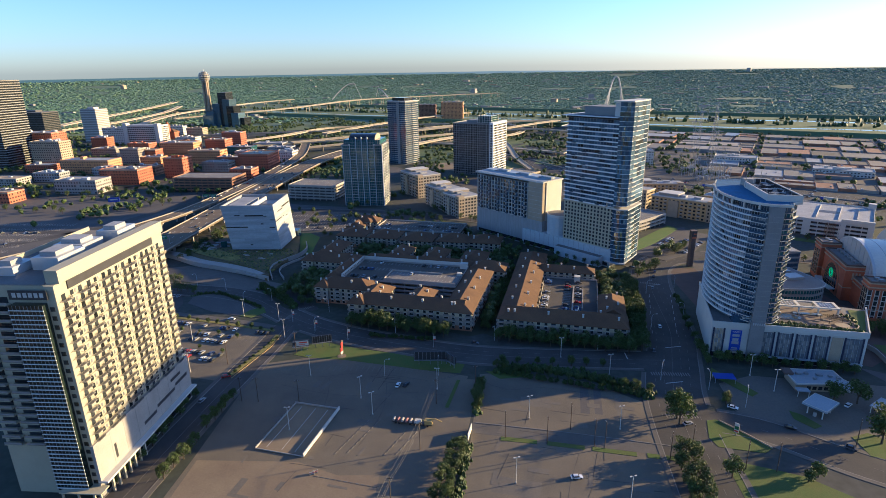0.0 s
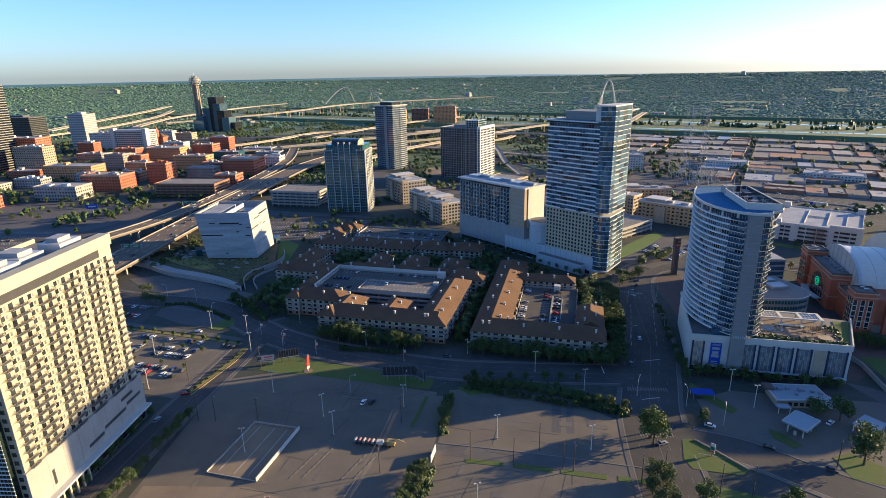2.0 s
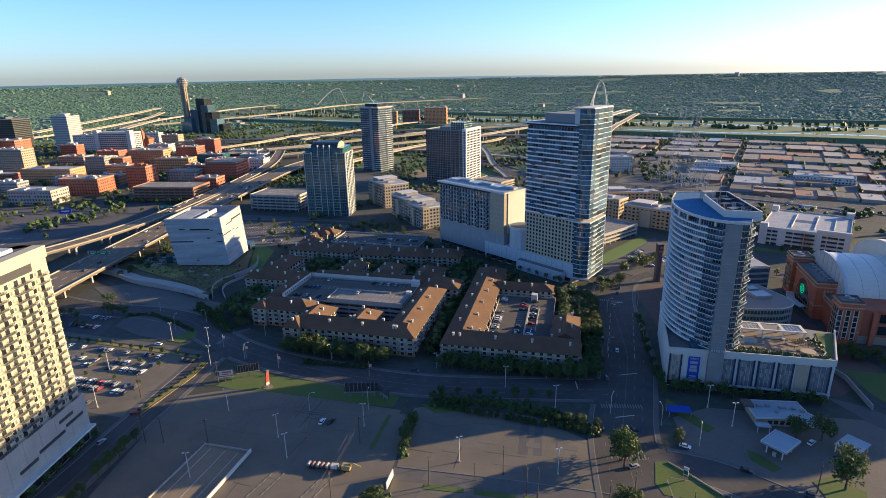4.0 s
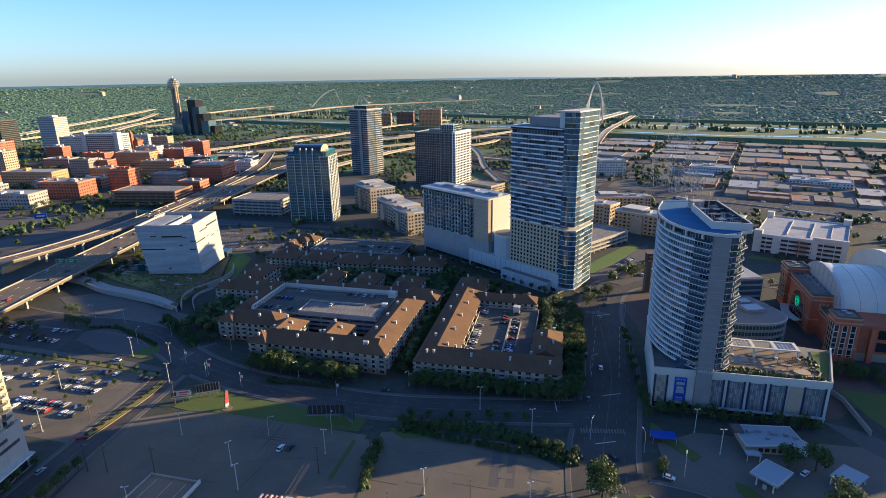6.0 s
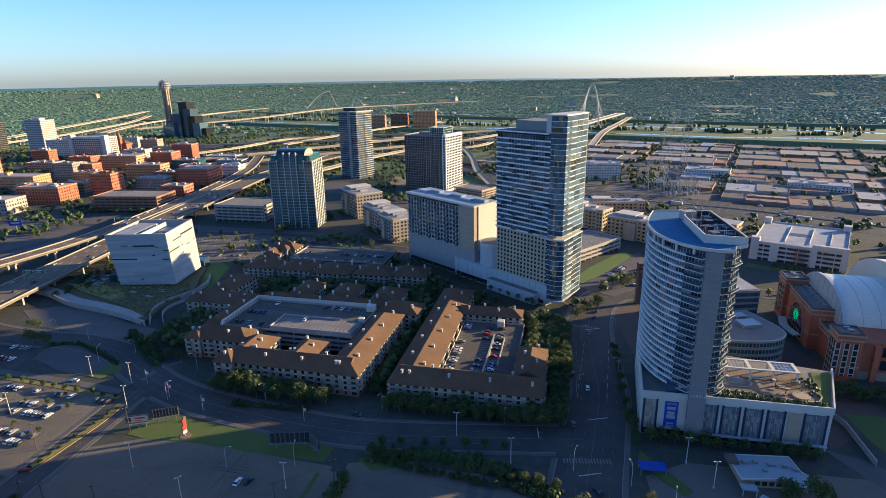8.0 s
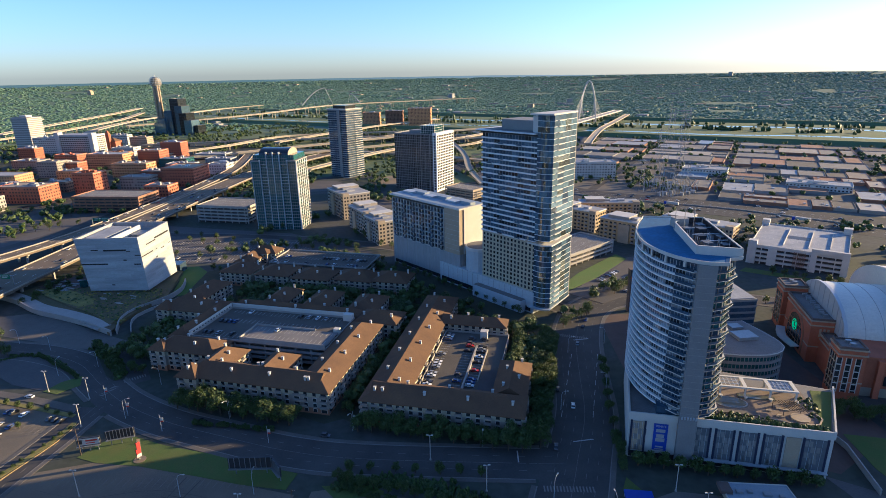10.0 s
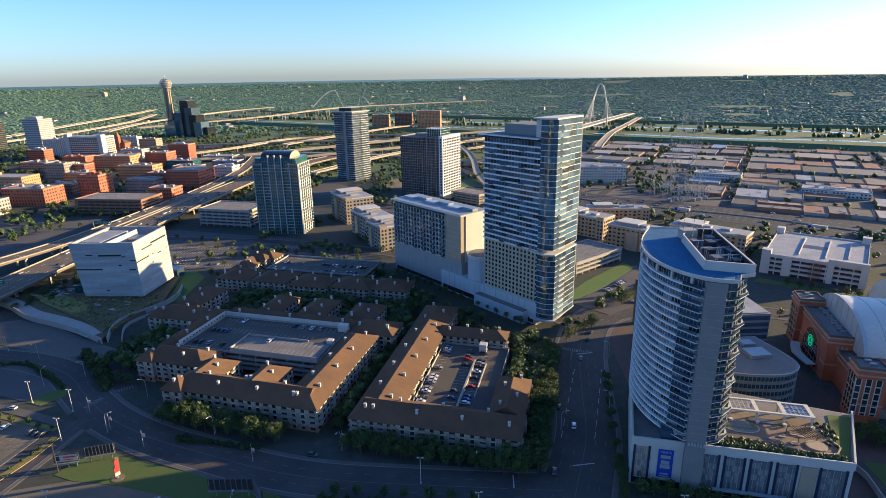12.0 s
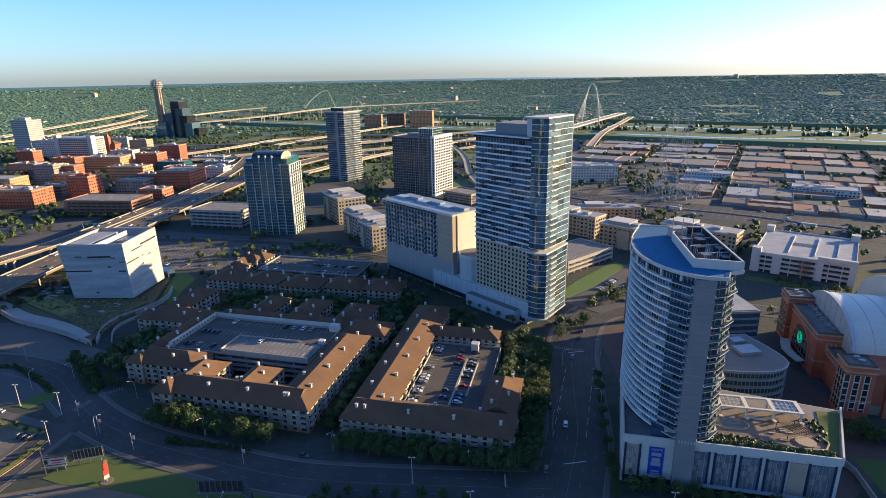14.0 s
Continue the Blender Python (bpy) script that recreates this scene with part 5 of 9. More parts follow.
def apartments():
    a = thing("garden_apartments", *APT, "brown-roofed beige garden apartments round a parking deck", "apartment building", "garden apartments")
    wing(a, 0, 70, 0.5, 16.5, chimneys=7, seed=1, hips=(True, False), faces="sw")
    wing(a, 58.5, 76.2, 0.2, 73, chimneys=8, seed=2, faces="ews")
    wing(a, 3, 18, 9, 30, chimneys=3, seed=3, R=5.2, faces="ewn", hips=(False, True))
    wing(a, 33, 48, 9, 30, chimneys=3, seed=4, R=5.2, faces="ewn", hips=(False, True))
    wing(a, -1.2, 9, -1.2, 9, H=11.7, R=5.4, chimneys=1, seed=13, faces="sw")
    wing(a, -33, 3.5, 21, 37, chimneys=4, seed=5, faces="swn")
    wing(a, -34.2, -25, 19.6, 29, H=11.8, R=4.4, chimneys=1, seed=14, faces="sw")
    wing(a, -35, -24, 36, 80, R=4.2, chimneys=5, seed=6, faces="w")
    wing(a, -24, 60, 79, 89, R=3.8, chimneys=5, seed=15, faces="n")
    wing(a, -68, -24.5, 68, 86, chimneys=4, seed=7, faces="swn")
    wing(a, -69, -60, 66.6, 76, H=11.8, R=4.4, chimneys=1, seed=16, faces="sw")
    wing(a, -66, -50, 87, 117, chimneys=4, seed=8, faces="ewn")
    wing(a, -9, 6, 88, 114, chimneys=4, seed=9, faces="new")
    wing(a, 18, 35, 88, 115, chimneys=4, seed=10, faces="new")
    wing(a, 48, 66, 88, 114, chimneys=4, seed=11, faces="new")
    wing(a, 59, 84, 74.5, 92, chimneys=3, seed=12, faces="se")
    parking_deck(a, -23, 57.6, 38, 78, 4, 2.8)
    box("upper_deck", a, 8, 57.3, 38.4, 55, 12.7, 13.2, M["roofg"])
    for b in ((8, 57.3, 38.1, 38.4, 11.3, 14.2), (8, 44, 55, 55.3, 11.3, 14.2), (7.7, 8, 38.1, 55.3, 11.3, 14.2)):
        box("parapet", a, *b, M["concrete"])
    many("deck_wall", a, [(-23.3, 58, 13, 0.4, 40, 3.2), (17, 78.4, 13, 80, 0.4, 3.0)], M["white"], kind="")
    many("wall_opening", a, [(-23.05, 41.5 + k * 2.6, 12.9, 0.12, 1.3, 0.8) for k in range(14)], M["dark"])
    box("stair_head", a, 54, 57.2, 56, 59, 11.2, 14.6, M["white"])
    box("stair_head", a, 52, 57.4, 74, 77.6, 11.2, 15.2, M["white"])
    for y in (42, 51):
        bay_lines(a, 10, 55, y, 13.2, 17)
    bay_lines(a, -18, 50, 74, 11.2, 25)
    bay_lines(a, -18, 42, 62, 11.2, 22)
    bay_lines(a, -18, 6, 44, 11.2, 9)
    b = thing("garden_apartments", *APT2, "brown-roofed beige garden apartments round an open parking court", "apartment building", "garden apartments")
    wing(b, 4, 71.5, 0, 16.5, H=10.5, chimneys=7, seed=21, hips=(False, True), faces="sne")
    wing(b, 0, 19, -0.3, 122, H=10.5, chimneys=13, seed=22, faces="ews")
    wing(b, 18, 54, 84, 95, H=10.5, chimneys=4, seed=23, faces="sne", R=3.4, hips=(False, True))
    wing(b, 57, 71, 15, 46, H=10.5, chimneys=4, seed=24, faces="ewn", hips=(False, True))
    parking_deck(b, 20.5, 56.4, 18, 83, 2, 3.0)
    many("ramp_wall", b, [(41, 44, 6.7, 0.9, 44, 1.4), (47, 48, 6.5, 0.5, 32, 1.0)], M["concrete"])
    # a flat dark plate stands for the shaded ramp opening
    box("ramp_well", b, 48, 56, 24, 44, 6.0, 6.06, M["dark"])
    box("stair_head", b, 41, 45, 77, 81, 6.0, 10.2, M["white"])
    many("bay_line", b, [(x, 24 + i * 2.7, 6.02, 5, 0.15, 0.03) for x in (24, 37, 44) for i in range(19)], M["paint"])
    c = thing("garden_apartments", *APT, "brown-roofed beige garden apartments in a row by a parking deck", "apartment building", "garden apartments")
    for k, (x0, x1, y0, y1, f) in enumerate(((-74, -49, 139, 162, "sw"), (-45, -19, 139, 162, "swe"), (-15, 13, 137, 161, "swe"), (16, 44, 140, 162, "sw"), (44, 69, 142, 163, "sne"), (-76, -62, 161, 184, "we"))):
        wing(c, x0, x1, y0, y1, H=10, chimneys=4, seed=30 + k, faces=f)
    wing(c, -75, -53, 182, 196, H=11.5, R=4.6, chimneys=2, seed=40, faces="se")
    wing(c, -70, -58, 178, 186, H=12.4, R=3.4, chimneys=0, seed=41, faces="s")
    parking_deck(c, -50, 30, 167, 200, 3, 3.0)
    for y in (171, 183, 196):
        bay_lines(c, -48, 28, y, 9.0, 28)


apartments()


# ---- towers and blocks further off ----
def block_tower(name, x, y, rz, w, d, H, label, wall, glass, floors, bays_f, bays_r, piers=True, edge=True, roof="roofg", joined=False, category="apartment building"):
    """A tower block: glazed bays between piers and floor edges on its front and two sides."""
    t = thing(name, x, y, rz, label, category)
    box("core", t, 0.3, w - 0.3, 0.3, d - 0.3, 0, H, wall)
    dz = H / floors
    for j in range(floors):
        z = j * dz
        if edge:
            box("floor_edge", t, -0.15, w + 0.15, -0.15, d + 0.15, z - 0.3, z + 0.3, wall)
        mz, hz = z + dz / 2, dz - 0.7
        many("window_band", t, [(w * (i + 0.5) / bays_f, 0.22, mz, w / bays_f - 0.6, 0.24, hz) for i in range(bays_f)], glass)
        many("window_band", t, [(w - 0.22, d * (i + 0.5) / bays_r, mz, 0.24, d / bays_r - 0.6, hz) for i in range(bays_r)]
             + [(0.22, d * (i + 0.5) / bays_r, mz, 0.24, d / bays_r - 0.6, hz) for i in range(bays_r)], glass)
    if piers:
        for i in range(bays_f + 1):
            a = w * i / bays_f
            box("pier", t, a - 0.35, a + 0.35, -0.4, 0.3, 0, H, wall)
        for i in range(bays_r + 1):
            a = d * i / bays_r
            box("pier", t, w - 0.3, w + 0.4, a - 0.35, a + 0.35, 0, H, wall)
    box("parapet", t, -0.2, w + 0.2, -0.2, 0.3, H, H + 1.4, wall)
    box("parapet", t, -0.2, w + 0.2, d - 0.3, d + 0.2, H, H + 1.4, wall)
    box("parapet", t, -0.2, 0.3, 0.3, d - 0.3, H, H + 1.4, wall)
    box("parapet", t, w - 0.3, w + 0.2, 0.3, d - 0.3, H, H + 1.4, wall)
    box("roof", t, 0.3, w - 0.3, 0.3, d - 0.3, H, H + 0.2, M[roof])
    box("roof_plant", t, w * 0.25, w * 0.7, d * 0.3, d * 0.7, H + 0.2, H + 4, wall)
    return t


def back_towers():
    # green glass tower: stepped corner bays, pale piers at wide steps, thin floor lines, a vaulted crown
    g = thing("green_glass_tower", -190, 577, -4, "green glass apartment tower with pale concrete piers", "apartment building")
    w, d0, H, floors = 46, 32, 74, 24
    box("core", g, 2.4, w - 2.4, 2.2, d0, 0, H, M["gglass"])
    box("corner_bay", g, 0.4, 9, 0.4, d0 - 1, 0, H - 6, M["gglass"])
    box("corner_bay", g, w - 9, w - 0.4, 1.2, d0 - 2, 0, H - 6, M["gglass"])
    box("middle_bay", g, 16.5, 29.5, 0.2, 4, 0, H - 1, M["gglass"])
    piers = [(0.6, 0.6), (9, 0.8), (16.5, 0.3), (23, 0.2), (29.5, 0.3), (37, 0.9), (45.4, 1.4)]
    for x, y in piers:
        box("pier", g, x - 0.36, x + 0.36, y - 0.4, y + 1.0, 0, H + (1.5 if 10 < x < 36 else -6), M["pale_clad"])
    for k in range(6):
        box("pier", g, w - 0.5, w + 0.2, 2.2 + k * 5.2, 3.4 + k * 5.2, 0, H - 6, M["white"])
    dz = H / floors
    for j in range(floors):
        z = j * dz
        many("floor_edge", g, [(x0 / 2 + x1 / 2, y - 0.06, z, x1 - x0, 0.4, 0.3) for x0, x1, y in ((0.4, 9, 0.4), (9, 16.5, 2.2), (16.5, 29.5, 0.2), (29.5, 37, 2.2), (37, 45.6, 1.2))][: 5 if j < 22 else 4]
             + ([(w - 0.3, d0 / 2, z, 0.5, d0 - 4, 0.5)] if j < 22 else []), M["concrete"])
        many("mullion", g, [(x, 2.1, z + dz / 2, 0.22, 0.22, dz - 0.5) for x in (10.8, 12.7, 14.6, 31.4, 33.2, 35)] + [(x, y, z + dz / 2, 0.22, 0.22, dz - 0.5) for x, y in ((2.7, 0.35), (4.8, 0.35), (6.9, 0.35), (18.6, 0.15), (20.8, 0.15), (25.2, 0.15), (27.4, 0.15), (39.1, 1.15), (41.2, 1.15), (43.3, 1.15))], M["grey"])
        if j < 22 and j > 1:
            many("balcony", g, [(12.7, 1.2, z + 0.1, 6.2, 1.8, 0.25), (33.2, 1.2, z + 0.1, 6.2, 1.8, 0.25)] + [(w + 0.5, 5.6 + k * 10.4, z + 0.1, 1.4, 4.0, 0.25) for k in range(3)], M["white"])
    for x0, x1 in ((-0.1, 9.4), (36.6, w + 0.1)):
        box("bay_cap", g, x0, x1, 0, d0 - 1, H - 6, H - 5.2, M["concrete"])
        box("roof", g, x0 + 0.6, x1 - 0.6, 0.6, d0 - 1.6, H - 5.2, H - 5.0, M["roofg"])
    n = 12
    v = [(x, 15 + 12.5 * math.cos(math.pi * k / n), H + 6 * math.sin(math.pi * k / n)) for k in range(n + 1) for x in (8.5, 37.5)]
    f = [(2 * k, 2 * k + 1, 2 * k + 3, 2 * k + 2) for k in range(n)] + [tuple(range(0, 2 * n + 2, 2)), tuple(range(2 * n + 1, 0, -2))]
    put("vaulted_roof", mesh_of("vaulted_roof", v, f, M["dglass"]), g)
    put("gable_end", mesh_of("gable_end", [(37.6 + e, y, z) for e in (0, 0.4) for x, y, z in v[1::2]], [tuple(range(n + 1)), tuple(range(2 * n + 1, n, -1))] + [(k + 1, k, n + 1 + k, n + 2 + k) for k in range(n)], M["tan"]), g)
    for x in (9, 16.5, 23, 29.5, 37):
        prism("pier_cap", g, [(x + 1.0 * math.cos(k * math.pi / 5), 0.6 + 1.0 * math.sin(k * math.pi / 5)) for k in range(10)], H + (1.5 if 10 < x < 36 else -6), H + (3.2 if 10 < x < 36 else -4.5), M["white"])
    d = block_tower("dark_glass_tower", -187, 880, -30, 36, 34, 97, "slim dark glass apartment tower with stacked balconies", M["grey"], M["glass"], 30, 8, 6, piers=False)
    for j in range(30):
        z = j * 97 / 30
        b = box("balcony", d, 36, 38.5, 16, 32, z - 0.2, z + 0.2, M["white"])
        b = box("balcony", d, 24, 36.5, -2, 0, z - 0.2, z + 0.2, M["white"])
    box("plain_shaft", d, 19, 24.5, -1.6, 0.4, 0, 100, M["grey"])
    for j in range(2, 29):
        many("balcony", d, [(5, -0.9, j * 97 / 30, 9, 1.9, 0.35), (14.5, -0.4, j * 97 / 30, 7, 1.0, 0.3)], M["white"])
    box("roof_slab", d, -1, 38, -2, 36, 98.4, 99.4, M["white"])
    box("crown_glass", d, 6, 30, 6, 28, 99.4, 104, M["dglass"])
    e = block_tower("grey_glass_tower", -76, 781, -26, 62, 44, 72, "grey glass office tower with a white latticed side", M["shaft"], M["dglass"], 22, 22, 10, piers=False, category="office building")
    # white latticed side towards the sun, turning a little way round the corner
    box("pale_wing", e, 58.5, 64, -1.2, 44.6, 0, 75, M["trim"])
    for j in range(20):
        many("window_band", e, [(61.2, -1.25, 4 + j * 3.5, 2.6, 0.2, 2.5)] + [(64.03, 2.0 + i * 4.4, 4 + j * 3.5, 0.2, 3.3, 2.5) for i in range(10)], M["win"])
    many("wing_band", e, [(64.1, 22, 2.4 + 14 * j, 0.5, 45, 1.0) for j in range(6)], M["trim"])
    bars = [(38 + 2.6 * k, 3 + 24 * q, 79, 0.3, 0.3, 11) for k in range(9) for q in (0, 1)] + [(48.4, 3 + 24 * q, 74.5 + 3 * k, 21, 0.3, 0.3) for k in range(4) for q in (0, 1)] + [(x, 15, 74.5 + 3 * k, 0.3, 24, 0.3) for k in range(4) for x in (38, 58.8)]
    many("lattice_crown", e, bars, M["white"], kind="")
    box("crown_glass", e, 38.6, 58.2, 4, 26, 73, 83, M["gglass"])
    many("facade_line", e, [(2.6 * k, -0.1, 36, 0.22, 0.3, 71) for k in range(1, 22)], M["grey"])
    many("facade_strip", e, [(33.5 + 6.6 * q, -0.3, 36, 0.4, 0.5, 74) for q in range(4)], M["concrete"])


back_towers()


def beige_block(x, y, rz, w, d, H, floors, nf, nr, label, wall="beige"):
    t = thing("beige_apartments", x, y, rz, label, "apartment building", "beige apartment blocks")
    box("wall", t, 0, w, 0, d, 0, H, M[wall])
    box("corner_bay", t, w - 6, w + 0.8, -0.8, 6, 0, H + 1.8, M["tan"])
    box("cornice", t, -0.4, w + 0.4, -0.4, d + 0.4, H, H + 0.9, M["white"])
    box("roof", t, 0.3, w - 0.3, 0.3, d - 0.3, H + 0.9, H + 1.0, M["roofw"])
    dz = (H - 1) / floors
    for j in range(floors):
        z = 1.9 + j * dz
        many("window_band", t, [((w - 7) * (i + 0.5) / nf, -0.02, z, 2.2, 0.16, 1.8) for i in range(nf)] + [(w - 4 + i * 3, -0.82, z, 1.6, 0.16, 1.8) for i in range(2)], M["win"])
        many("window_band", t, [(w + 0.02, 7 + (d - 7) * (i + 0.5) / nr, z, 0.16, 2.2, 1.8) for i in range(nr)] + [(w + 0.82, 1.4 + i * 3, z, 0.16, 1.6, 1.8) for i in range(2)], M["win"])
        many("balcony_strip", t, [((w - 7) * (i + 0.5) / nf, -0.65, z - 0.7, 2.8, 1.3, 1.0) for i in range(1, nf, 2)], M["concrete"])
    box("raised_roof", t, w * 0.1, w * 0.42, d * 0.15, d - 0.6, H + 0.9, H + 3.4, M["beige"])
    box("raised_cornice", t, w * 0.1 - 0.3, w * 0.42 + 0.3, d * 0.15 - 0.3, d - 0.5, H + 3.4, H + 3.8, M["white"])
    box("front_bay", t, w * 0.3, w * 0.46, -1.8, 0.2, 0, H - 2.6, M["tan"])
    for i in range(1, 3):
        box("roof_plant", t, w * (0.15 + 0.25 * i), w * (0.27 + 0.25 * i), d * 0.3, d * 0.6, H + 1, H + 2.8, M["roofw"])


beige_block(-136, 652, -56, 48, 30, 26, 7, 10, 6, "beige stone apartment block with corner bays")
beige_block(-98, 584, -56, 44, 24, 22, 6, 9, 5, "beige stone apartment block with flat white roofs")
beige_block(-75, 545.5, -56, 32, 25, 21, 6, 6, 5, "beige stone apartment block with a bowed corner")
beige_block(106, 590, -42, 47, 20, 19, 5, 10, 4, "long tan apartment block with white roof and balconies", "ochre")
beige_block(142, 542, -40, 62, 20, 19, 5, 13, 4, "long tan apartment block with white roof and balconies", "ochre")
beige_block(136, 606, -2, 58, 16, 18, 5, 12, 4, "tan apartment block round a court with white roof", "ochre")
beige_block(196, 545, -40, 62, 20, 18, 5, 13, 4, "pale apartment block with white roof decks", "ochre")


def garage(name, x, y, rz, w, d, levels, dz, label, front="white"):
    t = thing(name, x, y, rz, label, "parking garage")
    # this solid dark core stands for the shade inside the open decks
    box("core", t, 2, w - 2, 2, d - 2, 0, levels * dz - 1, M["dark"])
    for k in range(levels):
        z = k * dz
        b = box("deck_band", t, 0, w, 0, d, z + dz - 1.5, z + dz, M[front])
        many("column", t, [(min(w - 0.4, 0.4 + i * 8), 0.4, z + dz / 2 - 0.75, 0.7, 0.65, dz - 1.5) for i in range(int(w / 8) + 1)]
             + [(xx, min(d - 0.4, 0.4 + i * 8), z + dz / 2 - 0.75, 0.7, 0.7, dz - 1.5) for i in range(int(d / 8) + 1) for xx in (0.4, w - 0.4)], M[front])
    H = levels * dz
    box("roof_deck", t, 0.6, w - 0.6, 0.6, d - 0.6, H, H + 0.15, M["roofw"] if front == "white" else M["roofg"])
    for a in ((0, w, 0, 0.4), (0, w, d - 0.4, d), (0, 0.4, 0.4, d - 0.4), (w - 0.4, w, 0.4, d - 0.4)):
        box("parapet", t, *a, H, H + 1.1, M[front])
    many("bay_line", t, [(2 + i * 2.8, yy, H + 0.17, 0.15, 5, 0.03) for i in range(int((w - 4) / 2.8)) for yy in (4, d * 0.36, d * 0.64, d - 4)], M["paint"])
    return t


g1 = garage("parking_garage", -266, 607, -10, 60, 40, 5, 3.5, "plain concrete parking garage", "concrete")
g2 = garage("parking_garage", 243, 473, -33, 64, 76, 4, 3.6, "white parking garage with stair towers at its corners", "white")
for x0, x1, y0, y1, z in ((-1, 5, -1, 5, 18.5), (13, 19, -0.6, 1.5, 14.4), (41, 45, -1, 4, 15.2), (60.5, 64.8, -1, 5, 15.2), (-0.6, 5, 70, 76.4, 19.5), (58.5, 64.6, 70, 76.4, 19.5)):
    box("stair_tower", g2, x0, x1, y0, y1, 0, z, M["white"])
box("front_frame", g2, 41, 64.8, -1, 2, 15.2, 18.0, M["white"])
many("screen_rail", g2, [(34, -0.15, 1.2 + 0.6 * k, 8, 0.12, 0.12) for k in range(21)] + [(30.4 + 1.2 * k, -0.2, 7.2, 0.14, 0.14, 13) for k in range(7)], M["brick2"])
# dark plate on the roof in place of a shaded ramp opening
box("ramp_well", g2, 22, 38, 34, 44, 14.5, 14.62, M["dark"])
many("ramp_wall", g2, [(21.6, 38, 15.0, 0.5, 54, 1.1), (38.4, 38, 15.0, 0.5, 54, 1.1), (52, 40, 15.0, 0.4, 46, 1.0)], M["white"])
g4 = garage("parking_garage", -8, 726, -38, 44, 30, 4, 3.0, "tan open-decked garage beside the grey tower", "tan")
g3 = garage("parking_garage", 102, 459, 43, 58, 34, 3, 3.4, "tan concrete parking garage beside the hotel", "concrete")


# ---- office behind the podium, and the arena ----
def office():
    t = thing("office_building", 130, 268, 10, "low office building with ribbon windows and a rounded corner", "office building")
    poly = [(0, 18)] + [(p.x, p.y) for p in arc_points([(22, 10), (36, 8), (46, 12), (49, 20), (48, 32)], 10)] + [(46, 44), (4, 46)]
    floors, dz = 5, 3.7
    prism("core", t, [(24 + (x - 24) * 0.97, 28 + (y - 28) * 0.97) for x, y in poly], 0, floors * dz, M["gglass"])
    for k in range(floors + 1):
        prism("wall_band", t, poly, k * dz - 0.1, k * dz + (1.5 if k == floors else 1.25), M["grey"])
    prism("roof", t, [(24 + (x - 24) * 0.96, 28 + (y - 28) * 0.96) for x, y in poly], floors * dz + 1.5, floors * dz + 1.6, M["roofg"])
    prism("roof_edge", t, [(24 + (x - 24) * 1.012, 28 + (y - 28) * 1.012) for x, y in poly], floors * dz + 1.1, floors * dz + 1.45, M["white"])
    many("mullion", t, [(q.x, q.y, floors * dz / 2, 0.18, 0.18, floors * dz) for q in arc_points([(0.3, 18), (22, 10.2), (36, 8.2), (45.8, 12.2), (48.8, 20), (47.8, 32)], 40)], M["grey"])
    for x, y, w, d, h in ((30, 22, 10, 8, 1.6), (12, 26, 8, 10, 2.4), (34, 34, 6, 5, 1.2)):
        box("roof_plant", t, x, x + w, y, y + d, floors * dz + 1.7, floors * dz + 1.7 + h, M["steel"])
    t2 = thing("office_building", 148, 330, 6, "blue glass office block with floor bands", "office building")
    box("core", t2, 0.2, 33.8, 0.2, 40, 0, 26, M["glass"])
    for k in range(8):
        box("floor_band", t2, 0, 34, 0, 40.2, k * 3.6 - 0.2, k * 3.6 + 1.0, M["grey"])
    box("roof", t2, 1, 33, 1, 39, 26.3, 26.6, M["roofw"])


office()


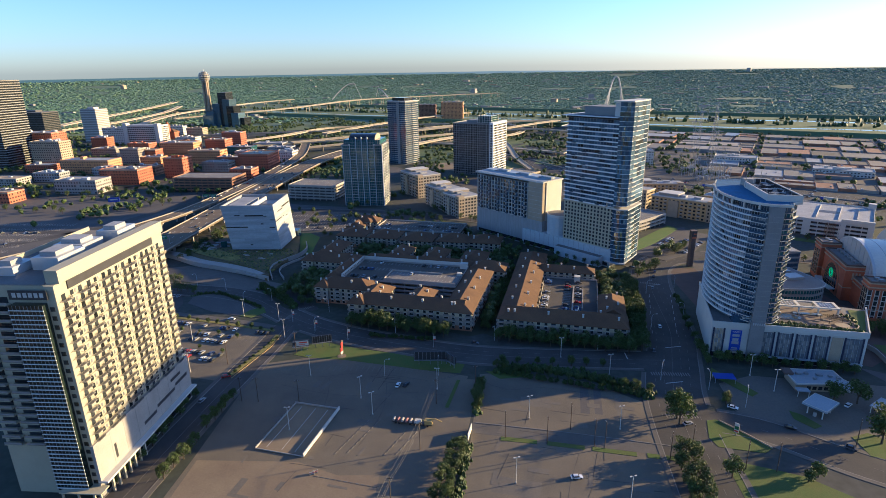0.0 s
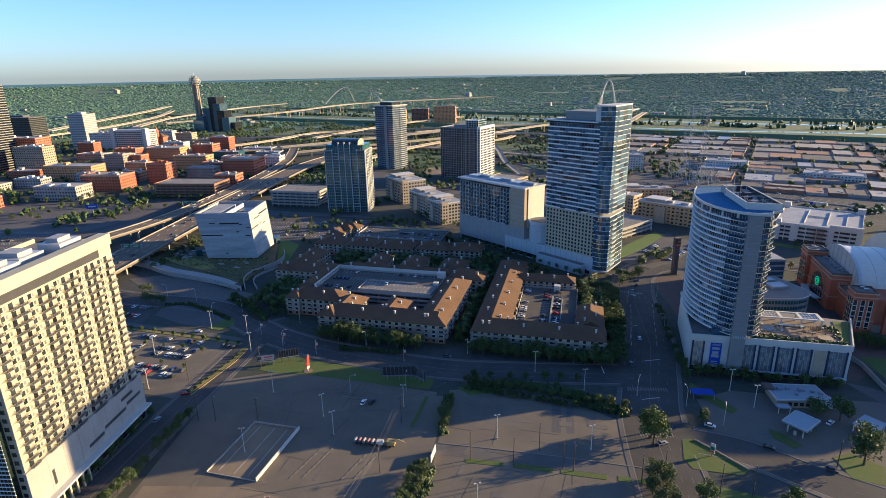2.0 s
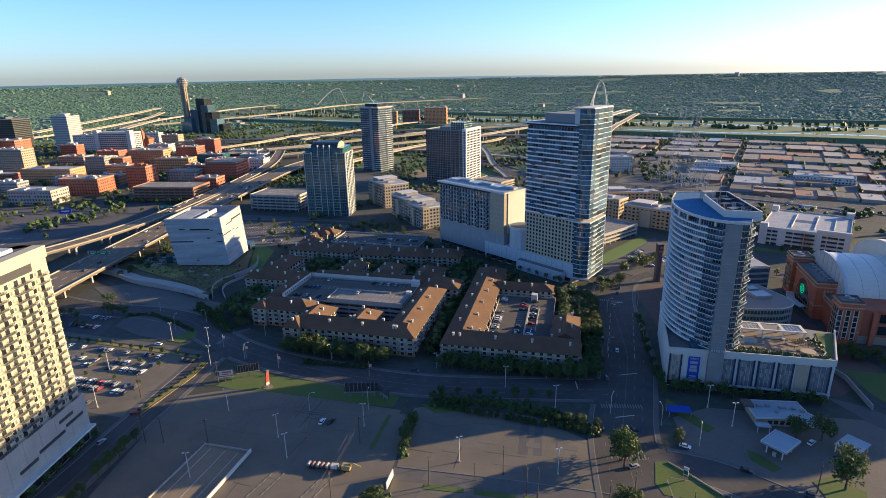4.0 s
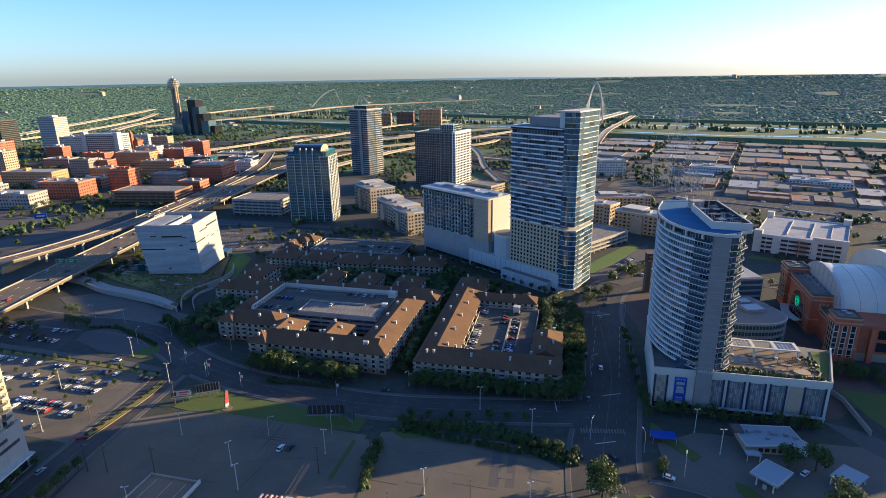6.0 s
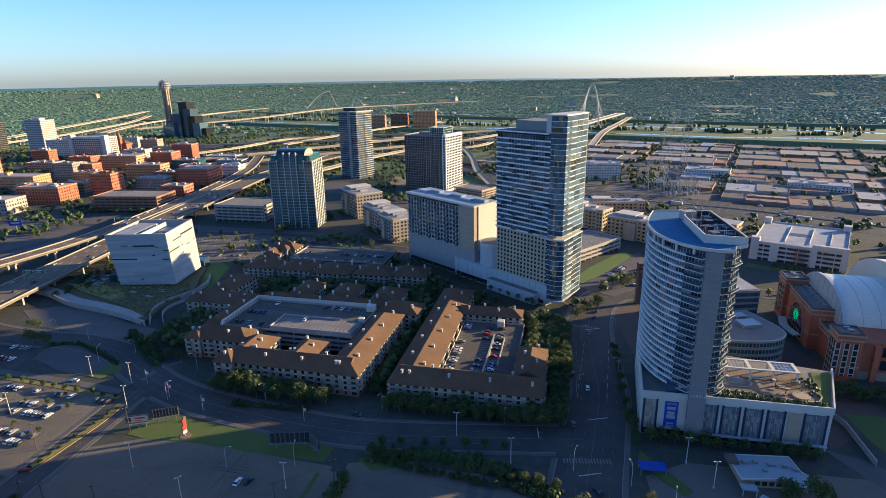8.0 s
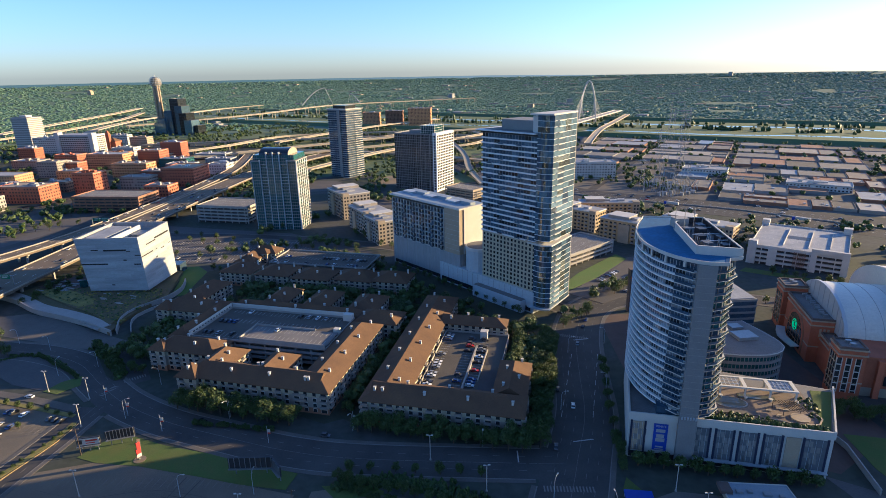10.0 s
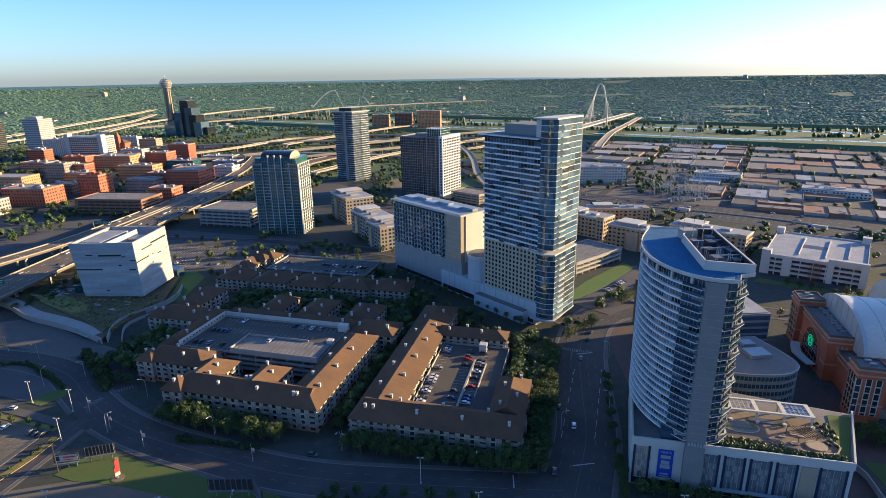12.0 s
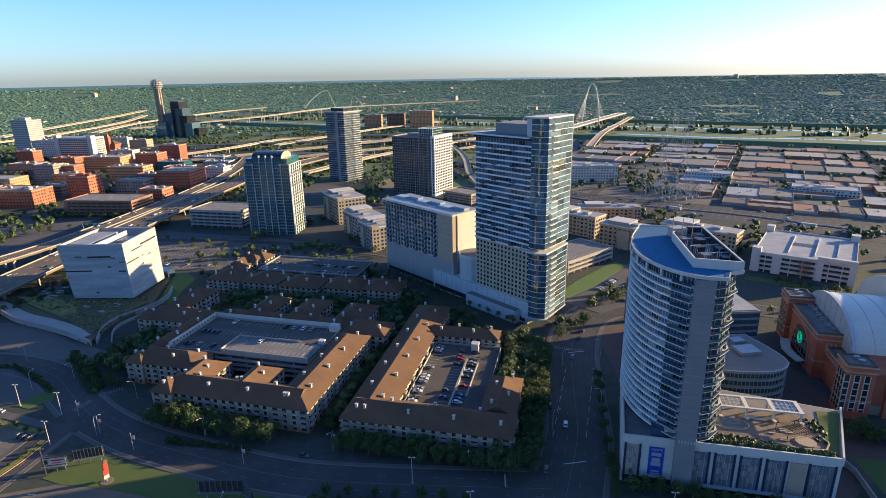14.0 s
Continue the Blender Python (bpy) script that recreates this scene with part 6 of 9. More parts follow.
def arena():
    t = thing("arena", 203.5, 332, -102, "red brick arena with a great white barrel roof", "arena")
    # local x runs along the front towards the camera, local y away behind it
    box("brick_hall", t, -34, 50, 11, 150, 0, 20, M["brick"])
    box("base_band", t, -34.1, 50.1, 10.9, 150.1, 0, 4.5, M["tan"])
    # x0, x1, y0, y1, height: the gate block, two corner pavilions and lower links
    for x0, x1, y0, y1, h in ((-18, 20, 0, 14, 23), (-33, -20, -2, 10, 26), (45, 55.5, 0, 11, 25), (20, 43, 5, 11, 16), (-20, -18, 2, 11, 20), (36, 55, 60, 76, 24)):
        box("brick_tower", t, x0, x1, y0, y1, 0, h, M["brick"])
        for z in (h - 2.6, h - 0.1):
            box("stone_cornice", t, x0 - 0.5, x1 + 0.5, y0 - 0.5, y1 + 0.5, z, z + 0.6, M["tan"])
        for a in ((x0, x1, y0, y0 + 0.6), (x0, x1, y1 - 0.6, y1), (x0, x0 + 0.6, y0 + 0.6, y1 - 0.6), (x1 - 0.6, x1, y0 + 0.6, y1 - 0.6)):
            box("parapet", t, *a, h + 0.5, h + 1.5, M["slate"])
        box("roof", t, x0 + 0.6, x1 - 0.6, y0 + 0.6, y1 - 0.6, h + 0.5, h + 0.7, M["roofg"])
        if h > 22:
            box("stone_band", t, x0 - 0.15, x1 + 0.15, y0 - 0.15, y1 + 0.15, 8.6, 9.2, M["tan"])
            many("roof_plant", t, [(x0 + 3 + 3.2 * k, (y0 + y1) / 2 + 0.8 * (k % 2), h + 1.2, 1.6, 2.4, 1.2) for k in range(int((x1 - x0 - 4) / 3.2))], M["steel"])
    # tall windows with stone bars in the pavilions
    for x0, x1, y0 in ((-33, -20, -2), (45, 55.5, 0)):
        for k in range(3):
            x = x0 + 2.8 + k * (x1 - x0 - 5.6) / 2
            box("window", t, x - 0.9, x + 0.9, y0 - 0.15, y0 + 0.05, 3, 21, M["win"])
            many("window_bar", t, [(x, y0 - 0.2, 5 + q * 3.2, 2.2, 0.15, 0.45) for q in range(5)] + [(x + e, y0 - 0.2, 12, 0.3, 0.15, 18.4) for e in (-1.1, 1.1)], M["tan"])
    for k in range(3):
        y = 0.2 + k * 3.8
        box("window", t, 55.45, 55.65, y - 0.7, y + 1.1, 4, 21, M["win"])
        many("window_bar", t, [(55.7, y + 0.2, 5 + q * 3.2, 0.2, 2.2, 0.45) for q in range(5)] + [(55.7, y + 0.2 + e, 12.5, 0.2, 0.3, 17.4) for e in (-1.1, 1.1)], M["paint"])
        box("window_slot", t, 19.95, 20.15, 4 + k * 1.8, 5 + k * 1.8, 14.5, 19, M["tan"])
    for k in range(10):
        y = 18 + k * 13
        box("buttress", t, 50, 52, y, y + 2.4, 0, 19, M["brick"])
        box("window", t, 50.0, 50.15, y + 4, y + 10, 6, 11, M["win"])
        box("window", t, 50.0, 50.15, y + 4, y + 10, 13, 18, M["win"])
    # arched glass over the gate, with a green neon roundel
    n = 24
    def gable(name, pts, y0, y1, m, label=""):
        k = len(pts)
        v = [(x, y0, z) for x, z in pts] + [(x, y1, z) for x, z in pts]
        f = [tuple(range(k)), tuple(range(2 * k - 1, k - 1, -1))] + [((i + 1) % k, i, k + i, k + (i + 1) % k) for i in range(k)]
        return put(name, mesh_of(name, v, f, m), t, label=label)
    def arch(r, z, low):
        return [(r * math.cos(math.pi * k / n), z + r * math.sin(math.pi * k / n)) for k in range(n + 1)] + [(-r, low), (r, low)]
    gable("stone_arch", arch(13.2, 8, 0), -0.25, 0.0, M["brick2"])
    gable("arched_wall", arch(12.2, 8, 0), -0.4, -0.25, M["brick"])
    gable("arched_window", arch(10.6, 8, 2), -0.55, -0.4, M["dglass"])
    many("window_bar", t, [(-8 + k * 4, -0.6, 9, 0.35, 0.15, 12) for k in range(5)] + [(0, -0.6, 5 + k * 4.5, 19, 0.15, 0.35) for k in range(3)], M["brick2"])
    ribbon("gate_canopy", [(-13, -3), (0, -6), (13, -3)], 4.5, 5.0, 0.6, M["metal"], t)
    neon = bpy.data.materials.new("green_neon")
    neon.use_nodes = True
    p = neon.node_tree.nodes["Principled BSDF"]
    p.inputs["Base Color"].default_value = (0.05, 0.5, 0.2, 1)
    p.inputs["Emission Color"].default_value, p.inputs["Emission Strength"].default_value = (0.05, 1.0, 0.35, 1), 0.14
    for r in (2.9, 1.6):
        tube("neon_ring", [(r * math.cos(a), -0.8, 12.2 + r * math.sin(a)) for a in (2 * math.pi * k / 24 for k in range(25))], 0.16, neon, t, 5)
    # barrel roofs: the ribbed front vault and the wider vault behind it
    n = 30
    def barrel(name, x0, x1, y0, y1, z, h, m):
        v, f = [], []
        for k in range(n + 1):
            a = math.pi * k / n
            x, zz = (x0 + x1) / 2 - (x1 - x0) / 2 * math.cos(a), z + h * math.sin(a)
            v += [(x, y0, zz), (x, y1, zz)]
        f = [(2 * k, 2 * k + 2, 2 * k + 3, 2 * k + 1) for k in range(n)] + [tuple(range(2 * n, -1, -2)), tuple(range(1, 2 * n + 2, 2))]
        return put(name, mesh_of(name, v, f, m, False), t)
    barrel("barrel_roof", -31, 31, 12, 64, 18, 17.2, M["vault"])
    barrel("roof_rim", -32, 32, 10.6, 12.2, 18, 17.9, M["metal"])
    for k in range(13):
        a = math.pi * (k + 1) / 14
        turned_box("rim_rib", t, -31.6 * math.cos(a), 10.5, 18 + 17.6 * math.sin(a) / 2, 0.25, 0.3, 17.4 * math.sin(a), 0, M["metal"])
    barrel("main_vault", -56, 52, 44, 150, 18, 25, M["vault"])
    for k in range(5):
        barrel("roof_seam", -31.05, 31.05, 20 + k * 8, 20.2 + k * 8, 18, 17.3, M["concrete"])
    for k in range(9):
        barrel("roof_seam", -56.05, 52.05, 56 + k * 10, 56.25 + k * 10, 18, 25.1, M["concrete"])


arena()


# ---- the brick district beyond the freeway ----
def town_block(x, y, w, d, h, wall, rz=-3, category="building", label=None, roof="roofg", cornice=True):
    """A city block of masonry with rows of windows, a cornice, a parapet and plant on its flat roof."""
    words = {"brick": "red brick warehouse building with rows of windows", "brick2": "brown brick building with dark openings", "brick3": "orange brick building with rows of windows",
             "tan": "tan stone building with a window grid", "white": "white office building with a window grid", "grey": "grey office tower with window bands",
             "beige": "beige city building with a flat roof", "concrete": "low pale concrete building", "roofw": "low building with a white roof", "gglass": "low green glass building", "dglass": "dark blue glass office block"}
    t = thing("city_building", x, y, rz, label or words[wall], category, "city buildings")
    rnd = random.Random(int(x * 7 + y))
    box("wall", t, 0, w, 0, d, 0, h, M[wall])
    floors = max(1, round(h / 3.9))
    nf, nr = max(2, round(w / 4.0)), max(2, round(d / 4.0))
    dz = h / floors
    items = []
    for j in range(floors):
        z = (j + 0.52) * dz
        ww, wh = rnd.uniform(0.38, 0.55), rnd.uniform(0.38, 0.5)
        items += [(w * (i + 0.5) / nf, -0.03, z, w / nf * ww, 0.2, dz * wh) for i in range(nf) if rnd.random() < 0.94]
        items += [(w + 0.03, d * (i + 0.5) / nr, z, 0.2, d / nr * ww, dz * wh) for i in range(nr) if rnd.random() < 0.94]
    many("window_band", t, items, M["win"])
    if cornice:
        box("cornice", t, -0.4, w + 0.4, -0.4, d + 0.4, h - 0.2, h + 0.5, M["tan"] if wall.startswith("brick") else M[wall])
    many("parapet", t, [((a + b) / 2, (c + e) / 2, h + 0.95, b - a, e - c, 0.9) for a, b, c, e in ((0, w, 0, 0.4), (0, w, d - 0.4, d), (0, 0.4, 0.4, d - 0.4), (w - 0.4, w, 0.4, d - 0.4))], M[wall], kind="")
    box("roof", t, 0.4, w - 0.4, 0.4, d - 0.4, h + 0.5, h + 0.7, M[roof] if roof != "roofg" else M[rnd.choice(("roofw", "tan", "beige", "concrete"))])
    plant = []
    for _ in range(rnd.randint(3, 6)):
        px, py, pw = rnd.uniform(0.1, 0.75) * w, rnd.uniform(0.1, 0.7) * d, rnd.uniform(3, 8)
        x1, y1, z1 = min(px + pw, w - 1), min(py + pw * 0.7, d - 1), h + rnd.uniform(2, 4.5)
        plant.append(((px + x1) / 2, (py + y1) / 2, (h + 0.7 + z1) / 2, x1 - px, y1 - py, z1 - h - 0.7))
    many("roof_plant", t, plant, M[rnd.choice(("roofw", "metal", wall))])
    return t


BLOCKS = [
    (-841, 891, 68, 34, 52, "brick"), (-784, 848, 54, 26, 42, "tan"), (-850, 1131, 50, 30, 36, "white"), (-834, 1068, 35, 22, 23, "brick"),
    (-691, 788, 82, 32, 20, "brick3"), (-568, 702, 58, 34, 20, "brick"), (-655, 885, 34, 24, 24, "beige"), (-638, 902, 38, 22, 20, "brick"),
    (-594, 843, 36, 20, 16, "brick3"), (-499, 747, 30, 26, 29, "brick"), (-532, 880, 58, 26, 21, "brick3"), (-630, 967, 66, 30, 24, "brick3"),
    (-560, 1001, 40, 30, 25, "brick"), (-571, 1097, 41, 26, 28, "brick"), (-412, 806, 48, 44, 25, "brick"), (-386, 890, 32, 26, 17, "white"),
    (-462, 787, 42, 24, 16, "beige"), (-388, 719, 32, 24, 17, "brick"), (-588, 640, 59, 30, 17, "concrete"), (-685, 724, 42, 20, 12, "roofw"),
    (-640, 585, 37, 24, 13, "brick"), (-741, 1277, 41, 24, 20, "tan"), (-510, 976, 50, 26, 14, "gglass"), (-808, 1318, 38, 20, 21, "white"),
    (-229, 1720, 50, 30, 41, "brick2"), (-160, 1700, 66, 34, 48, "brick3"), (-300, 1740, 50, 26, 36, "brick3"), (-496, 1076, 60, 30, 8, "roofw"), (-740, 690, 60, 26, 10, "concrete"),
    (-470, 850, 40, 22, 14, "brick"), (-720, 1010, 44, 26, 18, "brick"), (-470, 925, 44, 24, 13, "roofw"), (-760, 960, 50, 28, 15, "beige"),
    (-655, 1040, 46, 26, 17, "brick2"), (-440, 1000, 46, 26, 10, "roofw"), (-690, 1130, 46, 24, 15, "white"), (-640, 1190, 40, 24, 14, "beige"),
    (-980, 1010, 60, 30, 16, "beige"), (-560, 770, 34, 22, 13, "brick2"), (-620, 760, 30, 20, 12, "roofw"), (-760, 800, 44, 24, 11, "brick"),
]
for b in BLOCKS:
    town_block(*b)
# an unseen tall block east of the store, added to shade the forecourt
town_block(300, 240, 40, 52, 47, "beige", 0, label="unseen tall beige block added to shade the forecourt")
gb = garage("parking_garage", -435, 652, -3, 82, 40, 5, 3.6, "brown brick parking garage with open decks", "brick2")


def striped_tower(name, x, y, rz, w, d, h, wall, glass, floors, label, category="office building"):
    t = thing(name, x, y, rz, label, category)
    box("core", t, 0.5, w - 0.5, 0.5, d - 0.5, 0, h, glass)
    for j in range(floors + 1):
        z = j * h / floors
        box("floor_band", t, 0, w, 0, d, z - 0.6, z + 0.6, wall)
    box("roof", t, 1, w - 1, 1, d - 1, h + 0.9, h + 1.2, M["roofg"])
    box("roof_plant", t, w * 0.3, w * 0.7, d * 0.3, d * 0.7, h + 1.2, h + 5, wall)
    return t


striped_tower("office_tower", -938, 1194, -12, 44, 34, 72, M["white"], M["grey"], 19, "slim white office tower with fine floor lines")
striped_tower("office_tower", -905, 835, -3, 92, 60, 140, M["grey"], M["dglass"], 36, "dark glass skyscraper with bright floor bands")
striped_tower("office_tower", -1150, 1235, -8, 100, 46, 64, M["dark"], M["dglass"], 16, "wide dark blue glass office block")
cw = thing("court_building", -800, 1130, -6, "broad white building with columns of deep windows", "office building")
box("wall", cw, 0, 82, 0, 34, 0, 42, M["white"])
for j in range(9):
    many("window_band", cw, [(6 + i * 4.4, -0.02, 5 + j * 4.1, 3.2, 0.2, 2.4) for i in range(17)] + [(82.02, 4 + i * 4.4, 5 + j * 4.1, 0.2, 3.2, 2.4) for i in range(7)], M["win"])
box("stair_tower", cw, -1, 8, -2, 10, 0, 47, M["white"])
box("stair_tower", cw, 74, 83, -2, 10, 0, 46, M["white"])
box("roof", cw, 1, 81, 1, 33, 42, 42.4, M["roofw"])

# old courthouse with its clock tower
oc = thing("courthouse", -765, 1240, 0, "old red stone courthouse with a pointed clock tower", "courthouse")
box("wall", oc, -14, 14, 0, 24, 0, 16, M["brick"])
hip_roof("roof", oc, -14, 14, 0, 24, 16, 8, M["shingle"])
box("clock_tower", oc, -4, 4, -4, 4, 0, 30, M["brick"])
prism("spire", oc, [(-4.4, -4.4), (4.4, -4.4), (4.4, 4.4), (-4.4, 4.4)], 30, 40, M["brick"], top=0.12)


def ball_tower():
    """The lattice-ball observation tower: three round shafts round a core, a ring of decks and an open ball."""
    t = thing("observation_tower", -815, 1556, 0, "tall observation tower with a latticed ball on slim shafts", "tower")
    H = 132
    def col(name, x, y, r, z0, z1, m, n=12):
        return prism(name, t, [(x + r * math.cos(2 * math.pi * k / n), y + r * math.sin(2 * math.pi * k / n)) for k in range(n)], z0, z1, m)
    col("core", 0, 0, 4.2, 0, H, M["tan"])
    for k in range(4):
        a = math.pi / 4 + k * math.pi / 2
        col("shaft", 7 * math.cos(a), 7 * math.sin(a), 2.4, 0, H - 4, M["tan"])
    for k in range(8):
        col("tie_ring", 0, 0, 9.5, 14 + k * 15, 14.8 + k * 15, M["tan"])
    for z, r in ((H - 6, 11), (H - 2, 13), (H + 3, 13.4), (H + 8, 11), (H + 12, 6)):
        col("deck", 0, 0, r, z, z + 2.4, M["tan"], 24)
        col("deck_glass", 0, 0, r * 0.93, z + 2.4, z + 4.4, M["win"], 24)
    col("mast", 0, 0, 0.5, H + 16, H + 24, M["steel"], 8)
    r, c = 15.0, H + 3
    for k in range(12):
        a = math.pi * k / 12
        pts = [(r * math.cos(a) * math.sin(b), r * math.sin(a) * math.sin(b), c + r * math.cos(b)) for b in (2 * math.pi * q / 28 for q in range(29))]
        tube("lattice_hoop", pts, 0.3, M["metal"], t, 4)
    for b in (0.5, 0.9, 1.25, 1.57, 1.9, 2.25, 2.6):
        pts = [(r * math.sin(b) * math.cos(a), r * math.sin(b) * math.sin(a), c + r * math.cos(b)) for a in (2 * math.pi * q / 28 for q in range(29))]
        tube("lattice_hoop", pts, 0.28, M["metal"], t, 4)


ball_tower()

mh = thing("mirror_hotel", -812, 1530, -10, "stepped hotel of blue-green mirror glass", "hotel")
for x, y, w, h in ((0, 0, 22, 42), (16, 10, 22, 62), (34, 14, 26, 92), (52, 6, 22, 74), (66, 2, 22, 56), (80, 0, 22, 38), (-16, 6, 20, 30), (94, 8, 20, 24)):
    box("glass_tower", mh, x, x + w, y, y + 34, 0, h, M["dglass"] if x % 4 else M["hmirror"])
    many("floor_line", mh, [(x + w / 2, y - 0.05, 4 + k * 4, w, 0.14, 0.3) for k in range(int(h / 4) - 1)], M["dark"])
    box("roof", mh, x + 0.5, x + w - 0.5, y + 0.5, y + 33.5, h, h + 0.5, M["dark"])


# ---- bridges ----
def arch_bridge():
    t = thing("arch_bridge", 352, 1690, 0, "white cable-stayed bridge under one tall slender arch", "bridge")
    w, H = 24, 116
    pts = [(w * (1 - k / 20), 0, H * (1 - (1 - k / 20) ** 2) ** 0.72) for k in range(41)]
    tube("arch", pts, 2.2, M["white"], t, 8)
    d = Vector((0.45, 0.893))
    deck = [tuple(d * s) + (13,) for s in (-420, -250, -120, 0, 120, 240, 380)]
    ribbon("deck", deck, 26, 0, 2.0, M["concrete"], t, step=40)
    for k in (-1, 1):
        ribbon("parapet", deck, 0.6, 1.2, 1.2, M["white"], t, offset=k * 12.7, step=40)
    for s in range(-380, 381, 48):
        q = d * s
        if abs(s) > 20:
            for k in (-5, 5):
                turned_box("pier", t, q.x + k * 0.9, q.y - k * 0.45, 5.5, 2.2, 2.2, 11, -27, M["concrete"])
    for k in range(1, 15):
        s = k * 11
        for sg in (-1, 1):
            u = sg * (0.95 - 0.055 * k)
            top = (w * u, 0, H * (1 - u * u) ** 0.72)
            q = d * (s if sg > 0 else -s)
            tube("cable", [top, (q.x, q.y, 13.5)], 0.22, M["white"], t, 3)


arch_bridge()
db = thing("twin_arch_bridge", -600, 2420, 0, "pair of slender white leaning bridge arches far off", "bridge")
for foot, tip, h, y in ((-82, 8, 66, 0), (156, 104, 40, 40)):
    arc = [(foot + (tip - foot) * k / 14, y + 3 * k, 26 + h * math.sin(math.pi / 2 * k / 14)) for k in range(15)]
    tube("arch", arc, [2.4 - 0.06 * k for k in range(15)], M["white"], db, 6)
    end = tip + (tip - foot) * 0.28
    tube("arch_leg", [arc[-1], (end, y + 60, 26)], 0.9, M["white"], db, 5)
    for k in range(2, 14, 2):
        tube("cable", [arc[k], (arc[k][0] + (tip - foot) * 0.1, arc[k][1], 26)], 0.3, M["white"], db, 3)
freeway([(255, 1180, 7), (330, 1420, 9), (418, 1635, 10), (520, 1900, 8)], 15, "older concrete road bridge over the river", every=45)


# ---- low industrial district beyond the freeway ----
def in_band(a, o):
    p = RV * a + RN * o
    return p.x, p.y


FOOT = []
roofs = [M["roofp"], M["roofw"], M["concrete"], M["roofg"], M["brick2"], M["roofp"], M["worn"], M["beige"], M["pale_roof"], M["roofg"], M["roofg"], M["worn"]]
walls = [M["beige"], M["brick2"], M["grey"], M["concrete"]]
kinds = ["wide flat-roofed warehouse with beige walls", "low brick workshop with a wide flat roof", "grey flat-roofed workshop with plain walls", "long flat-roofed warehouse with pale walls"]
SHELL = ((0, 1, 5, 4), (1, 2, 6, 5), (2, 3, 7, 6), (3, 0, 4, 7), (4, 5, 9, 8), (5, 6, 10, 9), (6, 7, 11, 10), (7, 4, 8, 11), (8, 9, 13, 12), (9, 10, 14, 13), (10, 11, 15, 14), (11, 8, 12, 15), (12, 13, 14, 15))
rnd = random.Random(11)


def shed_shell(long, deep, h):
    """Walls with a parapet round a sunken flat roof, in one shell; the roof is its last face."""
    e, out = 0.4, []
    for x0, x1, y0, y1, z in ((0, long, 0, deep, 0), (0, long, 0, deep, h + 0.45), (e, long - e, e, deep - e, h + 0.45), (e, long - e, e, deep - e, h)):
        out += [(x0, y0, z), (x1, y0, z), (x1, y1, z), (x0, y1, z)]
    return out


def warehouse(a, o, long, deep, h, wall, top, near):
    x, y = in_band(a, o)
    FOOT.append((x, y, long, deep))
    me = mesh_of("warehouse", shed_shell(long, deep, h), SHELL[:-1] if near else SHELL, walls[wall])
    if not near:
        me.materials.append(top)
        me.polygons[-1].material_index = 1
    w = tagged(put("warehouse", me, None, x, y, 0, -26.57), kinds[wall], "warehouse", "warehouses")
    if not near:
        return
    box("roof", w, 0.4, long - 0.4, 0.4, deep - 0.4, h - 0.3, h, top)
    for _ in range(rnd.randint(1, 3)):
        u, v = rnd.uniform(2, long - 4), rnd.uniform(2, deep - 4)
        box("roof_plant", w, u, u + rnd.choice((1.5, 2.5)), v, v + rnd.choice((1.5, 2.0)), h, h + 1.2, M["metal"])


for o0, o1 in ((752, 800), (803, 873), (888, 948), (954, 1012), (1028, 1100), (1106, 1172), (1188, 1262), (1268, 1330)):
    a = -300
    while a < 1100:
        street = min((q for q in (-180, -40, 150, 330, 560, 800, 2000) if q > a))
        long = rnd.uniform(16, 46) if o0 < 960 else rnd.uniform(24, 66)
        if a + long > street - 7:
            long = street - 7 - a
        if long < 14:
            a = street + 7
            continue
        halves = 2 if rnd.random() < 0.2 else 1
        for half in range(halves):
            deep = (o1 - o0) / halves * rnd.uniform(0.58, 0.96)
            pylons = -168 < a + long / 2 < -84 and o0 < 1000
            if rnd.random() < 0.9 and not pylons and not (a < -170 and o0 < 880):
                warehouse(a, o0 + (o1 - o0) / halves * half + rnd.random() * ((o1 - o0) / halves - deep), long, deep, rnd.uniform(2.4, 3.9), rnd.randrange(4), rnd.choice(roofs), o0 < 950 and a < 620)
        a += long + rnd.choice((0.6, 0.6, 1, 2, 7))


for x, y, w, d, h, rz, lab in ((165, 838, 62, 26, 22, -2, "long white slab building beside the freeway"), (330, 870, 60, 30, 8, -27, "flat white-roofed store"), (420, 760, 70, 30, 7, -30, "flat white-roofed store")):
    t = town_block(x, y, w, d, h, "white", rz, label=lab + " on low ground", roof="roofw", cornice=False)

# scattered roofs of the far suburbs
rnd = random.Random(5)
items = {"concrete": [], "tan": []}
for _ in range(240):
    r, az = rnd.uniform(1750, 4200), radians(rnd.uniform(-44, 44))
    x, y = r * math.sin(az), r * math.cos(az)
    oo = x * RN.x + y * RN.y
    if 1340 < oo < 1880:
        continue
    w, d, h = rnd.uniform(14, 50), rnd.uniform(8, 22), rnd.uniform(1.0, 2.6)
    if rnd.random() < 0.012:
        w, d, h = 24, 20, rnd.uniform(12, 20)
    items[rnd.choice(("concrete", "concrete", "concrete", "tan", "tan"))].append((x, y, rise(x, y) + h / 2 + 2, w, d, h + 4, rnd.uniform(-40, 0)))
for k, lab in (("concrete", "scattered far pale-roofed buildings"), ("tan", "scattered far tan buildings")):
    tagged(many("far_buildings", None, items[k], M[k], lab), category="buildings")


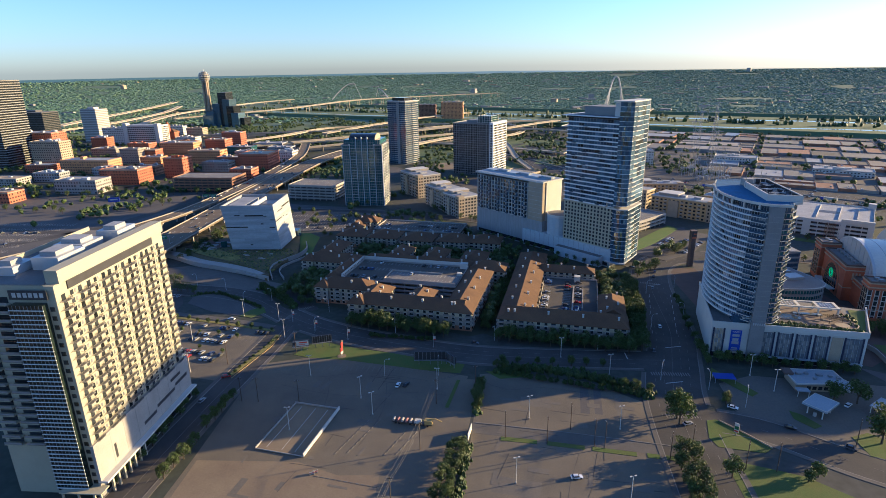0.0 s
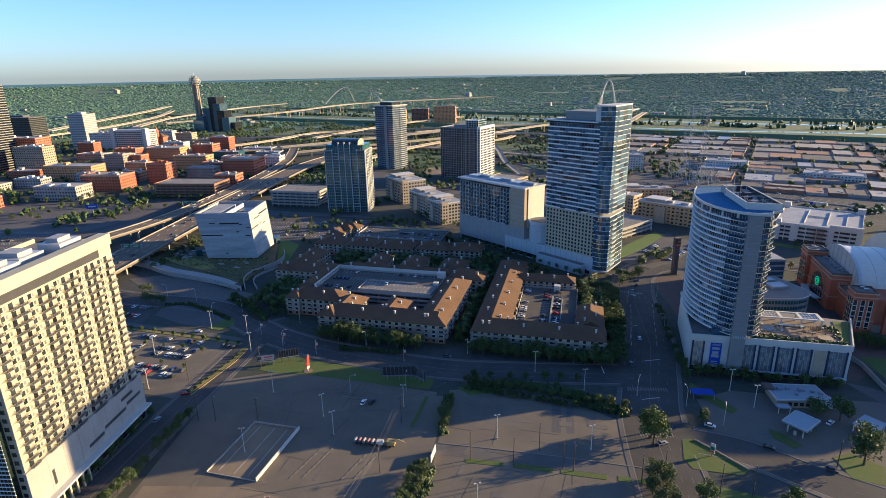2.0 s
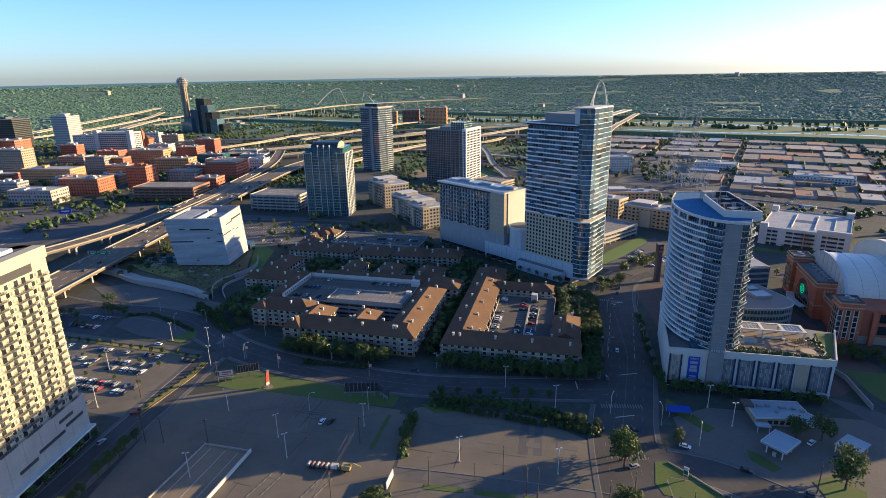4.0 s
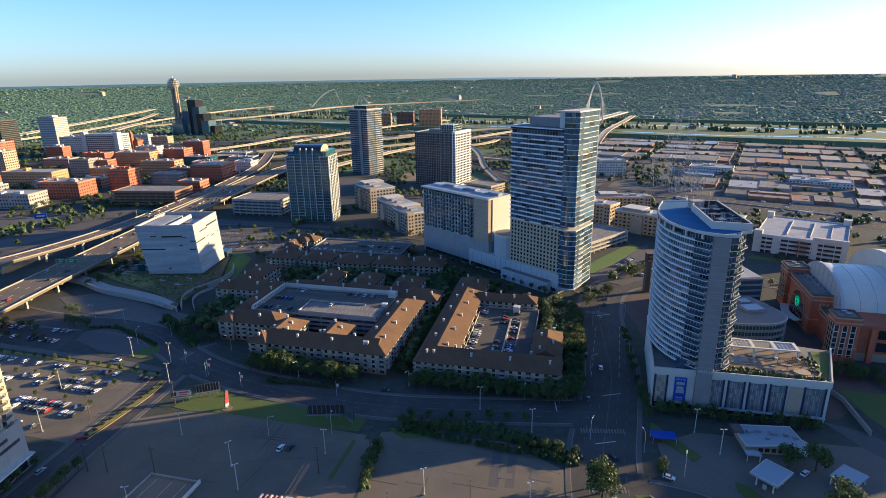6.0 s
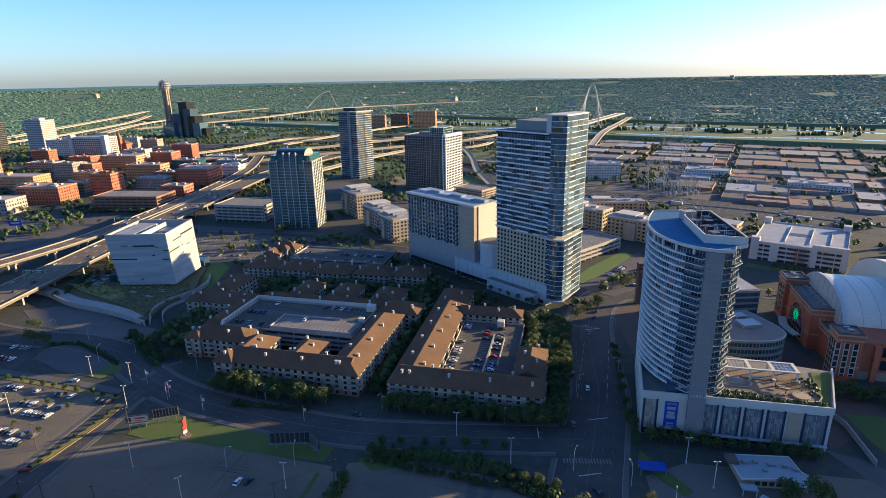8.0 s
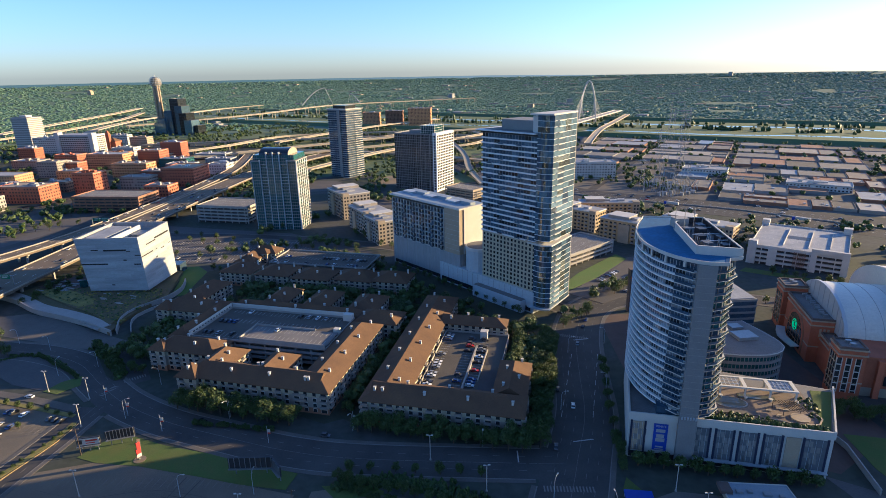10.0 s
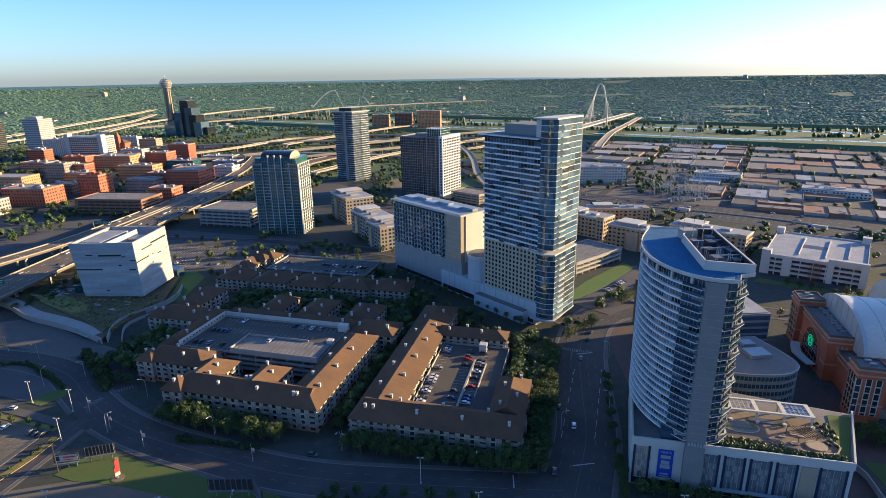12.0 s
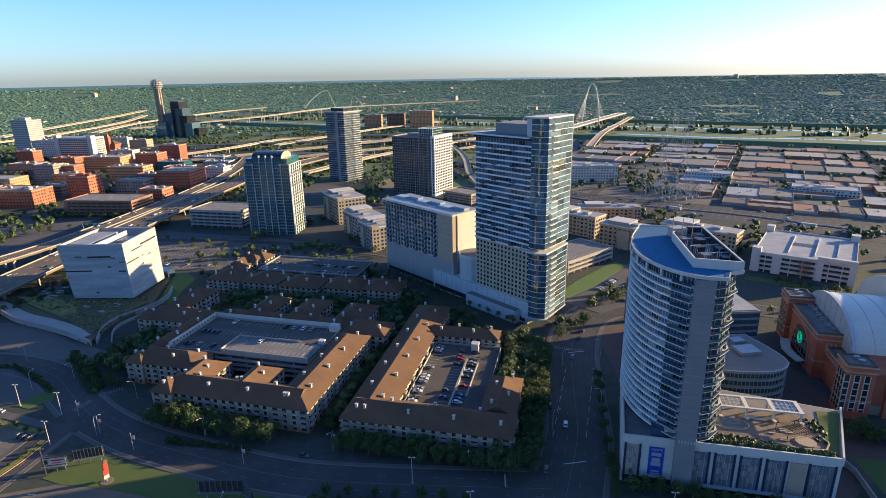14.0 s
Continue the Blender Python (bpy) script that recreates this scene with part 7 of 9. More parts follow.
# ---- far woods ----
def woods(name, spots, material, label, category="woods"):
    """Clumps of foliage joined in one mesh: uneven small crowns."""
    vs, fs = [], []
    rnd = random.Random(len(spots))
    for x, y, z, r, h in spots:
        o = len(vs)
        turn = rnd.random() * 6
        for k in range(4):
            a, q = math.pi * k / 2 + turn + rnd.uniform(-0.3, 0.3), r * rnd.uniform(0.75, 1.2)
            vs.append((x + q * math.cos(a), y + q * math.sin(a), z + h * rnd.uniform(0.3, 0.62)))
        for k in range(4):
            a = math.pi * k / 2 + turn
            vs.append((x + 0.8 * r * math.cos(a), y + 0.8 * r * math.sin(a), z - 0.3))
        vs.append((x + rnd.uniform(-0.3, 0.3) * r, y + rnd.uniform(-0.3, 0.3) * r, z + h * rnd.uniform(0.85, 1.15)))
        for k in range(4):
            n = (k + 1) % 4
            fs += [(o + k, o + n, o + 8), (o + 4 + k, o + 4 + n, o + n, o + k)]
    return tagged(put(name, mesh_of(name, vs, fs, material), label=label, kind="stuff"), category=category)


rnd = random.Random(8)
spots = []
while len(spots) < 54000:
    r = math.sqrt(rnd.uniform(1500 ** 2, 4290 ** 2))
    az = radians(rnd.uniform(-46, 46))
    x, y = r * math.sin(az), r * math.cos(az)
    oo = x * RN.x + y * RN.y
    if (oo < 1870 and ((oo > 1330 and x * RV.x + y * RV.y > -2150) or r < 1750 or rnd.random() < 0.35)) or noise.noise(Vector((x / 260, y / 260, 0))) < -0.48:
        continue
    k = 0.8 + r / 6000
    spots.append((x, y, rise(x, y), rnd.uniform(4.0, 7.8) * k, rnd.uniform(2.6, 4.8)))
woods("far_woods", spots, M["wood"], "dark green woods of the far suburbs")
spots = []
for _ in range(900):   # trees along the river
    a, oo = rnd.uniform(-2200, 1400), rnd.choice((1585, 1600, 1612, 1745)) + rnd.gauss(0, 9)
    x, y = in_band(a, oo)
    if noise.noise(Vector((a / 90, oo / 50, 3))) > -0.15:
        spots.append((x, y, 0.2, rnd.uniform(3, 7), rnd.uniform(6, 13)))
woods("river_trees", spots, M["hedge"], "dark trees along the river banks", "trees")


def small_crowns(name, spots, label, leaves=16, big=1.0):
    """Trees of the middle distance: lumpy crowns of overlapping clumps with loose sprays round them, joined in one mesh."""
    rnd = random.Random(77)
    vs, fs = [], []
    for x, y, r, h in spots:
        for _ in range(3):
            c = Vector((x + rnd.uniform(-0.45, 0.45) * r, y + rnd.uniform(-0.45, 0.45) * r, h * rnd.uniform(0.45, 0.66)))
            q, o, turn = r * rnd.uniform(0.5, 0.8), len(vs), rnd.random() * 6
            for lev, wide in ((-0.35, 0.8), (0.45, 0.85)):
                for k in range(5):
                    a, w = 2 * math.pi * k / 5 + turn + lev, q * wide * rnd.uniform(0.75, 1.2)
                    vs.append((c.x + w * math.cos(a), c.y + w * math.sin(a), c.z + q * (lev + rnd.uniform(-0.2, 0.2))))
            vs += [(c.x, c.y, c.z - q), (c.x + rnd.uniform(-0.3, 0.3) * q, c.y, c.z + q * rnd.uniform(0.85, 1.15))]
            for k in range(5):
                n = (k + 1) % 5
                fs += [(o + k, o + n, o + 5 + n, o + 5 + k), (o + 5 + k, o + 5 + n, o + 11), (o + n, o + k, o + 10)]
        for _ in range(leaves):
            d = Vector((rnd.gauss(0, 1), rnd.gauss(0, 1), rnd.gauss(0, 0.9))).normalized()
            p = Vector((x, y, h * 0.56)) + Vector((d.x * r, d.y * r, d.z * h * 0.4)) * rnd.uniform(0.75, 1.05)
            s = rnd.uniform(0.3, 0.7) * big
            a = (d + Vector((rnd.gauss(0, .4), rnd.gauss(0, .4), rnd.gauss(0, .4)))).normalized()
            u = a.orthogonal().normalized()
            w = a.cross(u)
            o = len(vs)
            vs += [tuple(p + u * s), tuple(p + w * s * 0.8), tuple(p - u * s), tuple(p - w * s * 0.8)]
            fs.append((o, o + 1, o + 2, o + 3))
    tagged(put(name, mesh_of(name, vs, fs, M["leaf"]), label=label, kind="stuff"), category="trees")


def blocked(x, y):
    """Whether a spot lies in a building of the town."""
    for bx, by, w, d, *_ in BLOCKS:
        if -3 < x - bx < w + 5 and -5 < y - by < d + 3:
            return True
    for bx, by, w, d in FOOT:
        u, v = x - bx, y - by
        c, q = math.cos(radians(26.57)), math.sin(radians(26.57))
        if -3 < u * c - v * q < w + 3 and -3 < u * q + v * c < d + 3:
            return True
    return (-300 < x < -200 and 560 < y < 660) or (-200 < x < -140 and 570 < y < 930) or (-90 < x < 0 and 750 < y < 830) or (-150 < x < 150 and 540 < y < 700)


spots = []
for _ in range(60000):
    r, az = math.sqrt(rnd.uniform(560 ** 2, 1900 ** 2)), radians(rnd.uniform(-46, 46))
    x, y = r * math.sin(az), r * math.cos(az)
    oo = x * RN.x + y * RN.y
    if oo > 1350 or noise.noise(Vector((x / 60, y / 60, 9))) < -0.02 or (-420 < x < 130 and y < 640) or (-330 < x < -60 and y < 700) or -40 < (oo - 735) < 50 or (oo > 790 and x > 150 and rnd.random() < 0.55):
        continue
    if blocked(x, y):
        continue
    spots.append((x, y, rnd.uniform(2.2, 4.6), rnd.uniform(4.5, 9)))
    if len(spots) > 4300:
        break
for _ in range(1500):   # thicker growth between the towers and the ramps
    x, y = rnd.uniform(-300, 110), rnd.uniform(690, 1200)
    if noise.noise(Vector((x / 45, y / 45, 4))) > -0.05 and not blocked(x, y) and not (abs(x - 25) < 22) and abs(x * 0.82 + y * 0.57 - 552) > 52:
        spots.append((x, y, rnd.uniform(2.2, 4.4), rnd.uniform(4.5, 9)))
n_yard = 0
while n_yard < 620:   # trees between the sheds and yards
    a, oo = rnd.uniform(-250, 900), rnd.uniform(800, 1340)
    x, y = in_band(a, oo)
    if not blocked(x, y) and noise.noise(Vector((x / 70, y / 70, 21))) > 0.02:
        spots.append((x, y, rnd.uniform(2.4, 4.6), rnd.uniform(5, 9.5)))
        n_yard += 1
small_crowns("town_trees", spots, "scattered green trees of the town")


# ---- the rim of the land: a glowing sheet with painted haze ----
def far_rim():
    n, r = 120, 4330
    vs = []
    for k in range(n + 1):
        a = radians(-75 + 150 * k / n)
        x, y = r * math.sin(a), r * math.cos(a)
        vs += [(x, y, rise(x, y) - 6), (x, y, 118 - 0.0135 * max(0, x - 200) + 1.6 * noise.noise(Vector((k / 3, 0, 0))))]
    m = bpy.data.materials.new("painted_haze")
    m.use_nodes = True
    nd, ln = m.node_tree.nodes, m.node_tree.links
    g, sep, mr, mix, haze, em = nd.new("ShaderNodeNewGeometry"), nd.new("ShaderNodeSeparateXYZ"), nd.new("ShaderNodeMapRange"), nd.new("ShaderNodeMix"), nd.new("ShaderNodeMix"), nd.new("ShaderNodeEmission")
    ln.new(g.outputs["Position"], sep.inputs[0])
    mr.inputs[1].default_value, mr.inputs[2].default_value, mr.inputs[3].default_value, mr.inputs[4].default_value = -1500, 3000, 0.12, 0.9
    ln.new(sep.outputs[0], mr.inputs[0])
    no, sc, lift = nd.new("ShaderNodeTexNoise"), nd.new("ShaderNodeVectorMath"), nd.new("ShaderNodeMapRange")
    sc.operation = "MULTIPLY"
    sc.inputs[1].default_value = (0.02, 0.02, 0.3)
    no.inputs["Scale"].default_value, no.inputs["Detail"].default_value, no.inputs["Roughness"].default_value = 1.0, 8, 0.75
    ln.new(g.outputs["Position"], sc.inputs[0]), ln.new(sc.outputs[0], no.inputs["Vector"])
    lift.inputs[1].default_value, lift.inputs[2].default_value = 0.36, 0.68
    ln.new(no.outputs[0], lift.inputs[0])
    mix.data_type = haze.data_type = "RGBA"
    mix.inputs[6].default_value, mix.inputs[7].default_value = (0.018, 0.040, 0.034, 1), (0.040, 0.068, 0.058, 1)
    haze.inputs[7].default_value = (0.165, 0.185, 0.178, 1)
    up, haze_amount = nd.new("ShaderNodeMapRange"), nd.new("ShaderNodeMath")   # the painted haze grows towards the top of the rim
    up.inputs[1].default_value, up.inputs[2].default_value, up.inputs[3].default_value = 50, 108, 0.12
    haze_amount.operation = "MULTIPLY"
    ln.new(sep.outputs[2], up.inputs[0]), ln.new(mr.outputs[0], haze_amount.inputs[0]), ln.new(up.outputs[0], haze_amount.inputs[1])
    ln.new(lift.outputs[0], mix.inputs[0]), ln.new(mix.outputs[2], haze.inputs[6]), ln.new(haze_amount.outputs[0], haze.inputs[0])
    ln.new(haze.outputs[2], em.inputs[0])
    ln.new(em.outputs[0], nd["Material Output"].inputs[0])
    ob = put("backdrop", mesh_of("backdrop", vs, [(2 * k, 2 * k + 2, 2 * k + 3, 2 * k + 1) for k in range(n)], m), label="glowing backdrop of a wooded rim with painted haze", kind="structure")
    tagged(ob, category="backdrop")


far_rim()


# ---- power pylons ----
def pylon(x, y, h):
    t = thing("power_pylon", x, y, -20, "grey steel lattice power pylon", "pylon", "power pylons")
    legs = [(-3, -3), (3, -3), (3, 3), (-3, 3)]
    for a, b in legs:
        tube("leg", [(a, b, 0), (a * 0.25, b * 0.25, h)], 0.22, M["steel"], t, 4)
    items = []
    for k in range(8):
        z0, z1 = h * k / 8, h * (k + 1) / 8
        s0, s1 = 3 * (1 - 0.75 * k / 8), 3 * (1 - 0.75 * (k + 1) / 8)
        for i in range(4):
            (a, b), (c, d) = legs[i], legs[(i + 1) % 4]
            p, q = Vector((a / 3 * s0, b / 3 * s0, z0)), Vector((c / 3 * s1, d / 3 * s1, z1))
            wv = Vector((0.1, 0.1, 0))
            o = len(items)
            items += [tuple(p - wv), tuple(p + wv), tuple(q + wv), tuple(q - wv)]
    put("lattice", mesh_of("lattice", items, [(k, k + 1, k + 2, k + 3) for k in range(0, len(items), 4)], M["steel"]), t)
    for k in (0.72, 0.84, 0.96):
        box("cross_arm", t, -7, 7, -0.3, 0.3, h * k, h * k + 0.5, M["steel"])


for x, y, h in ((268, 722, 38), (238, 748, 40), (292, 742, 40), (272, 782, 62), (300, 790, 58), (292, 860, 66), (322, 866, 66), (346, 985, 80), (372, 990, 80), (420, 1180, 74), (448, 1176, 74), (520, 1500, 70), (548, 1490, 70)):
    pylon(x, y, h)
for p, q in (((272, 782, 58), (292, 860, 62)), ((300, 790, 54), (322, 866, 62)), ((292, 860, 62), (346, 985, 76)), ((322, 866, 62), (372, 990, 76)), ((346, 985, 76), (420, 1180, 70)), ((372, 990, 76), (448, 1176, 70)), ((238, 748, 36), (272, 782, 58)), ((292, 742, 36), (300, 790, 54))):
    pl = thing("power_line", 0, 0, 0, "grey power lines sagging between pylons", "power line", "pylon power lines")
    for dx in (-5, 0, 5):
        a, b = Vector(p), Vector(q)
        tube("wire", [tuple(a.lerp(b, k / 8) + Vector((dx, 0, -24 * (k / 8) * (1 - k / 8)))) for k in range(9)], 0.09, M["steel"], pl, 3)
patch("substation_yard", [(224, 728), (262, 694), (318, 716), (334, 800), (312, 880), (276, 884), (246, 800)], 0.05, M["worn"], "pale gravel yard of an electric substation", "yard")
sub_st = thing("substation", 0, 0, 0, "grey steel frames of an electric substation", "substation")
sr = random.Random(14)
items = []
for _ in range(70):
    f = sr.random()
    x, y, h = 246 + 56 * f + sr.uniform(-8, 14), 712 + 150 * sr.random() * (0.4 + 0.6 * f), sr.uniform(5, 13)
    items += [(x, y, h / 2, 0.35, 0.35, h), (x + 3, y - 1.5, h / 2, 0.35, 0.35, h), (x + 1.5, y - 0.75, h, 3.6, 0.35, 0.35, -27)]
many("steel_frame", sub_st, items, M["metal"])
many("transformer", sub_st, [(252 + 9 * k, 722 + 6 * (k % 3), 1.8, 4, 3, 3.4, -27) for k in range(6)], M["steel"])


# ---- signs over the freeway ----
for x, y in ((-308, 398), (-340, 560)):
    g = thing("freeway_sign", x, y, 0, "green freeway sign on a steel gantry", "road sign", "freeway signs")
    g.location.z = 9.0
    box("post", g, -9.2, -8.8, -0.2, 0.2, 0, 7.5, M["steel"])
    box("post", g, 8.8, 9.2, -0.2, 0.2, 0, 7.5, M["steel"])
    box("beam", g, -9, 9, -0.2, 0.2, 6.6, 7.2, M["steel"])
    for k in (-4.5, 4):
        f = box("panel", g, k - 3.2, k + 3.2, -0.4, -0.2, 4.6, 8.0, M["green"])
        box("writing_bar", f, -2.4, 2.4, -0.14, -0.1, 0.3, 0.9, M["paint"])
        box("writing_bar", f, -2.4, 1.2, -0.14, -0.1, -0.9, -0.4, M["paint"])
bb = thing("blue_billboard", -452, 556, 15, "blue billboard on a single steel post", "billboard")
box("panel", bb, -6, 6, -0.3, 0.3, 9, 14, M["blue"])
box("poster_bar", bb, -4, 4, -0.36, -0.3, 11, 12.4, M["paint"])
tube("post", [(0, 0, 0), (0, 0, 9)], 0.5, M["steel"], bb, 8)


# ---- trees ----
def tree_kind(name, h, r, label, seed, n=1050, leafy=None, tall=1.0):
    """A tapered trunk with limbs and a crown of many small leaf sprays in uneven clumps with gaps."""
    rnd = random.Random(seed)
    vs, fs = [], []
    def limb(p, q, r0, r1):
        p, q = Vector(p), Vector(q)
        a = (q - p).orthogonal().normalized()
        b = (q - p).normalized().cross(a)
        o = len(vs)
        for c, rr in ((p, r0), (q, r1)):
            vs.extend(tuple(c + a * rr * math.cos(k * math.pi / 3) + b * rr * math.sin(k * math.pi / 3)) for k in range(6))
        fs.extend((o + k, o + (k + 1) % 6, o + 6 + (k + 1) % 6, o + 6 + k) for k in range(6))
    limb((0, 0, -0.2), (0.1, 0.05, h * 0.4), 0.28, 0.18)
    lumps = []
    for k in range(8):
        a, e = k * 2.4 + rnd.random(), rnd.uniform(0.45, 0.85)
        q = (r * 0.55 * math.cos(a), r * 0.55 * math.sin(a), h * e)
        limb((0.1, 0.05, h * rnd.uniform(0.28, 0.4)), q, 0.12, 0.04)
        lumps.append((Vector(q), r * rnd.uniform(0.36, 0.62)))
    lumps.append((Vector((0, 0, h * 0.8)), r * 0.6))
    t = tagged(put(name, mesh_of("trunk", vs, fs, M["bark"])), label, "tree", "street trees")
    vs, fs = [], []
    for _ in range(n):
        c, q = lumps[rnd.randrange(len(lumps))]
        d = Vector((rnd.gauss(0, 1), rnd.gauss(0, 1), rnd.gauss(0, 1) * tall)).normalized()
        p = c + d * q * rnd.uniform(0.55, 1.08)
        if p.z < h * 0.2:
            continue
        s = rnd.uniform(0.17, 0.38)
        a = (d + Vector((rnd.gauss(0, .5), rnd.gauss(0, .5), rnd.gauss(0, .5)))).normalized()
        u = a.orthogonal().normalized()
        w = a.cross(u)
        o = len(vs)
        vs += [tuple(p + u * s), tuple(p + w * s * 0.8 + a * 0.12), tuple(p - u * s), tuple(p - w * s * 0.8 + a * 0.1)]
        fs.append((o, o + 1, o + 2, o + 3))
    put("crown", mesh_of("crown", vs, fs, leafy or M["leaf"]), t)
    return t


KINDS = [tree_kind("tree", 8.5, 3.6, "leafy green street tree with a rounded crown", 1),
         tree_kind("tree", 7.5, 3.2, "leafy green street tree with an uneven crown", 2),
         tree_kind("tree", 5.0, 2.0, "small young green street tree", 3, 520),
         tree_kind("bush", 2.6, 1.7, "dense dark green bush", 4, 520, M["hedge"])]
used, far_trees = [False] * 4, []
trnd = random.Random(21)


def plant(x, y, kind=None, scale=1.0, z=0.0):
    k = trnd.randrange(2) if kind is None else kind
    s = scale * trnd.uniform(0.82, 1.2)
    m = Matrix.LocRotScale((x, y, z), Euler((0, 0, trnd.uniform(0, 6.28))), (s, s, s * trnd.uniform(0.9, 1.1)))
    if y > 345 or x < -236:   # those far off are joined below
        far_trees.append((k, m))
        return
    if not used[k]:
        used[k] = True
        KINDS[k].matrix_basis = m
        KINDS[k].scale = (1, 1, 1)
    else:
        copy_thing(KINDS[k], m)


def local(frame3, x, y):
    c, s = math.cos(radians(frame3[2])), math.sin(radians(frame3[2]))
    return frame3[0] + c * x - s * y, frame3[1] + s * x + c * y


def row(p, q, step, kind=None, scale=1.0, jig=0.8, frame3=None):
    p, q = Vector(p), Vector(q)
    n = max(1, round((q - p).length / step))
    for i in range(n + 1):
        v = p.lerp(q, i / n)
        x, y = v.x + trnd.uniform(-jig, jig), v.y + trnd.uniform(-jig, jig)
        if frame3:
            x, y = local(frame3, x, y)
        plant(x, y, kind, scale)


for y in (-4.5, -9.5):
    row((4, y), (62, y - 1), 5.6, None, 1.15, frame3=APT)
row((-97, 250), (-62, 246), 2.6, 3, 0.8, 0.6)
row((82, 6), (83, 72), 5, 1, 0.95, frame3=APT)
row((86, 30), (90, 74), 7, None, 0.9, frame3=APT)
row((-7, 4), (-8, 118), 7, None, 0.8, frame3=APT2)
for y in (-4.5, -8.5):
    row((2, y), (72, y), 6, None, 1.0, frame3=APT2)
for x in (75.5, 80):
    row((x, -4), (x, 92), 5.6, None, 1.05, frame3=APT2)
row((62, 52), (62, 100), 5.5, frame3=APT2)
row((22, 100), (74, 100), 6, None, 0.9, frame3=APT2)
row((20, 126), (-4, 130), 7, frame3=APT2)
for y in (28, 38, 48, 58):
    row((-64, y + 4), (-40, y), 6, None, 0.85, 1.6, frame3=APT)
row((-44, 16), (-36, 14), 5, None, 0.8, frame3=APT)
for x in (11, 41):
    row((x, 94), (x, 114), 5, None, 0.9, frame3=APT)
for y in (119, 127, 134):
    row((-46, y), (76, y + 2), 7.5, None, 0.9, 1.5, frame3=APT)
row((72, 96), (74, 136), 6, frame3=APT)
row((-30, 92), (-30, 114), 6, frame3=APT)
row((-190, 321), (-157, 291), 3.4, 3, 1.5, 1.2)
row((-186, 320), (-160, 296), 5.5, 1, 0.6, 1.0)
row((-26, 216), (46, 197), 5.2, None, 0.62)
row((-22, 211), (44, 193), 3.4, 3, 0.9)
row((-22, 222), (30, 220), 9, 2, 0.9)
row((-35.5, 178), (-34, 198), 4.5, None, 0.72)
for x in (-2.2, 1.8):
    row((-42 + x, 152), (-50 + x, 108), 4.6, None, 0.7)
row((51.5, 171), (53, 180), 5, 0, 1.6, 0.6)
for x in (-2, 2.5):
    row((47.5 + x, 152), (43 + x, 112), 5, None, 0.85)
row((-154, 128), (-152, 150), 5.5, None, 0.75)
row((-153, 160), (-151, 182), 5.5, None, 0.75)
row((-170.5, 124), (-170.5, 184), 8, 2, 1.0)
for x, y, k, s in ((79, 190, 0, 0.75), (128, 193, 0, 1.3), (137, 191, 1, 1.3), (133, 168, 0, 1.9), (129, 162, 1, 1.5), (61, 139, 0, 0.9), (88, 138, 2, 1.0), (93, 141, 2, 1.1),
                   (78, 188, 0, 0.6), (-262, 333, 0, 0.9), (-256, 331, 0, 0.8)):
    plant(x, y, k, s)
row((-232, 310), (-218, 312), 3.0, 3, 0.7, 0.4)
row((-216, 311), (-179, 289), 3.0, 3, 0.7, 0.4)
row((-250, 316), (-236, 310), 5, 0, 0.9, 1.5)
row((-296, 314), (-262, 306), 8, 1, 0.8, 2.5)
row((-300, 300), (-250, 292), 9, 1, 0.7, 2.5)
row((94, 306), (85, 243), 10, 1, 0.8)
row((85, 240), (83, 224), 5, 1, 0.7)
row((90, 228), (152, 217), 5.4, 2, 1.15)
row((-270, 280), (-158, 255), 7.5, 2, 0.62, 0.8)
row((-152.5, 246), (-162, 203), 4.5, 3, 0.5, 0.6)
row((-262, 262), (-176, 246), 13, 2, 0.55)
row((-256, 244), (-176, 228), 16, 2, 0.5)
row((-280, 380), (-284, 470), 6, None, 0.8, 3)
row((-272, 400), (-276, 460), 7, 3, 1.5, 3)
row((100, 372), (80, 352), 5, None, 0.9)
row((124, 404), (138, 424), 5, None, 0.8)
row((178, 372), (186, 380), 5, None, 0.8)
row((184, 268), (232, 252), 5.5, None, 0.9, 1.5)
row((186, 262), (222, 250), 6, None, 0.8, 1.5)
row((-110, 540), (-70, 500), 9, None, 0.8, 4)
row((-90, 560), (-40, 505), 9, None, 0.8, 4)
row((-250, 500), (-160, 470), 22, 2, 1.2, 3)
row((-260, 555), (-130, 520), 24, 2, 1.0, 4)
row((-240, 530), (-110, 505), 17, None, 0.8, 5)
row((-180, 455), (-150, 440), 8, 2, 1.0, 2)
row((250, 445), (310, 402), 7, 2, 1.1, 2)
row((150, 393), (215, 388), 9, 2, 1.0, 2)
row((232, 392), (300, 350), 8, 2, 0.9, 2)
for x in (-5, 70, 140):
    plant(-38 + x * 0.707 - 6, 476 - x * 0.707 - 6, 1, 0.8)
row((-34, 462), (52, 376), 8, 1, 0.65, 1)
row((-600, 620), (-400, 640), 14, None, 1.0, 5)
row((-560, 640), (-380, 665), 13, None, 1.0, 4)
row((-620, 560), (-500, 540), 16, None, 0.9, 6)
row((-430, 560), (-380, 600), 12, None, 0.9, 6)


def join_far_trees():
    """The trees far off, crowns and trunks in one mesh each."""
    thin = random.Random(6)
    for slot, name, m in ((0, "far_trees", M["leaf"]), (1, "far_trunks", M["bark"])):
        vs, fs = [], []
        for k, pl in far_trees:
            me = KINDS[k].children[0].data if slot == 0 else KINDS[k].data
            o = len(vs)
            vs += [tuple(pl @ v.co) for v in me.vertices]
            keep = 0.55 if slot == 0 else 1.0
            fs += [tuple(o + i for i in p.vertices) for p in me.polygons if thin.random() < keep]
        tagged(put(name, mesh_of(name, vs, fs, m), label="leafy green trees far off among the streets", kind="stuff"), category="trees")


join_far_trees()


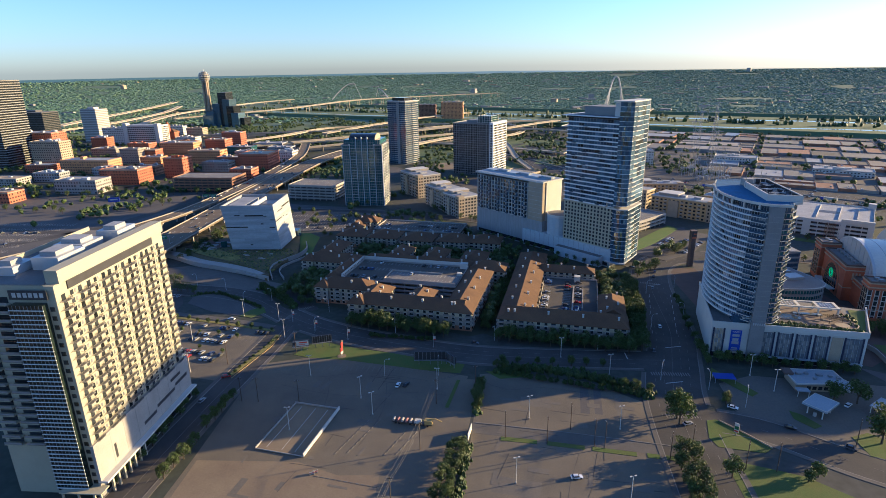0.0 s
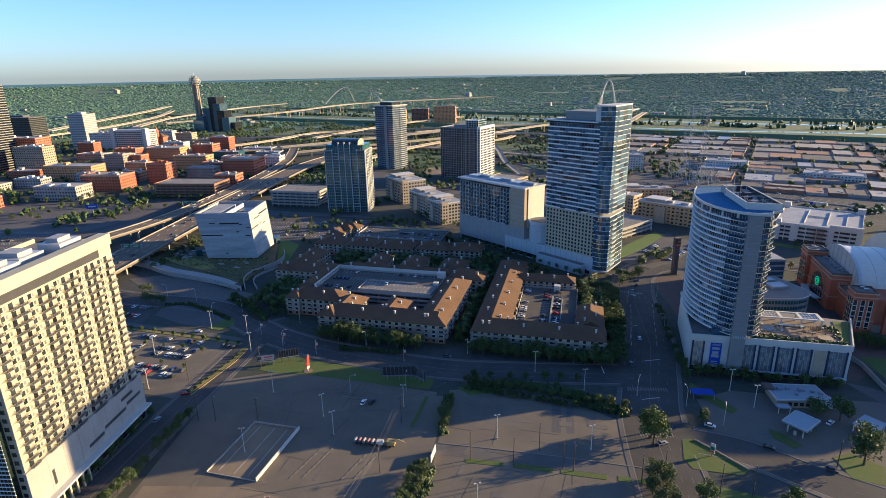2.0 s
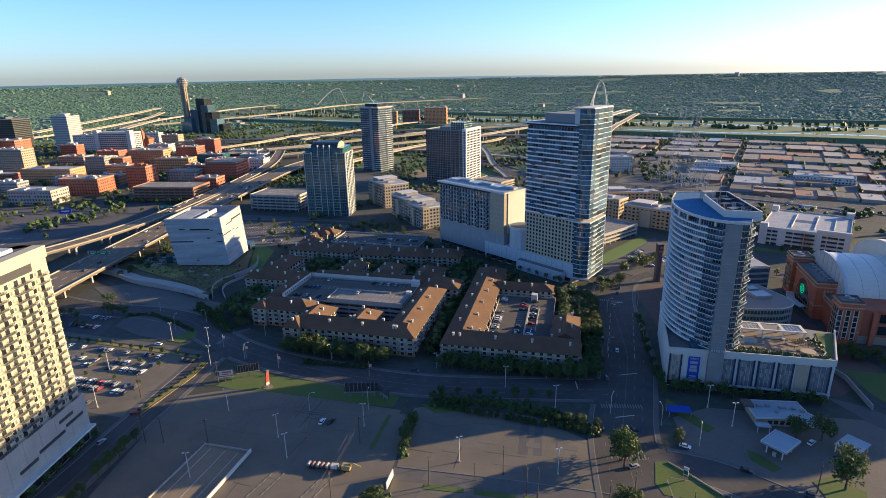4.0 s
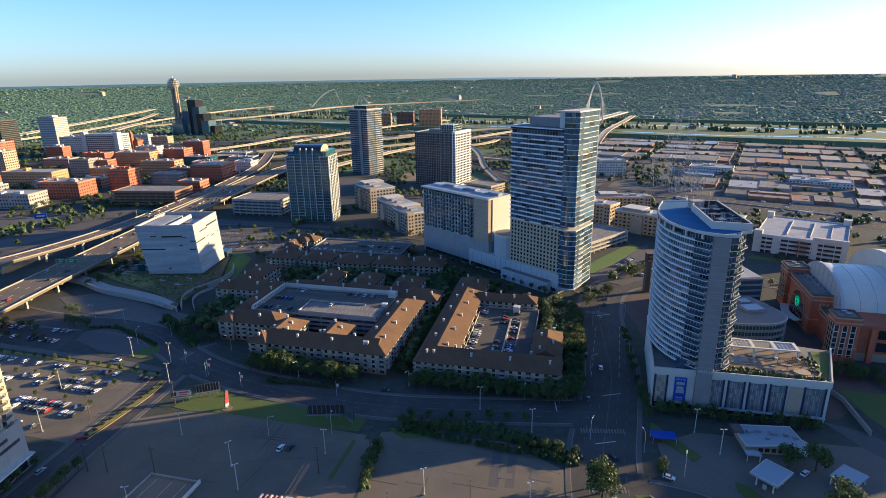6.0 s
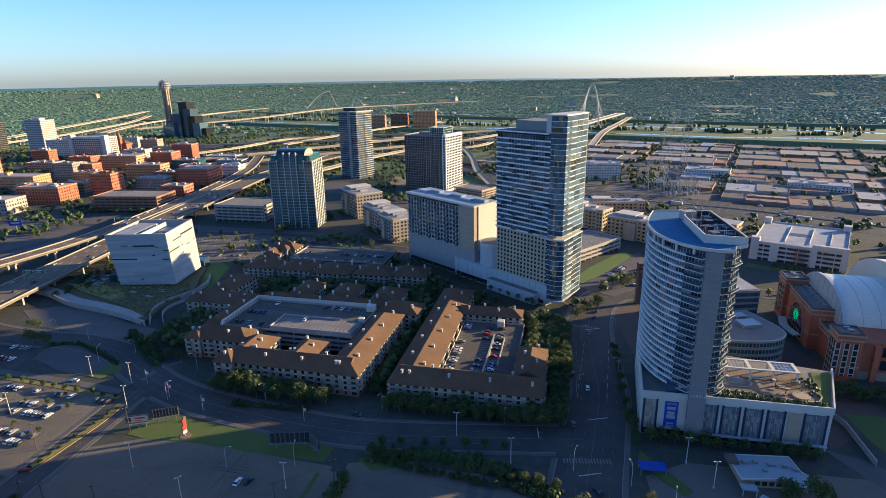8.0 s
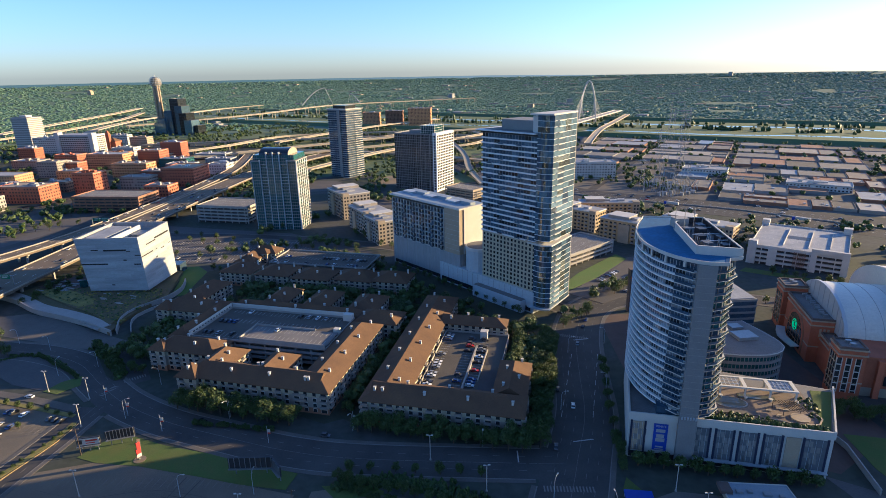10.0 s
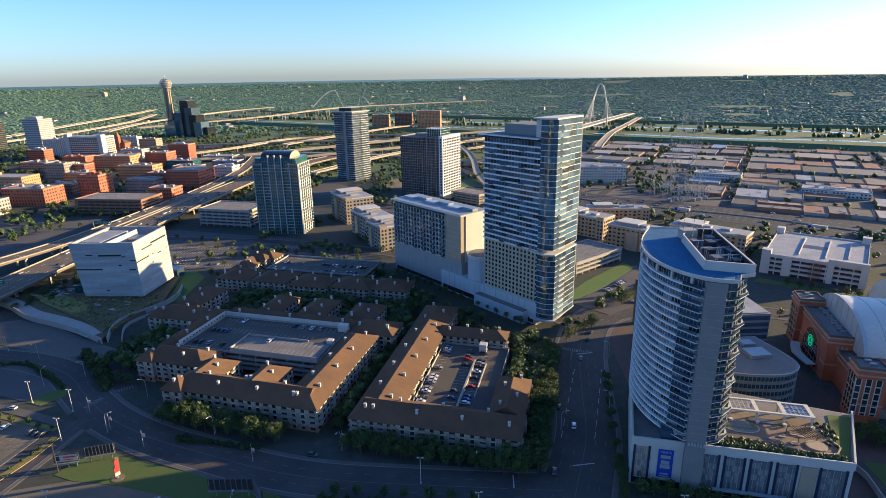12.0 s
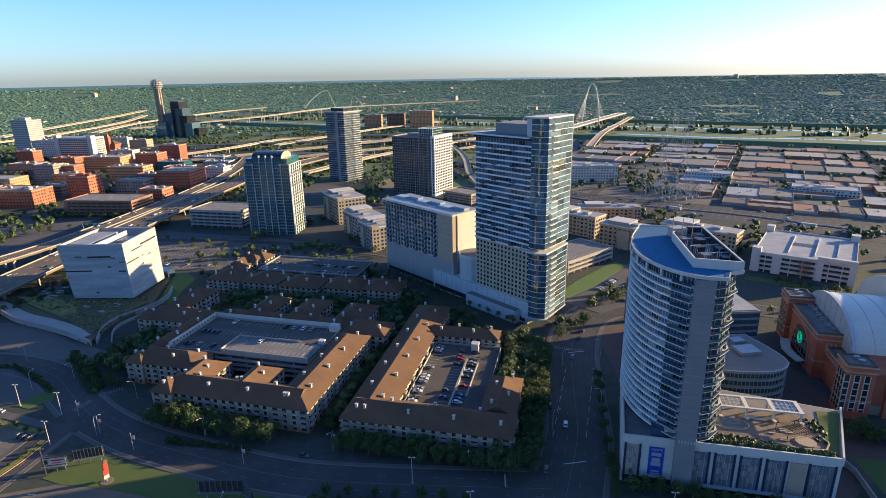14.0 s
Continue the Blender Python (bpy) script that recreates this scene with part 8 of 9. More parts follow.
# ---- cars ----
def car_kind(name, paint_rgb, label, tall=0.0, bed=False):
    """A car: painted body with wheels in one mesh, and its glazed cabin on it."""
    m = mat(label.split()[0] + "_car_paint", paint_rgb, 0.25, 0.03, 1.0, 8.0, 0.2)
    vs, fs, which = [], [], []
    def side(prof, w0, w1, slot):
        k, o = len(prof), len(vs)
        zs = [z for _, z in prof]
        lo, hi = min(zs), max(zs)
        for sg in (-1, 1):
            vs.extend((x, sg * (w0 + (w1 - w0) * (z - lo) / (hi - lo)), z) for x, z in prof)
        f = [tuple(range(k)), tuple(range(2 * k - 1, k - 1, -1))] + [((i + 1) % k, i, k + i, k + (i + 1) % k) for i in range(k)]
        fs.extend(tuple(o + i for i in q) for q in f)
        which.extend([slot] * len(f))
    top = 1.42 + tall
    side([(-2.25, 0.35), (2.2, 0.35), (2.25, 0.7), (1.2, 0.92), (-2.1, 0.95), (-2.28, 0.7)], 0.9, 0.86, 0)
    side([(0.42, top - 0.02), (0.32, top + 0.04), (-0.3 if bed else -1.22, top + 0.04), (-0.4 if bed else -1.34, top - 0.02)], 0.68, 0.66, 0)
    for x in (-1.4, 1.4):
        for y in (-0.82, 0.82):
            o = len(vs)
            for yy in (y - 0.11, y + 0.11):
                vs.extend((x + 0.33 * math.cos(2 * math.pi * k / 10), yy, 0.34 + 0.33 * math.sin(2 * math.pi * k / 10)) for k in range(10))
            fs.extend([tuple(range(o, o + 10)), tuple(range(o + 19, o + 9, -1))] + [(o + (i + 1) % 10, o + i, o + 10 + i, o + 10 + (i + 1) % 10) for i in range(10)])
            which.extend([1] * 12)
    me = mesh_of(name, vs, fs, m)
    me.materials.append(M["tyre"])
    me.polygons.foreach_set("material_index", which)
    t = tagged(put(name, me), label, "car", "parked cars")
    vs, fs, which = [], [], []
    side([(0.95, 0.9), (0.35, top), (-0.3 if bed else -1.25, top), (-0.75 if bed else -1.95, 0.92)], 0.82, 0.66, 0)
    put("cabin", mesh_of("cabin", vs, fs, M["win"]), t)
    return t


CARS = [car_kind("car", (0.70, 0.70, 0.70), "white saloon car on dark asphalt"), car_kind("car", (0.03, 0.03, 0.035), "black saloon car on dark asphalt"), car_kind("car", (0.30, 0.31, 0.33), "silver saloon car on dark asphalt"),
        car_kind("car", (0.38, 0.03, 0.03), "red saloon car on dark asphalt"), car_kind("car", (0.75, 0.75, 0.73), "white pickup truck on dark asphalt", 0.25, True), car_kind("car", (0.05, 0.08, 0.2), "blue saloon car on dark asphalt"),
        car_kind("car", (0.10, 0.10, 0.11), "tall grey family car on asphalt", 0.3)]
fresh = [True] * len(CARS)
crnd = random.Random(4)


def park(x, y, rz, z=0.04, kind=None):
    k = crnd.choice((0, 0, 1, 1, 2, 2, 2, 3, 4, 5, 6, 6)) if kind is None else kind
    m = pose(x, y, z, 0, 0, rz + crnd.uniform(-2, 2))
    if fresh[k]:
        fresh[k] = False
        CARS[k].matrix_basis = m
    else:
        copy_thing(CARS[k], m)


def park_row(p, q, step, rz, z=0.04, full=0.5, frame3=None):
    p, q = Vector(p), Vector(q)
    n = max(1, int((q - p).length / step))
    for i in range(n + 1):
        if crnd.random() < full:
            v = p.lerp(q, i / n)
            x, y = local(frame3, v.x, v.y) if frame3 else (v.x, v.y)
            park(x, y, rz + (frame3[2] if frame3 else 0), z)


park_row((-262, 272), (-160, 251), 3.0, 78, full=0.5)
park_row((-250, 252), (-172, 237), 3.0, 78, full=0.5)
park_row((-214, 231), (-176, 224), 2.9, 80, full=0.85)
park_row((-212, 225), (-178, 218.5), 2.9, 80, full=0.75)
park_row((-290, 312), (-240, 305), 3.0, 80, full=0.5)
park_row((-290, 301), (-242, 292), 3.0, 80, full=0.5)
park_row((-222, 208), (-172, 200), 3.0, 80, full=0.12)
park_row((-236, 254), (-180, 246), 3.0, 80, full=0.3)
park_row((-206, 212), (-172, 206), 3.0, 80, full=0.3)
park(-163, 202, 20, kind=3)
park_row((-270, 486), (-140, 478), 3.0, 80, full=0.12)
park_row((-560, 420), (-460, 424), 3.0, 80, full=0.2)
park_row((-560, 456), (-460, 460), 3.0, 80, full=0.2)
park(-74, 197.5, 78, kind=0), park(-70, 198, 70, kind=1)
park(3, 136, 8, kind=0)
for x, y, r, k in ((72, 268, 80, 0), (67, 282, 80, 1), (85, 330, 76, 2), (60, 238, 80, 6), (80, 185, -28, 0), (98, 171, -28, 1), (115, 158, -28, 6), (62, 196, -60, 1), (56, 172, 20, 2),
                   (-37, 243, -8, 6), (-95, 252, -22, 1), (132, 189, 40, 0), (92, 352, 70, 1), (96, 362, 60, 5), (82, 372, -45, 1), (75, 380, -45, 2), (-190, 270, 170, 0), (-165, 180, 82, 2)):
    park(x, y, r, 0.07, k)
# on the parking decks
park_row((-18, 74), (50, 74), 2.7, 90, 11.25, 0.3, APT)
park_row((-18, 60), (-6, 60), 2.7, 90, 11.25, 0.8, APT)
park_row((-18, 45), (4, 45), 2.7, 90, 11.25, 0.3, APT)
park_row((12, 51), (55, 51), 2.7, 90, 13.25, 0.08, APT)
for x, f in ((24, 0.42), (37, 0.34), (44, 0.4)):
    park_row((x, 24), (x, 78), 2.8, 0, 6.05, f, APT2)
park_row((-46, 171), (26, 171), 2.8, 90, 9.05, 0.35, APT)
park_row((-46, 184), (26, 184), 2.8, 90, 9.05, 0.4, APT)
for k in range(3):
    park_row((115 + 9 * k, 425 - 8 * k), (137 + 9 * k, 451 - 8 * k), 3.0, -35, 0.24, 0.55)
# on the freeways
for k in range(60):
    f = crnd.random()
    a, o2 = crnd.choice(((-312, 0), (-303, 0), (-318, 0), (-297, 0))), 0
    park(a[0], 120 + 620 * f, 90, 9.02)
for k in range(20):
    park(-342 + crnd.uniform(-5, 5), 520 + 330 * crnd.random(), 91, 9.02)
line = smooth_line(I35, 8)
nr = sides(line)
for k in range(48):
    i = crnd.choice([q for q in range(len(line)) if 20 < line[q].x < 440])
    off = crnd.choice((-28, -22, -17, -10, 10, 17, 22, 28))
    p = line[i] + nr[i] * off
    park(p.x, p.y, math.degrees(math.atan2(-nr[i].x, nr[i].y)), 0.1)


def lorry(x, y, rz):
    t = thing("lorry", x, y, rz, "white articulated lorry with a blue cab", "lorry")
    box("trailer", t, -8, 5, -1.25, 1.25, 1.2, 4.0, M["white"])
    box("cab", t, 5.4, 8, -1.2, 1.2, 0.6, 3.4, M["blue"])
    box("windscreen", t, 7.95, 8.05, -1.0, 1.0, 1.9, 3.0, M["win"])
    for wx in (-7, -5.8, 3, 6.6):
        for wy in (-1.1, 1.1):
            tube("wheel", [(wx, wy - 0.15, 0.5), (wx, wy + 0.15, 0.5)], 0.5, M["tyre"], t, 10)


lorry(352, 598, 143)
lorry(250, 672, 139)


# ---- lamps, poles and wires ----
def lot_lamp():
    t = thing("lot_lamp", 0, 0, 0, "tall white parking-lot lamp with twin heads", "street lamp", "lot lamps")
    tube("pole", [(0, 0, 0), (0, 0, 11.6)], [0.16, 0.11], M["white"], t, 8)
    box("arm", t, -0.9, 0.9, -0.06, 0.06, 11.5, 11.62, M["metal"])
    for s in (-1, 1):
        box("lamp_head", t, s * 0.9 - 0.4, s * 0.9 + 0.4, -0.22, 0.22, 11.5, 11.75, M["white"])
    prism("footing", t, arc_drum(0, 0, 0.4, 10), 0, 0.6, M["concrete"])
    return t


def street_lamp():
    t = thing("street_lamp", 0, 0, 0, "slim grey street lamp with a curved arm", "street lamp", "street lamps")
    tube("pole", [(0, 0, 0), (0, 0, 8.0), (0.4, 0, 9.2), (1.4, 0, 9.8), (2.4, 0, 9.9)], [0.13, 0.09, 0.08, 0.07, 0.06], M["metal"], t, 6)
    box("lamp_head", t, 2.2, 3.1, -0.2, 0.2, 9.8, 10.0, M["white"])
    return t


def power_pole():
    t = thing("power_pole", 0, 0, 0, "dark weathered timber power pole with a crossarm", "power pole", "power poles")
    tube("pole", [(0, 0, 0), (0, 0, 13)], [0.2, 0.13], M["timber"], t, 8)
    box("crossarm", t, -1.3, 1.3, -0.07, 0.07, 12.1, 12.3, M["timber"])
    for x in (-1.1, 0.4, 1.1):
        box("insulator", t, x - 0.06, x + 0.06, -0.06, 0.06, 12.3, 12.55, M["white"])
    return t


def spread(make, places):
    ob = None
    for x, y, rz in places:
        if ob is None:
            ob = make()
            ob.matrix_basis = pose(x, y, 0.03, 0, 0, rz)
        else:
            copy_thing(ob, pose(x, y, 0.03, 0, 0, rz))


spread(lot_lamp, [(-12, 173, 20), (26, 167, 20), (-20, 132, 20), (20, 124, 20), (-90, 186, 40), (-54.5, 195, 0), (-82, 173, 30), (-120, 205, 0), (9, 229, 0), (31, 212, 10), (-184, 206, 0), (-148, 247, 0), (-200, 240, 0), (-159, 269, 0), (-184, 275, 0), (105, 200, 0), (100, 214, 0), (-116, 160, 10)])
spread(street_lamp, [(-84, 255, 250), (-26, 247, 250), (-132, 254, 20), (-131, 283, 200), (-82, 206, 0), (75, 200, 100), (55, 208, 60), (100, 331, 170), (78, 320, -10), (66, 265, 0), (90, 282, 180), (-55, 208, 90), (30, 238, 270), (-175, 300, 250), (-215, 318, 260), (-190, 290, 80), (86, 186, 70), (-240, 326, 250)])
spread(power_pole, [(-138, 181, 15), (-146, 181, 15), (-23, 159, 100), (-6, 156, 100), (13, 155, 100), (17, 154, 100), (5, 166, 90), (41, 148, 70), (51, 153, 70), (68, 144, 70), (79, 143, 70), (118, 160, 60), (-54, 183, 15), (-58, 150, 15), (-65, 118, 15), (-168, 215, 30), (-135, 228, 30), (-36, 196, 15), (-118, 180, 15)])


def wires(name, runs, label):
    t = thing(name, 0, 0, 0, label, "power line")
    for a, b in runs:
        for dx in (-1.1, 0.4, 1.1):
            p, q = Vector((a[0] + dx, a[1], 12.6)), Vector((b[0] + dx, b[1], 12.6))
            pts = [tuple(p.lerp(q, k / 8) - Vector((0, 0, 4 * 1.1 * (k / 8) * (1 - k / 8)))) for k in range(9)]
            tube("wire", pts, 0.03, M["dark"], t, 3)


wires("power_line", [((-36, 196), (-54, 183)), ((-54, 183), (-58, 150)), ((-58, 150), (-65, 118)), ((-65, 118), (-74, 70))], "sagging black power lines along the driveway")
wires("power_line", [((41, 148), (52, 60)), ((41, 148), (45, 180)), ((-168, 215), (-146, 181))], "sagging black power lines by the street")


# ---- billboards and signs on the lawn ----
def billboard(x, y, rz, w, h, lift, label, face, frame_mat):
    t = thing("billboard", x, y, rz, label, "billboard", "billboards")
    box("panel", t, -w / 2, w / 2, -0.25, 0.25, lift, lift + h, frame_mat)
    if face:
        f = box("poster", t, -w / 2 + 0.3, w / 2 - 0.3, -0.32, -0.25, lift + 0.3, lift + h - 0.3, M["white"])
        box("poster_patch", f, -w / 2 + 0.4, -w / 2 + 2.2, -0.06, -0.04, -h / 2 + 0.8, h / 2 - 0.8, M["dark"])
        box("poster_bar", f, -1.0, w / 2 - 1, -0.06, -0.04, 0.1, 0.8, M["red"])
        box("poster_bar", f, -1.0, w / 2 - 2, -0.06, -0.04, -0.9, -0.5, M["red"])
    else:
        for k in range(9):
            box("back_strut", t, -w / 2 + 0.4 + k * (w - 0.8) / 8, -w / 2 + 0.55 + k * (w - 0.8) / 8, -0.6, -0.25, lift, lift + h, M["steel"])
    for k in (-0.35, 0, 0.35):
        box("post", t, k * w - 0.15, k * w + 0.15, 0.0, 0.3, 0, lift, M["steel"])
    box("catwalk", t, -w / 2, w / 2, -1.3, -0.3, lift - 0.15, lift, M["steel"])


billboard(-133, 231, 14, 9, 3.6, 3.0, "white billboard with red bars on steel posts", True, M["dark"])
billboard(-122.5, 236, 20, 11, 4.0, 3.2, "dark back of a billboard on steel posts", False, M["dark"])
billboard(-60, 219, 4, 17, 4.6, 3.0, "dark back of a wide billboard on steel posts", False, M["dark"])
billboard(-49.5, 217.5, -48, 9, 4.2, 3.0, "dark back of a billboard on steel posts", False, M["dark"])
ps = thing("pylon_sign", -109, 226, 62, "tall slim red and white pole sign", "sign")
v = [(-1.3, -0.22, 1.2), (1.1, -0.22, 1.2), (1.5, -0.22, 9.0), (0.2, -0.22, 9.6), (-1.3, 0.22, 1.2), (1.1, 0.22, 1.2), (1.5, 0.22, 9.0), (0.2, 0.22, 9.6)]
put("sign_face", mesh_of("sign_face", v, BOX, M["slate"]), ps)
for y0, y1 in ((-0.28, -0.22), (0.22, 0.28)):
    box("sign_patch", ps, -0.9, 1.0, y0, y1, 1.5, 3.0, M["white"])
    box("sign_patch", ps, -0.9, 1.0, y0, y1, 3.0, 5.2, M["red"])
    box("sign_patch", ps, -0.4, 1.1, y0, y1, 5.2, 8.2, M["red"])
box("post", ps, -0.25, 0.25, -0.15, 0.15, 0, 1.3, M["steel"])
prism("bed", ps, arc_drum(0, 0, 2.4, 14), 0, 0.25, M["dirt"])


def banner_pole(x, y, rz):
    t = thing("banner_pole", x, y, rz, "street pole with a white and red banner", "banner", "banner poles")
    tube("pole", [(0, 0, 0), (0, 0, 8.5)], [0.12, 0.08], M["metal"], t, 6)
    b = box("banner", t, 0.1, 1.3, -0.03, 0.03, 4.6, 6.8, M["white"])
    box("banner_stripe", b, -0.6, 0.6, -0.05, -0.03, -1.1, -0.4, M["red"])


for x, y, r in ((-132, 256, 10), (-84, 256, 10), (-110, 245, 10), (-26, 249, 0), (-150, 268, 30), (-60, 238, 0)):
    banner_pole(x, y, r)


# ---- the fenced pad, the digger and the lot's clutter ----
pad = thing("fenced_pad", -126, 147, -15, "low walled pad with painted bays on the lot", "enclosure")
pad.rotation_euler = (0, 0, radians(-11))
box("slab", pad, 0, 22, 0, 34, 0.02, 0.25, M["dirt"])
box("side_wall", pad, 21.7, 22.1, 0, 34, 0.25, 1.9, M["white"])
box("side_wall", pad, -0.1, 0.2, 0, 34, 0.25, 1.0, M["concrete"])
box("end_wall", pad, 0.2, 21.7, 33.7, 34.1, 0.25, 1.0, M["concrete"])
box("end_wall", pad, 0.2, 21.7, -0.1, 0.2, 0.25, 0.6, M["concrete"])
many("bay_line", pad, [(x, 17, 0.27, 0.2, 30, 0.03) for x in (4, 11, 17)], M["paint"])
many("rail_post", pad, [(0.1, 1 + k * 2.7, 0.9, 0.15, 0.15, 1.5) for k in range(13)], M["steel"])

for x, y, n, r in ((-92, 146, 9, 68), (-87, 147, 9, 68), (-72, 146, 6, 66), (-67, 147, 6, 66), (-22, 178, 0, 0)):
    for k in range(n):
        d = Vector((math.cos(radians(r)), math.sin(radians(r))))
        s = thing("wheel_stop", x + d.x * k * 3, y + d.y * k * 3, r, "worn concrete wheel stop on the lot", "wheel stop", "wheel stops")
        prism("block", s, [(-0.95, -0.1), (0.95, -0.1), (0.95, 0.1), (-0.95, 0.1)], 0.02, 0.2, M["kerb"], top=0.9)
dg = thing("crane_truck", -63, 167, -8, "parked yellow crane truck with a red and white load", "truck")
box("chassis", dg, -9, 9, -1.1, 1.1, 0.7, 1.2, M["dark"])
box("cab", dg, 5.5, 8.8, -1.2, 1.2, 1.2, 3.1, M["yellow"])
box("windscreen", dg, 8.75, 8.85, -1, 1, 2.0, 2.9, M["win"])
for k in range(5):
    tube("load", [(-8.4 + k * 1.9, -1.1, 1.7), (-8.4 + k * 1.9, 1.1, 1.7)], 0.62 - 0.06 * (k % 2), M["load"] if k % 2 else M["concrete"], dg, 10)
box("load", dg, 1.0, 3.6, -1.1, 1.1, 1.2, 2.3, M["white"])
tube("boom", [(4, 0, 2.4), (10, 0.4, 3.6), (13, 0.6, 2.2)], [0.35, 0.25, 0.2], M["yellow"], dg, 6)
for x in (-7.5, -6, -1, 1, 6.8):
    for y in (-1.0, 1.0):
        tube("wheel", [(x, y - 0.2, 0.5), (x, y + 0.2, 0.5)], 0.5, M["tyre"], dg, 10)
for x, y in ((-98, 133), (-97, 134)):
    c = thing("barricade", x, y, 20, "red and white road barricade on the lot", "barricade", "barricades")
    for k in range(3):
        box("rail", c, -1, 1, -0.05, 0.05, 0.3 + k * 0.4, 0.5 + k * 0.4, M["red"] if k % 2 else M["white"])
    for x2 in (-0.8, 0.8):
        box("leg", c, x2 - 0.05, x2 + 0.05, -0.3, 0.3, 0, 1.4, M["white"])
for x0, y0, x1, y1, n in ((-96, 132, -70, 127, 11),):
    for k in range(n):
        s = thing("wheel_stop", x0 + (x1 - x0) * k / n, y0 + (y1 - y0) * k / n, -10, "worn concrete wheel stop on the lot", "wheel stop", "wheel stops")
        prism("block", s, [(-0.95, -0.1), (0.95, -0.1), (0.95, 0.1), (-0.95, 0.1)], 0.02, 0.2, M["kerb"], top=0.9)
bd = thing("sign_board", -38, 160, 80, "white wall-like sign board by the driveway", "sign")
box("panel", bd, -4, 4, -0.15, 0.15, 0.2, 3.4, M["white"])
box("post", bd, -3.8, -3.6, 0.15, 0.35, 0, 3.2, M["steel"])
box("post", bd, 3.6, 3.8, 0.15, 0.35, 0, 3.2, M["steel"])
# grass strips between the lot's rows
for p, q in (((-25, 158.5), (-10, 156.8)), ((-6, 156.3), (9, 154)), ((12, 153.5), (29, 150.8)), ((33, 150.4), (43, 149))):
    tagged(ribbon("grass_strip", [p, q], 2.6, 0.14, 0.2, M["grass"], None, "narrow grass strip across the lot", "structure", rounded=False), category="grass")
tagged(ribbon("fence_line", [(-36, 169), (4, 163.6), (44, 156.8)], 0.4, 0.22, 0.3, M["kerb"], None, "low concrete edge across the lot", "structure"), category="kerb")
tagged(ribbon("paved_strip", [(-38, 165.5), (4, 159.8), (46, 153.2)], 7, 0.05, 0.2, M["pave"], None, "pale concrete lane across the lot", "structure"), category="pavement")
tagged(many("bay_lines", None, [(-150 + k * 2.9, 212 + k * 0.05, 0.05, 0.12, 5, 0.03, -8) for k in range(34)] + [(-232 + k * 2.9, 256 - k * 0.45, 0.05, 0.14, 10, 0.03, -10) for k in range(24)] + [(-214 + k * 2.9, 228 - k * 0.45, 0.05, 0.14, 11, 0.03, -10) for k in range(15)], M["kerb"], "faded white parking bay lines", "structure"), category="road marking")


def zebra(cx, cy, rz, n, length, gap=1.2):
    c, s = math.cos(radians(rz)), math.sin(radians(rz))
    tagged(many("crosswalk", None, [(cx + c * (k - n / 2) * gap, cy + s * (k - n / 2) * gap, 0.085, 0.55, length, 0.03, rz) for k in range(n)], M["kerb"], "white crosswalk bars on asphalt", "structure"), category="crosswalk")


zebra(-154, 277, 74, 8, 3), zebra(-147.5, 289, 40, 9, 3), zebra(62, 214, 0, 16, 3), zebra(82, 340, -15, 18, 3), zebra(56, 178, 0, 12, 3)
patch("median", [(-193, 320), (-188, 324.5), (-170, 311), (-155, 295), (-153, 287), (-158, 286), (-165, 291), (-180, 308)], 0.2, M["soil"], "planted street median with dense bushes", "median")


# ---- the low store, the fuel canopy and the blue awning ----
st = thing("store", 114, 199, -4, "low stone store with a flat blue-white roof", "store")
box("wall", st, 1.2, 22.5, 2.4, 14.6, 0, 3.8, M["tan"])
prism("roof", st, [(0.5, 1), (16, 2), (21, -3.5), (27.5, 1), (23.5, 7), (23, 15.5), (0, 15)], 3.8, 4.4, M["pale_roof"])
for a in ((0, 29, 0),):
    ribbon("roof_edge", [(0.5, 1), (16, 2), (21, -3.5), (27.5, 1), (23.5, 7), (23, 15.5), (0, 15), (0.5, 1)], 0.35, 4.7, 0.7, M["white"], st, rounded=False)
for x, y, w, d in ((4, 9.5, 2.2, 1.6), (8, 10, 1.6, 1.6), (13, 9, 2.6, 1.8), (18, 8.5, 1.6, 1.4), (10, 5.5, 1.2, 1.2), (21, 7, 1.6, 1.6)):
    box("roof_plant", st, x, x + w, y, y + d, 4.4, 5.3, M["steel"])
box("roof_box", st, -1.5, 2.5, 9, 14, 4.4, 5.6, M["slate"])
for k in range(5):
    box("window", st, 6 + k * 2.5, 7.7 + k * 2.5, 2.3, 2.42, 0.9, 2.6, M["win"])
prism("porch_roof", st, [(-0.5, -3.2), (5, -3.6), (5, -0.2), (-0.5, 0.2)], 2.8, 3.2, M["pale_roof"])
for x in (-0.1, 4.6):
    box("porch_post", st, x - 0.12, x + 0.12, -3.2, -2.95, 0, 2.8, M["white"])
fc = thing("fuel_canopy", 116, 183, 39, "square white fuel-station canopy on posts", "canopy")
box("roof", fc, -6.2, 6.2, -5, 5, 4.6, 5.4, M["pale_roof"])
box("roof_edge", fc, 6.2, 6.3, -5, 5, 4.6, 5.4, M["red"])
ribbon("roof_rim", [(-6, -4.8), (6, -4.8), (6, 4.8), (-6, 4.8), (-6, -4.8)], 0.3, 5.55, 0.3, M["white"], fc, rounded=False)
for x in (-4, 4):
    for y in (-3, 3):
        box("post", fc, x - 0.2, x + 0.2, y - 0.2, y + 0.2, 0, 4.6, M["white"])
    box("pump", fc, x - 0.4, x + 0.4, -0.6, 0.6, 0, 1.9, M["concrete"])
aw = thing("blue_awning", 85, 208, -4, "flat blue fabric awning on thin posts", "awning")
prism("fabric", aw, [(-5, -2.6), (5, -2.6), (5, 2.6), (-5, 2.6)], 2.9, 3.3, M["blue"], top=0.94)
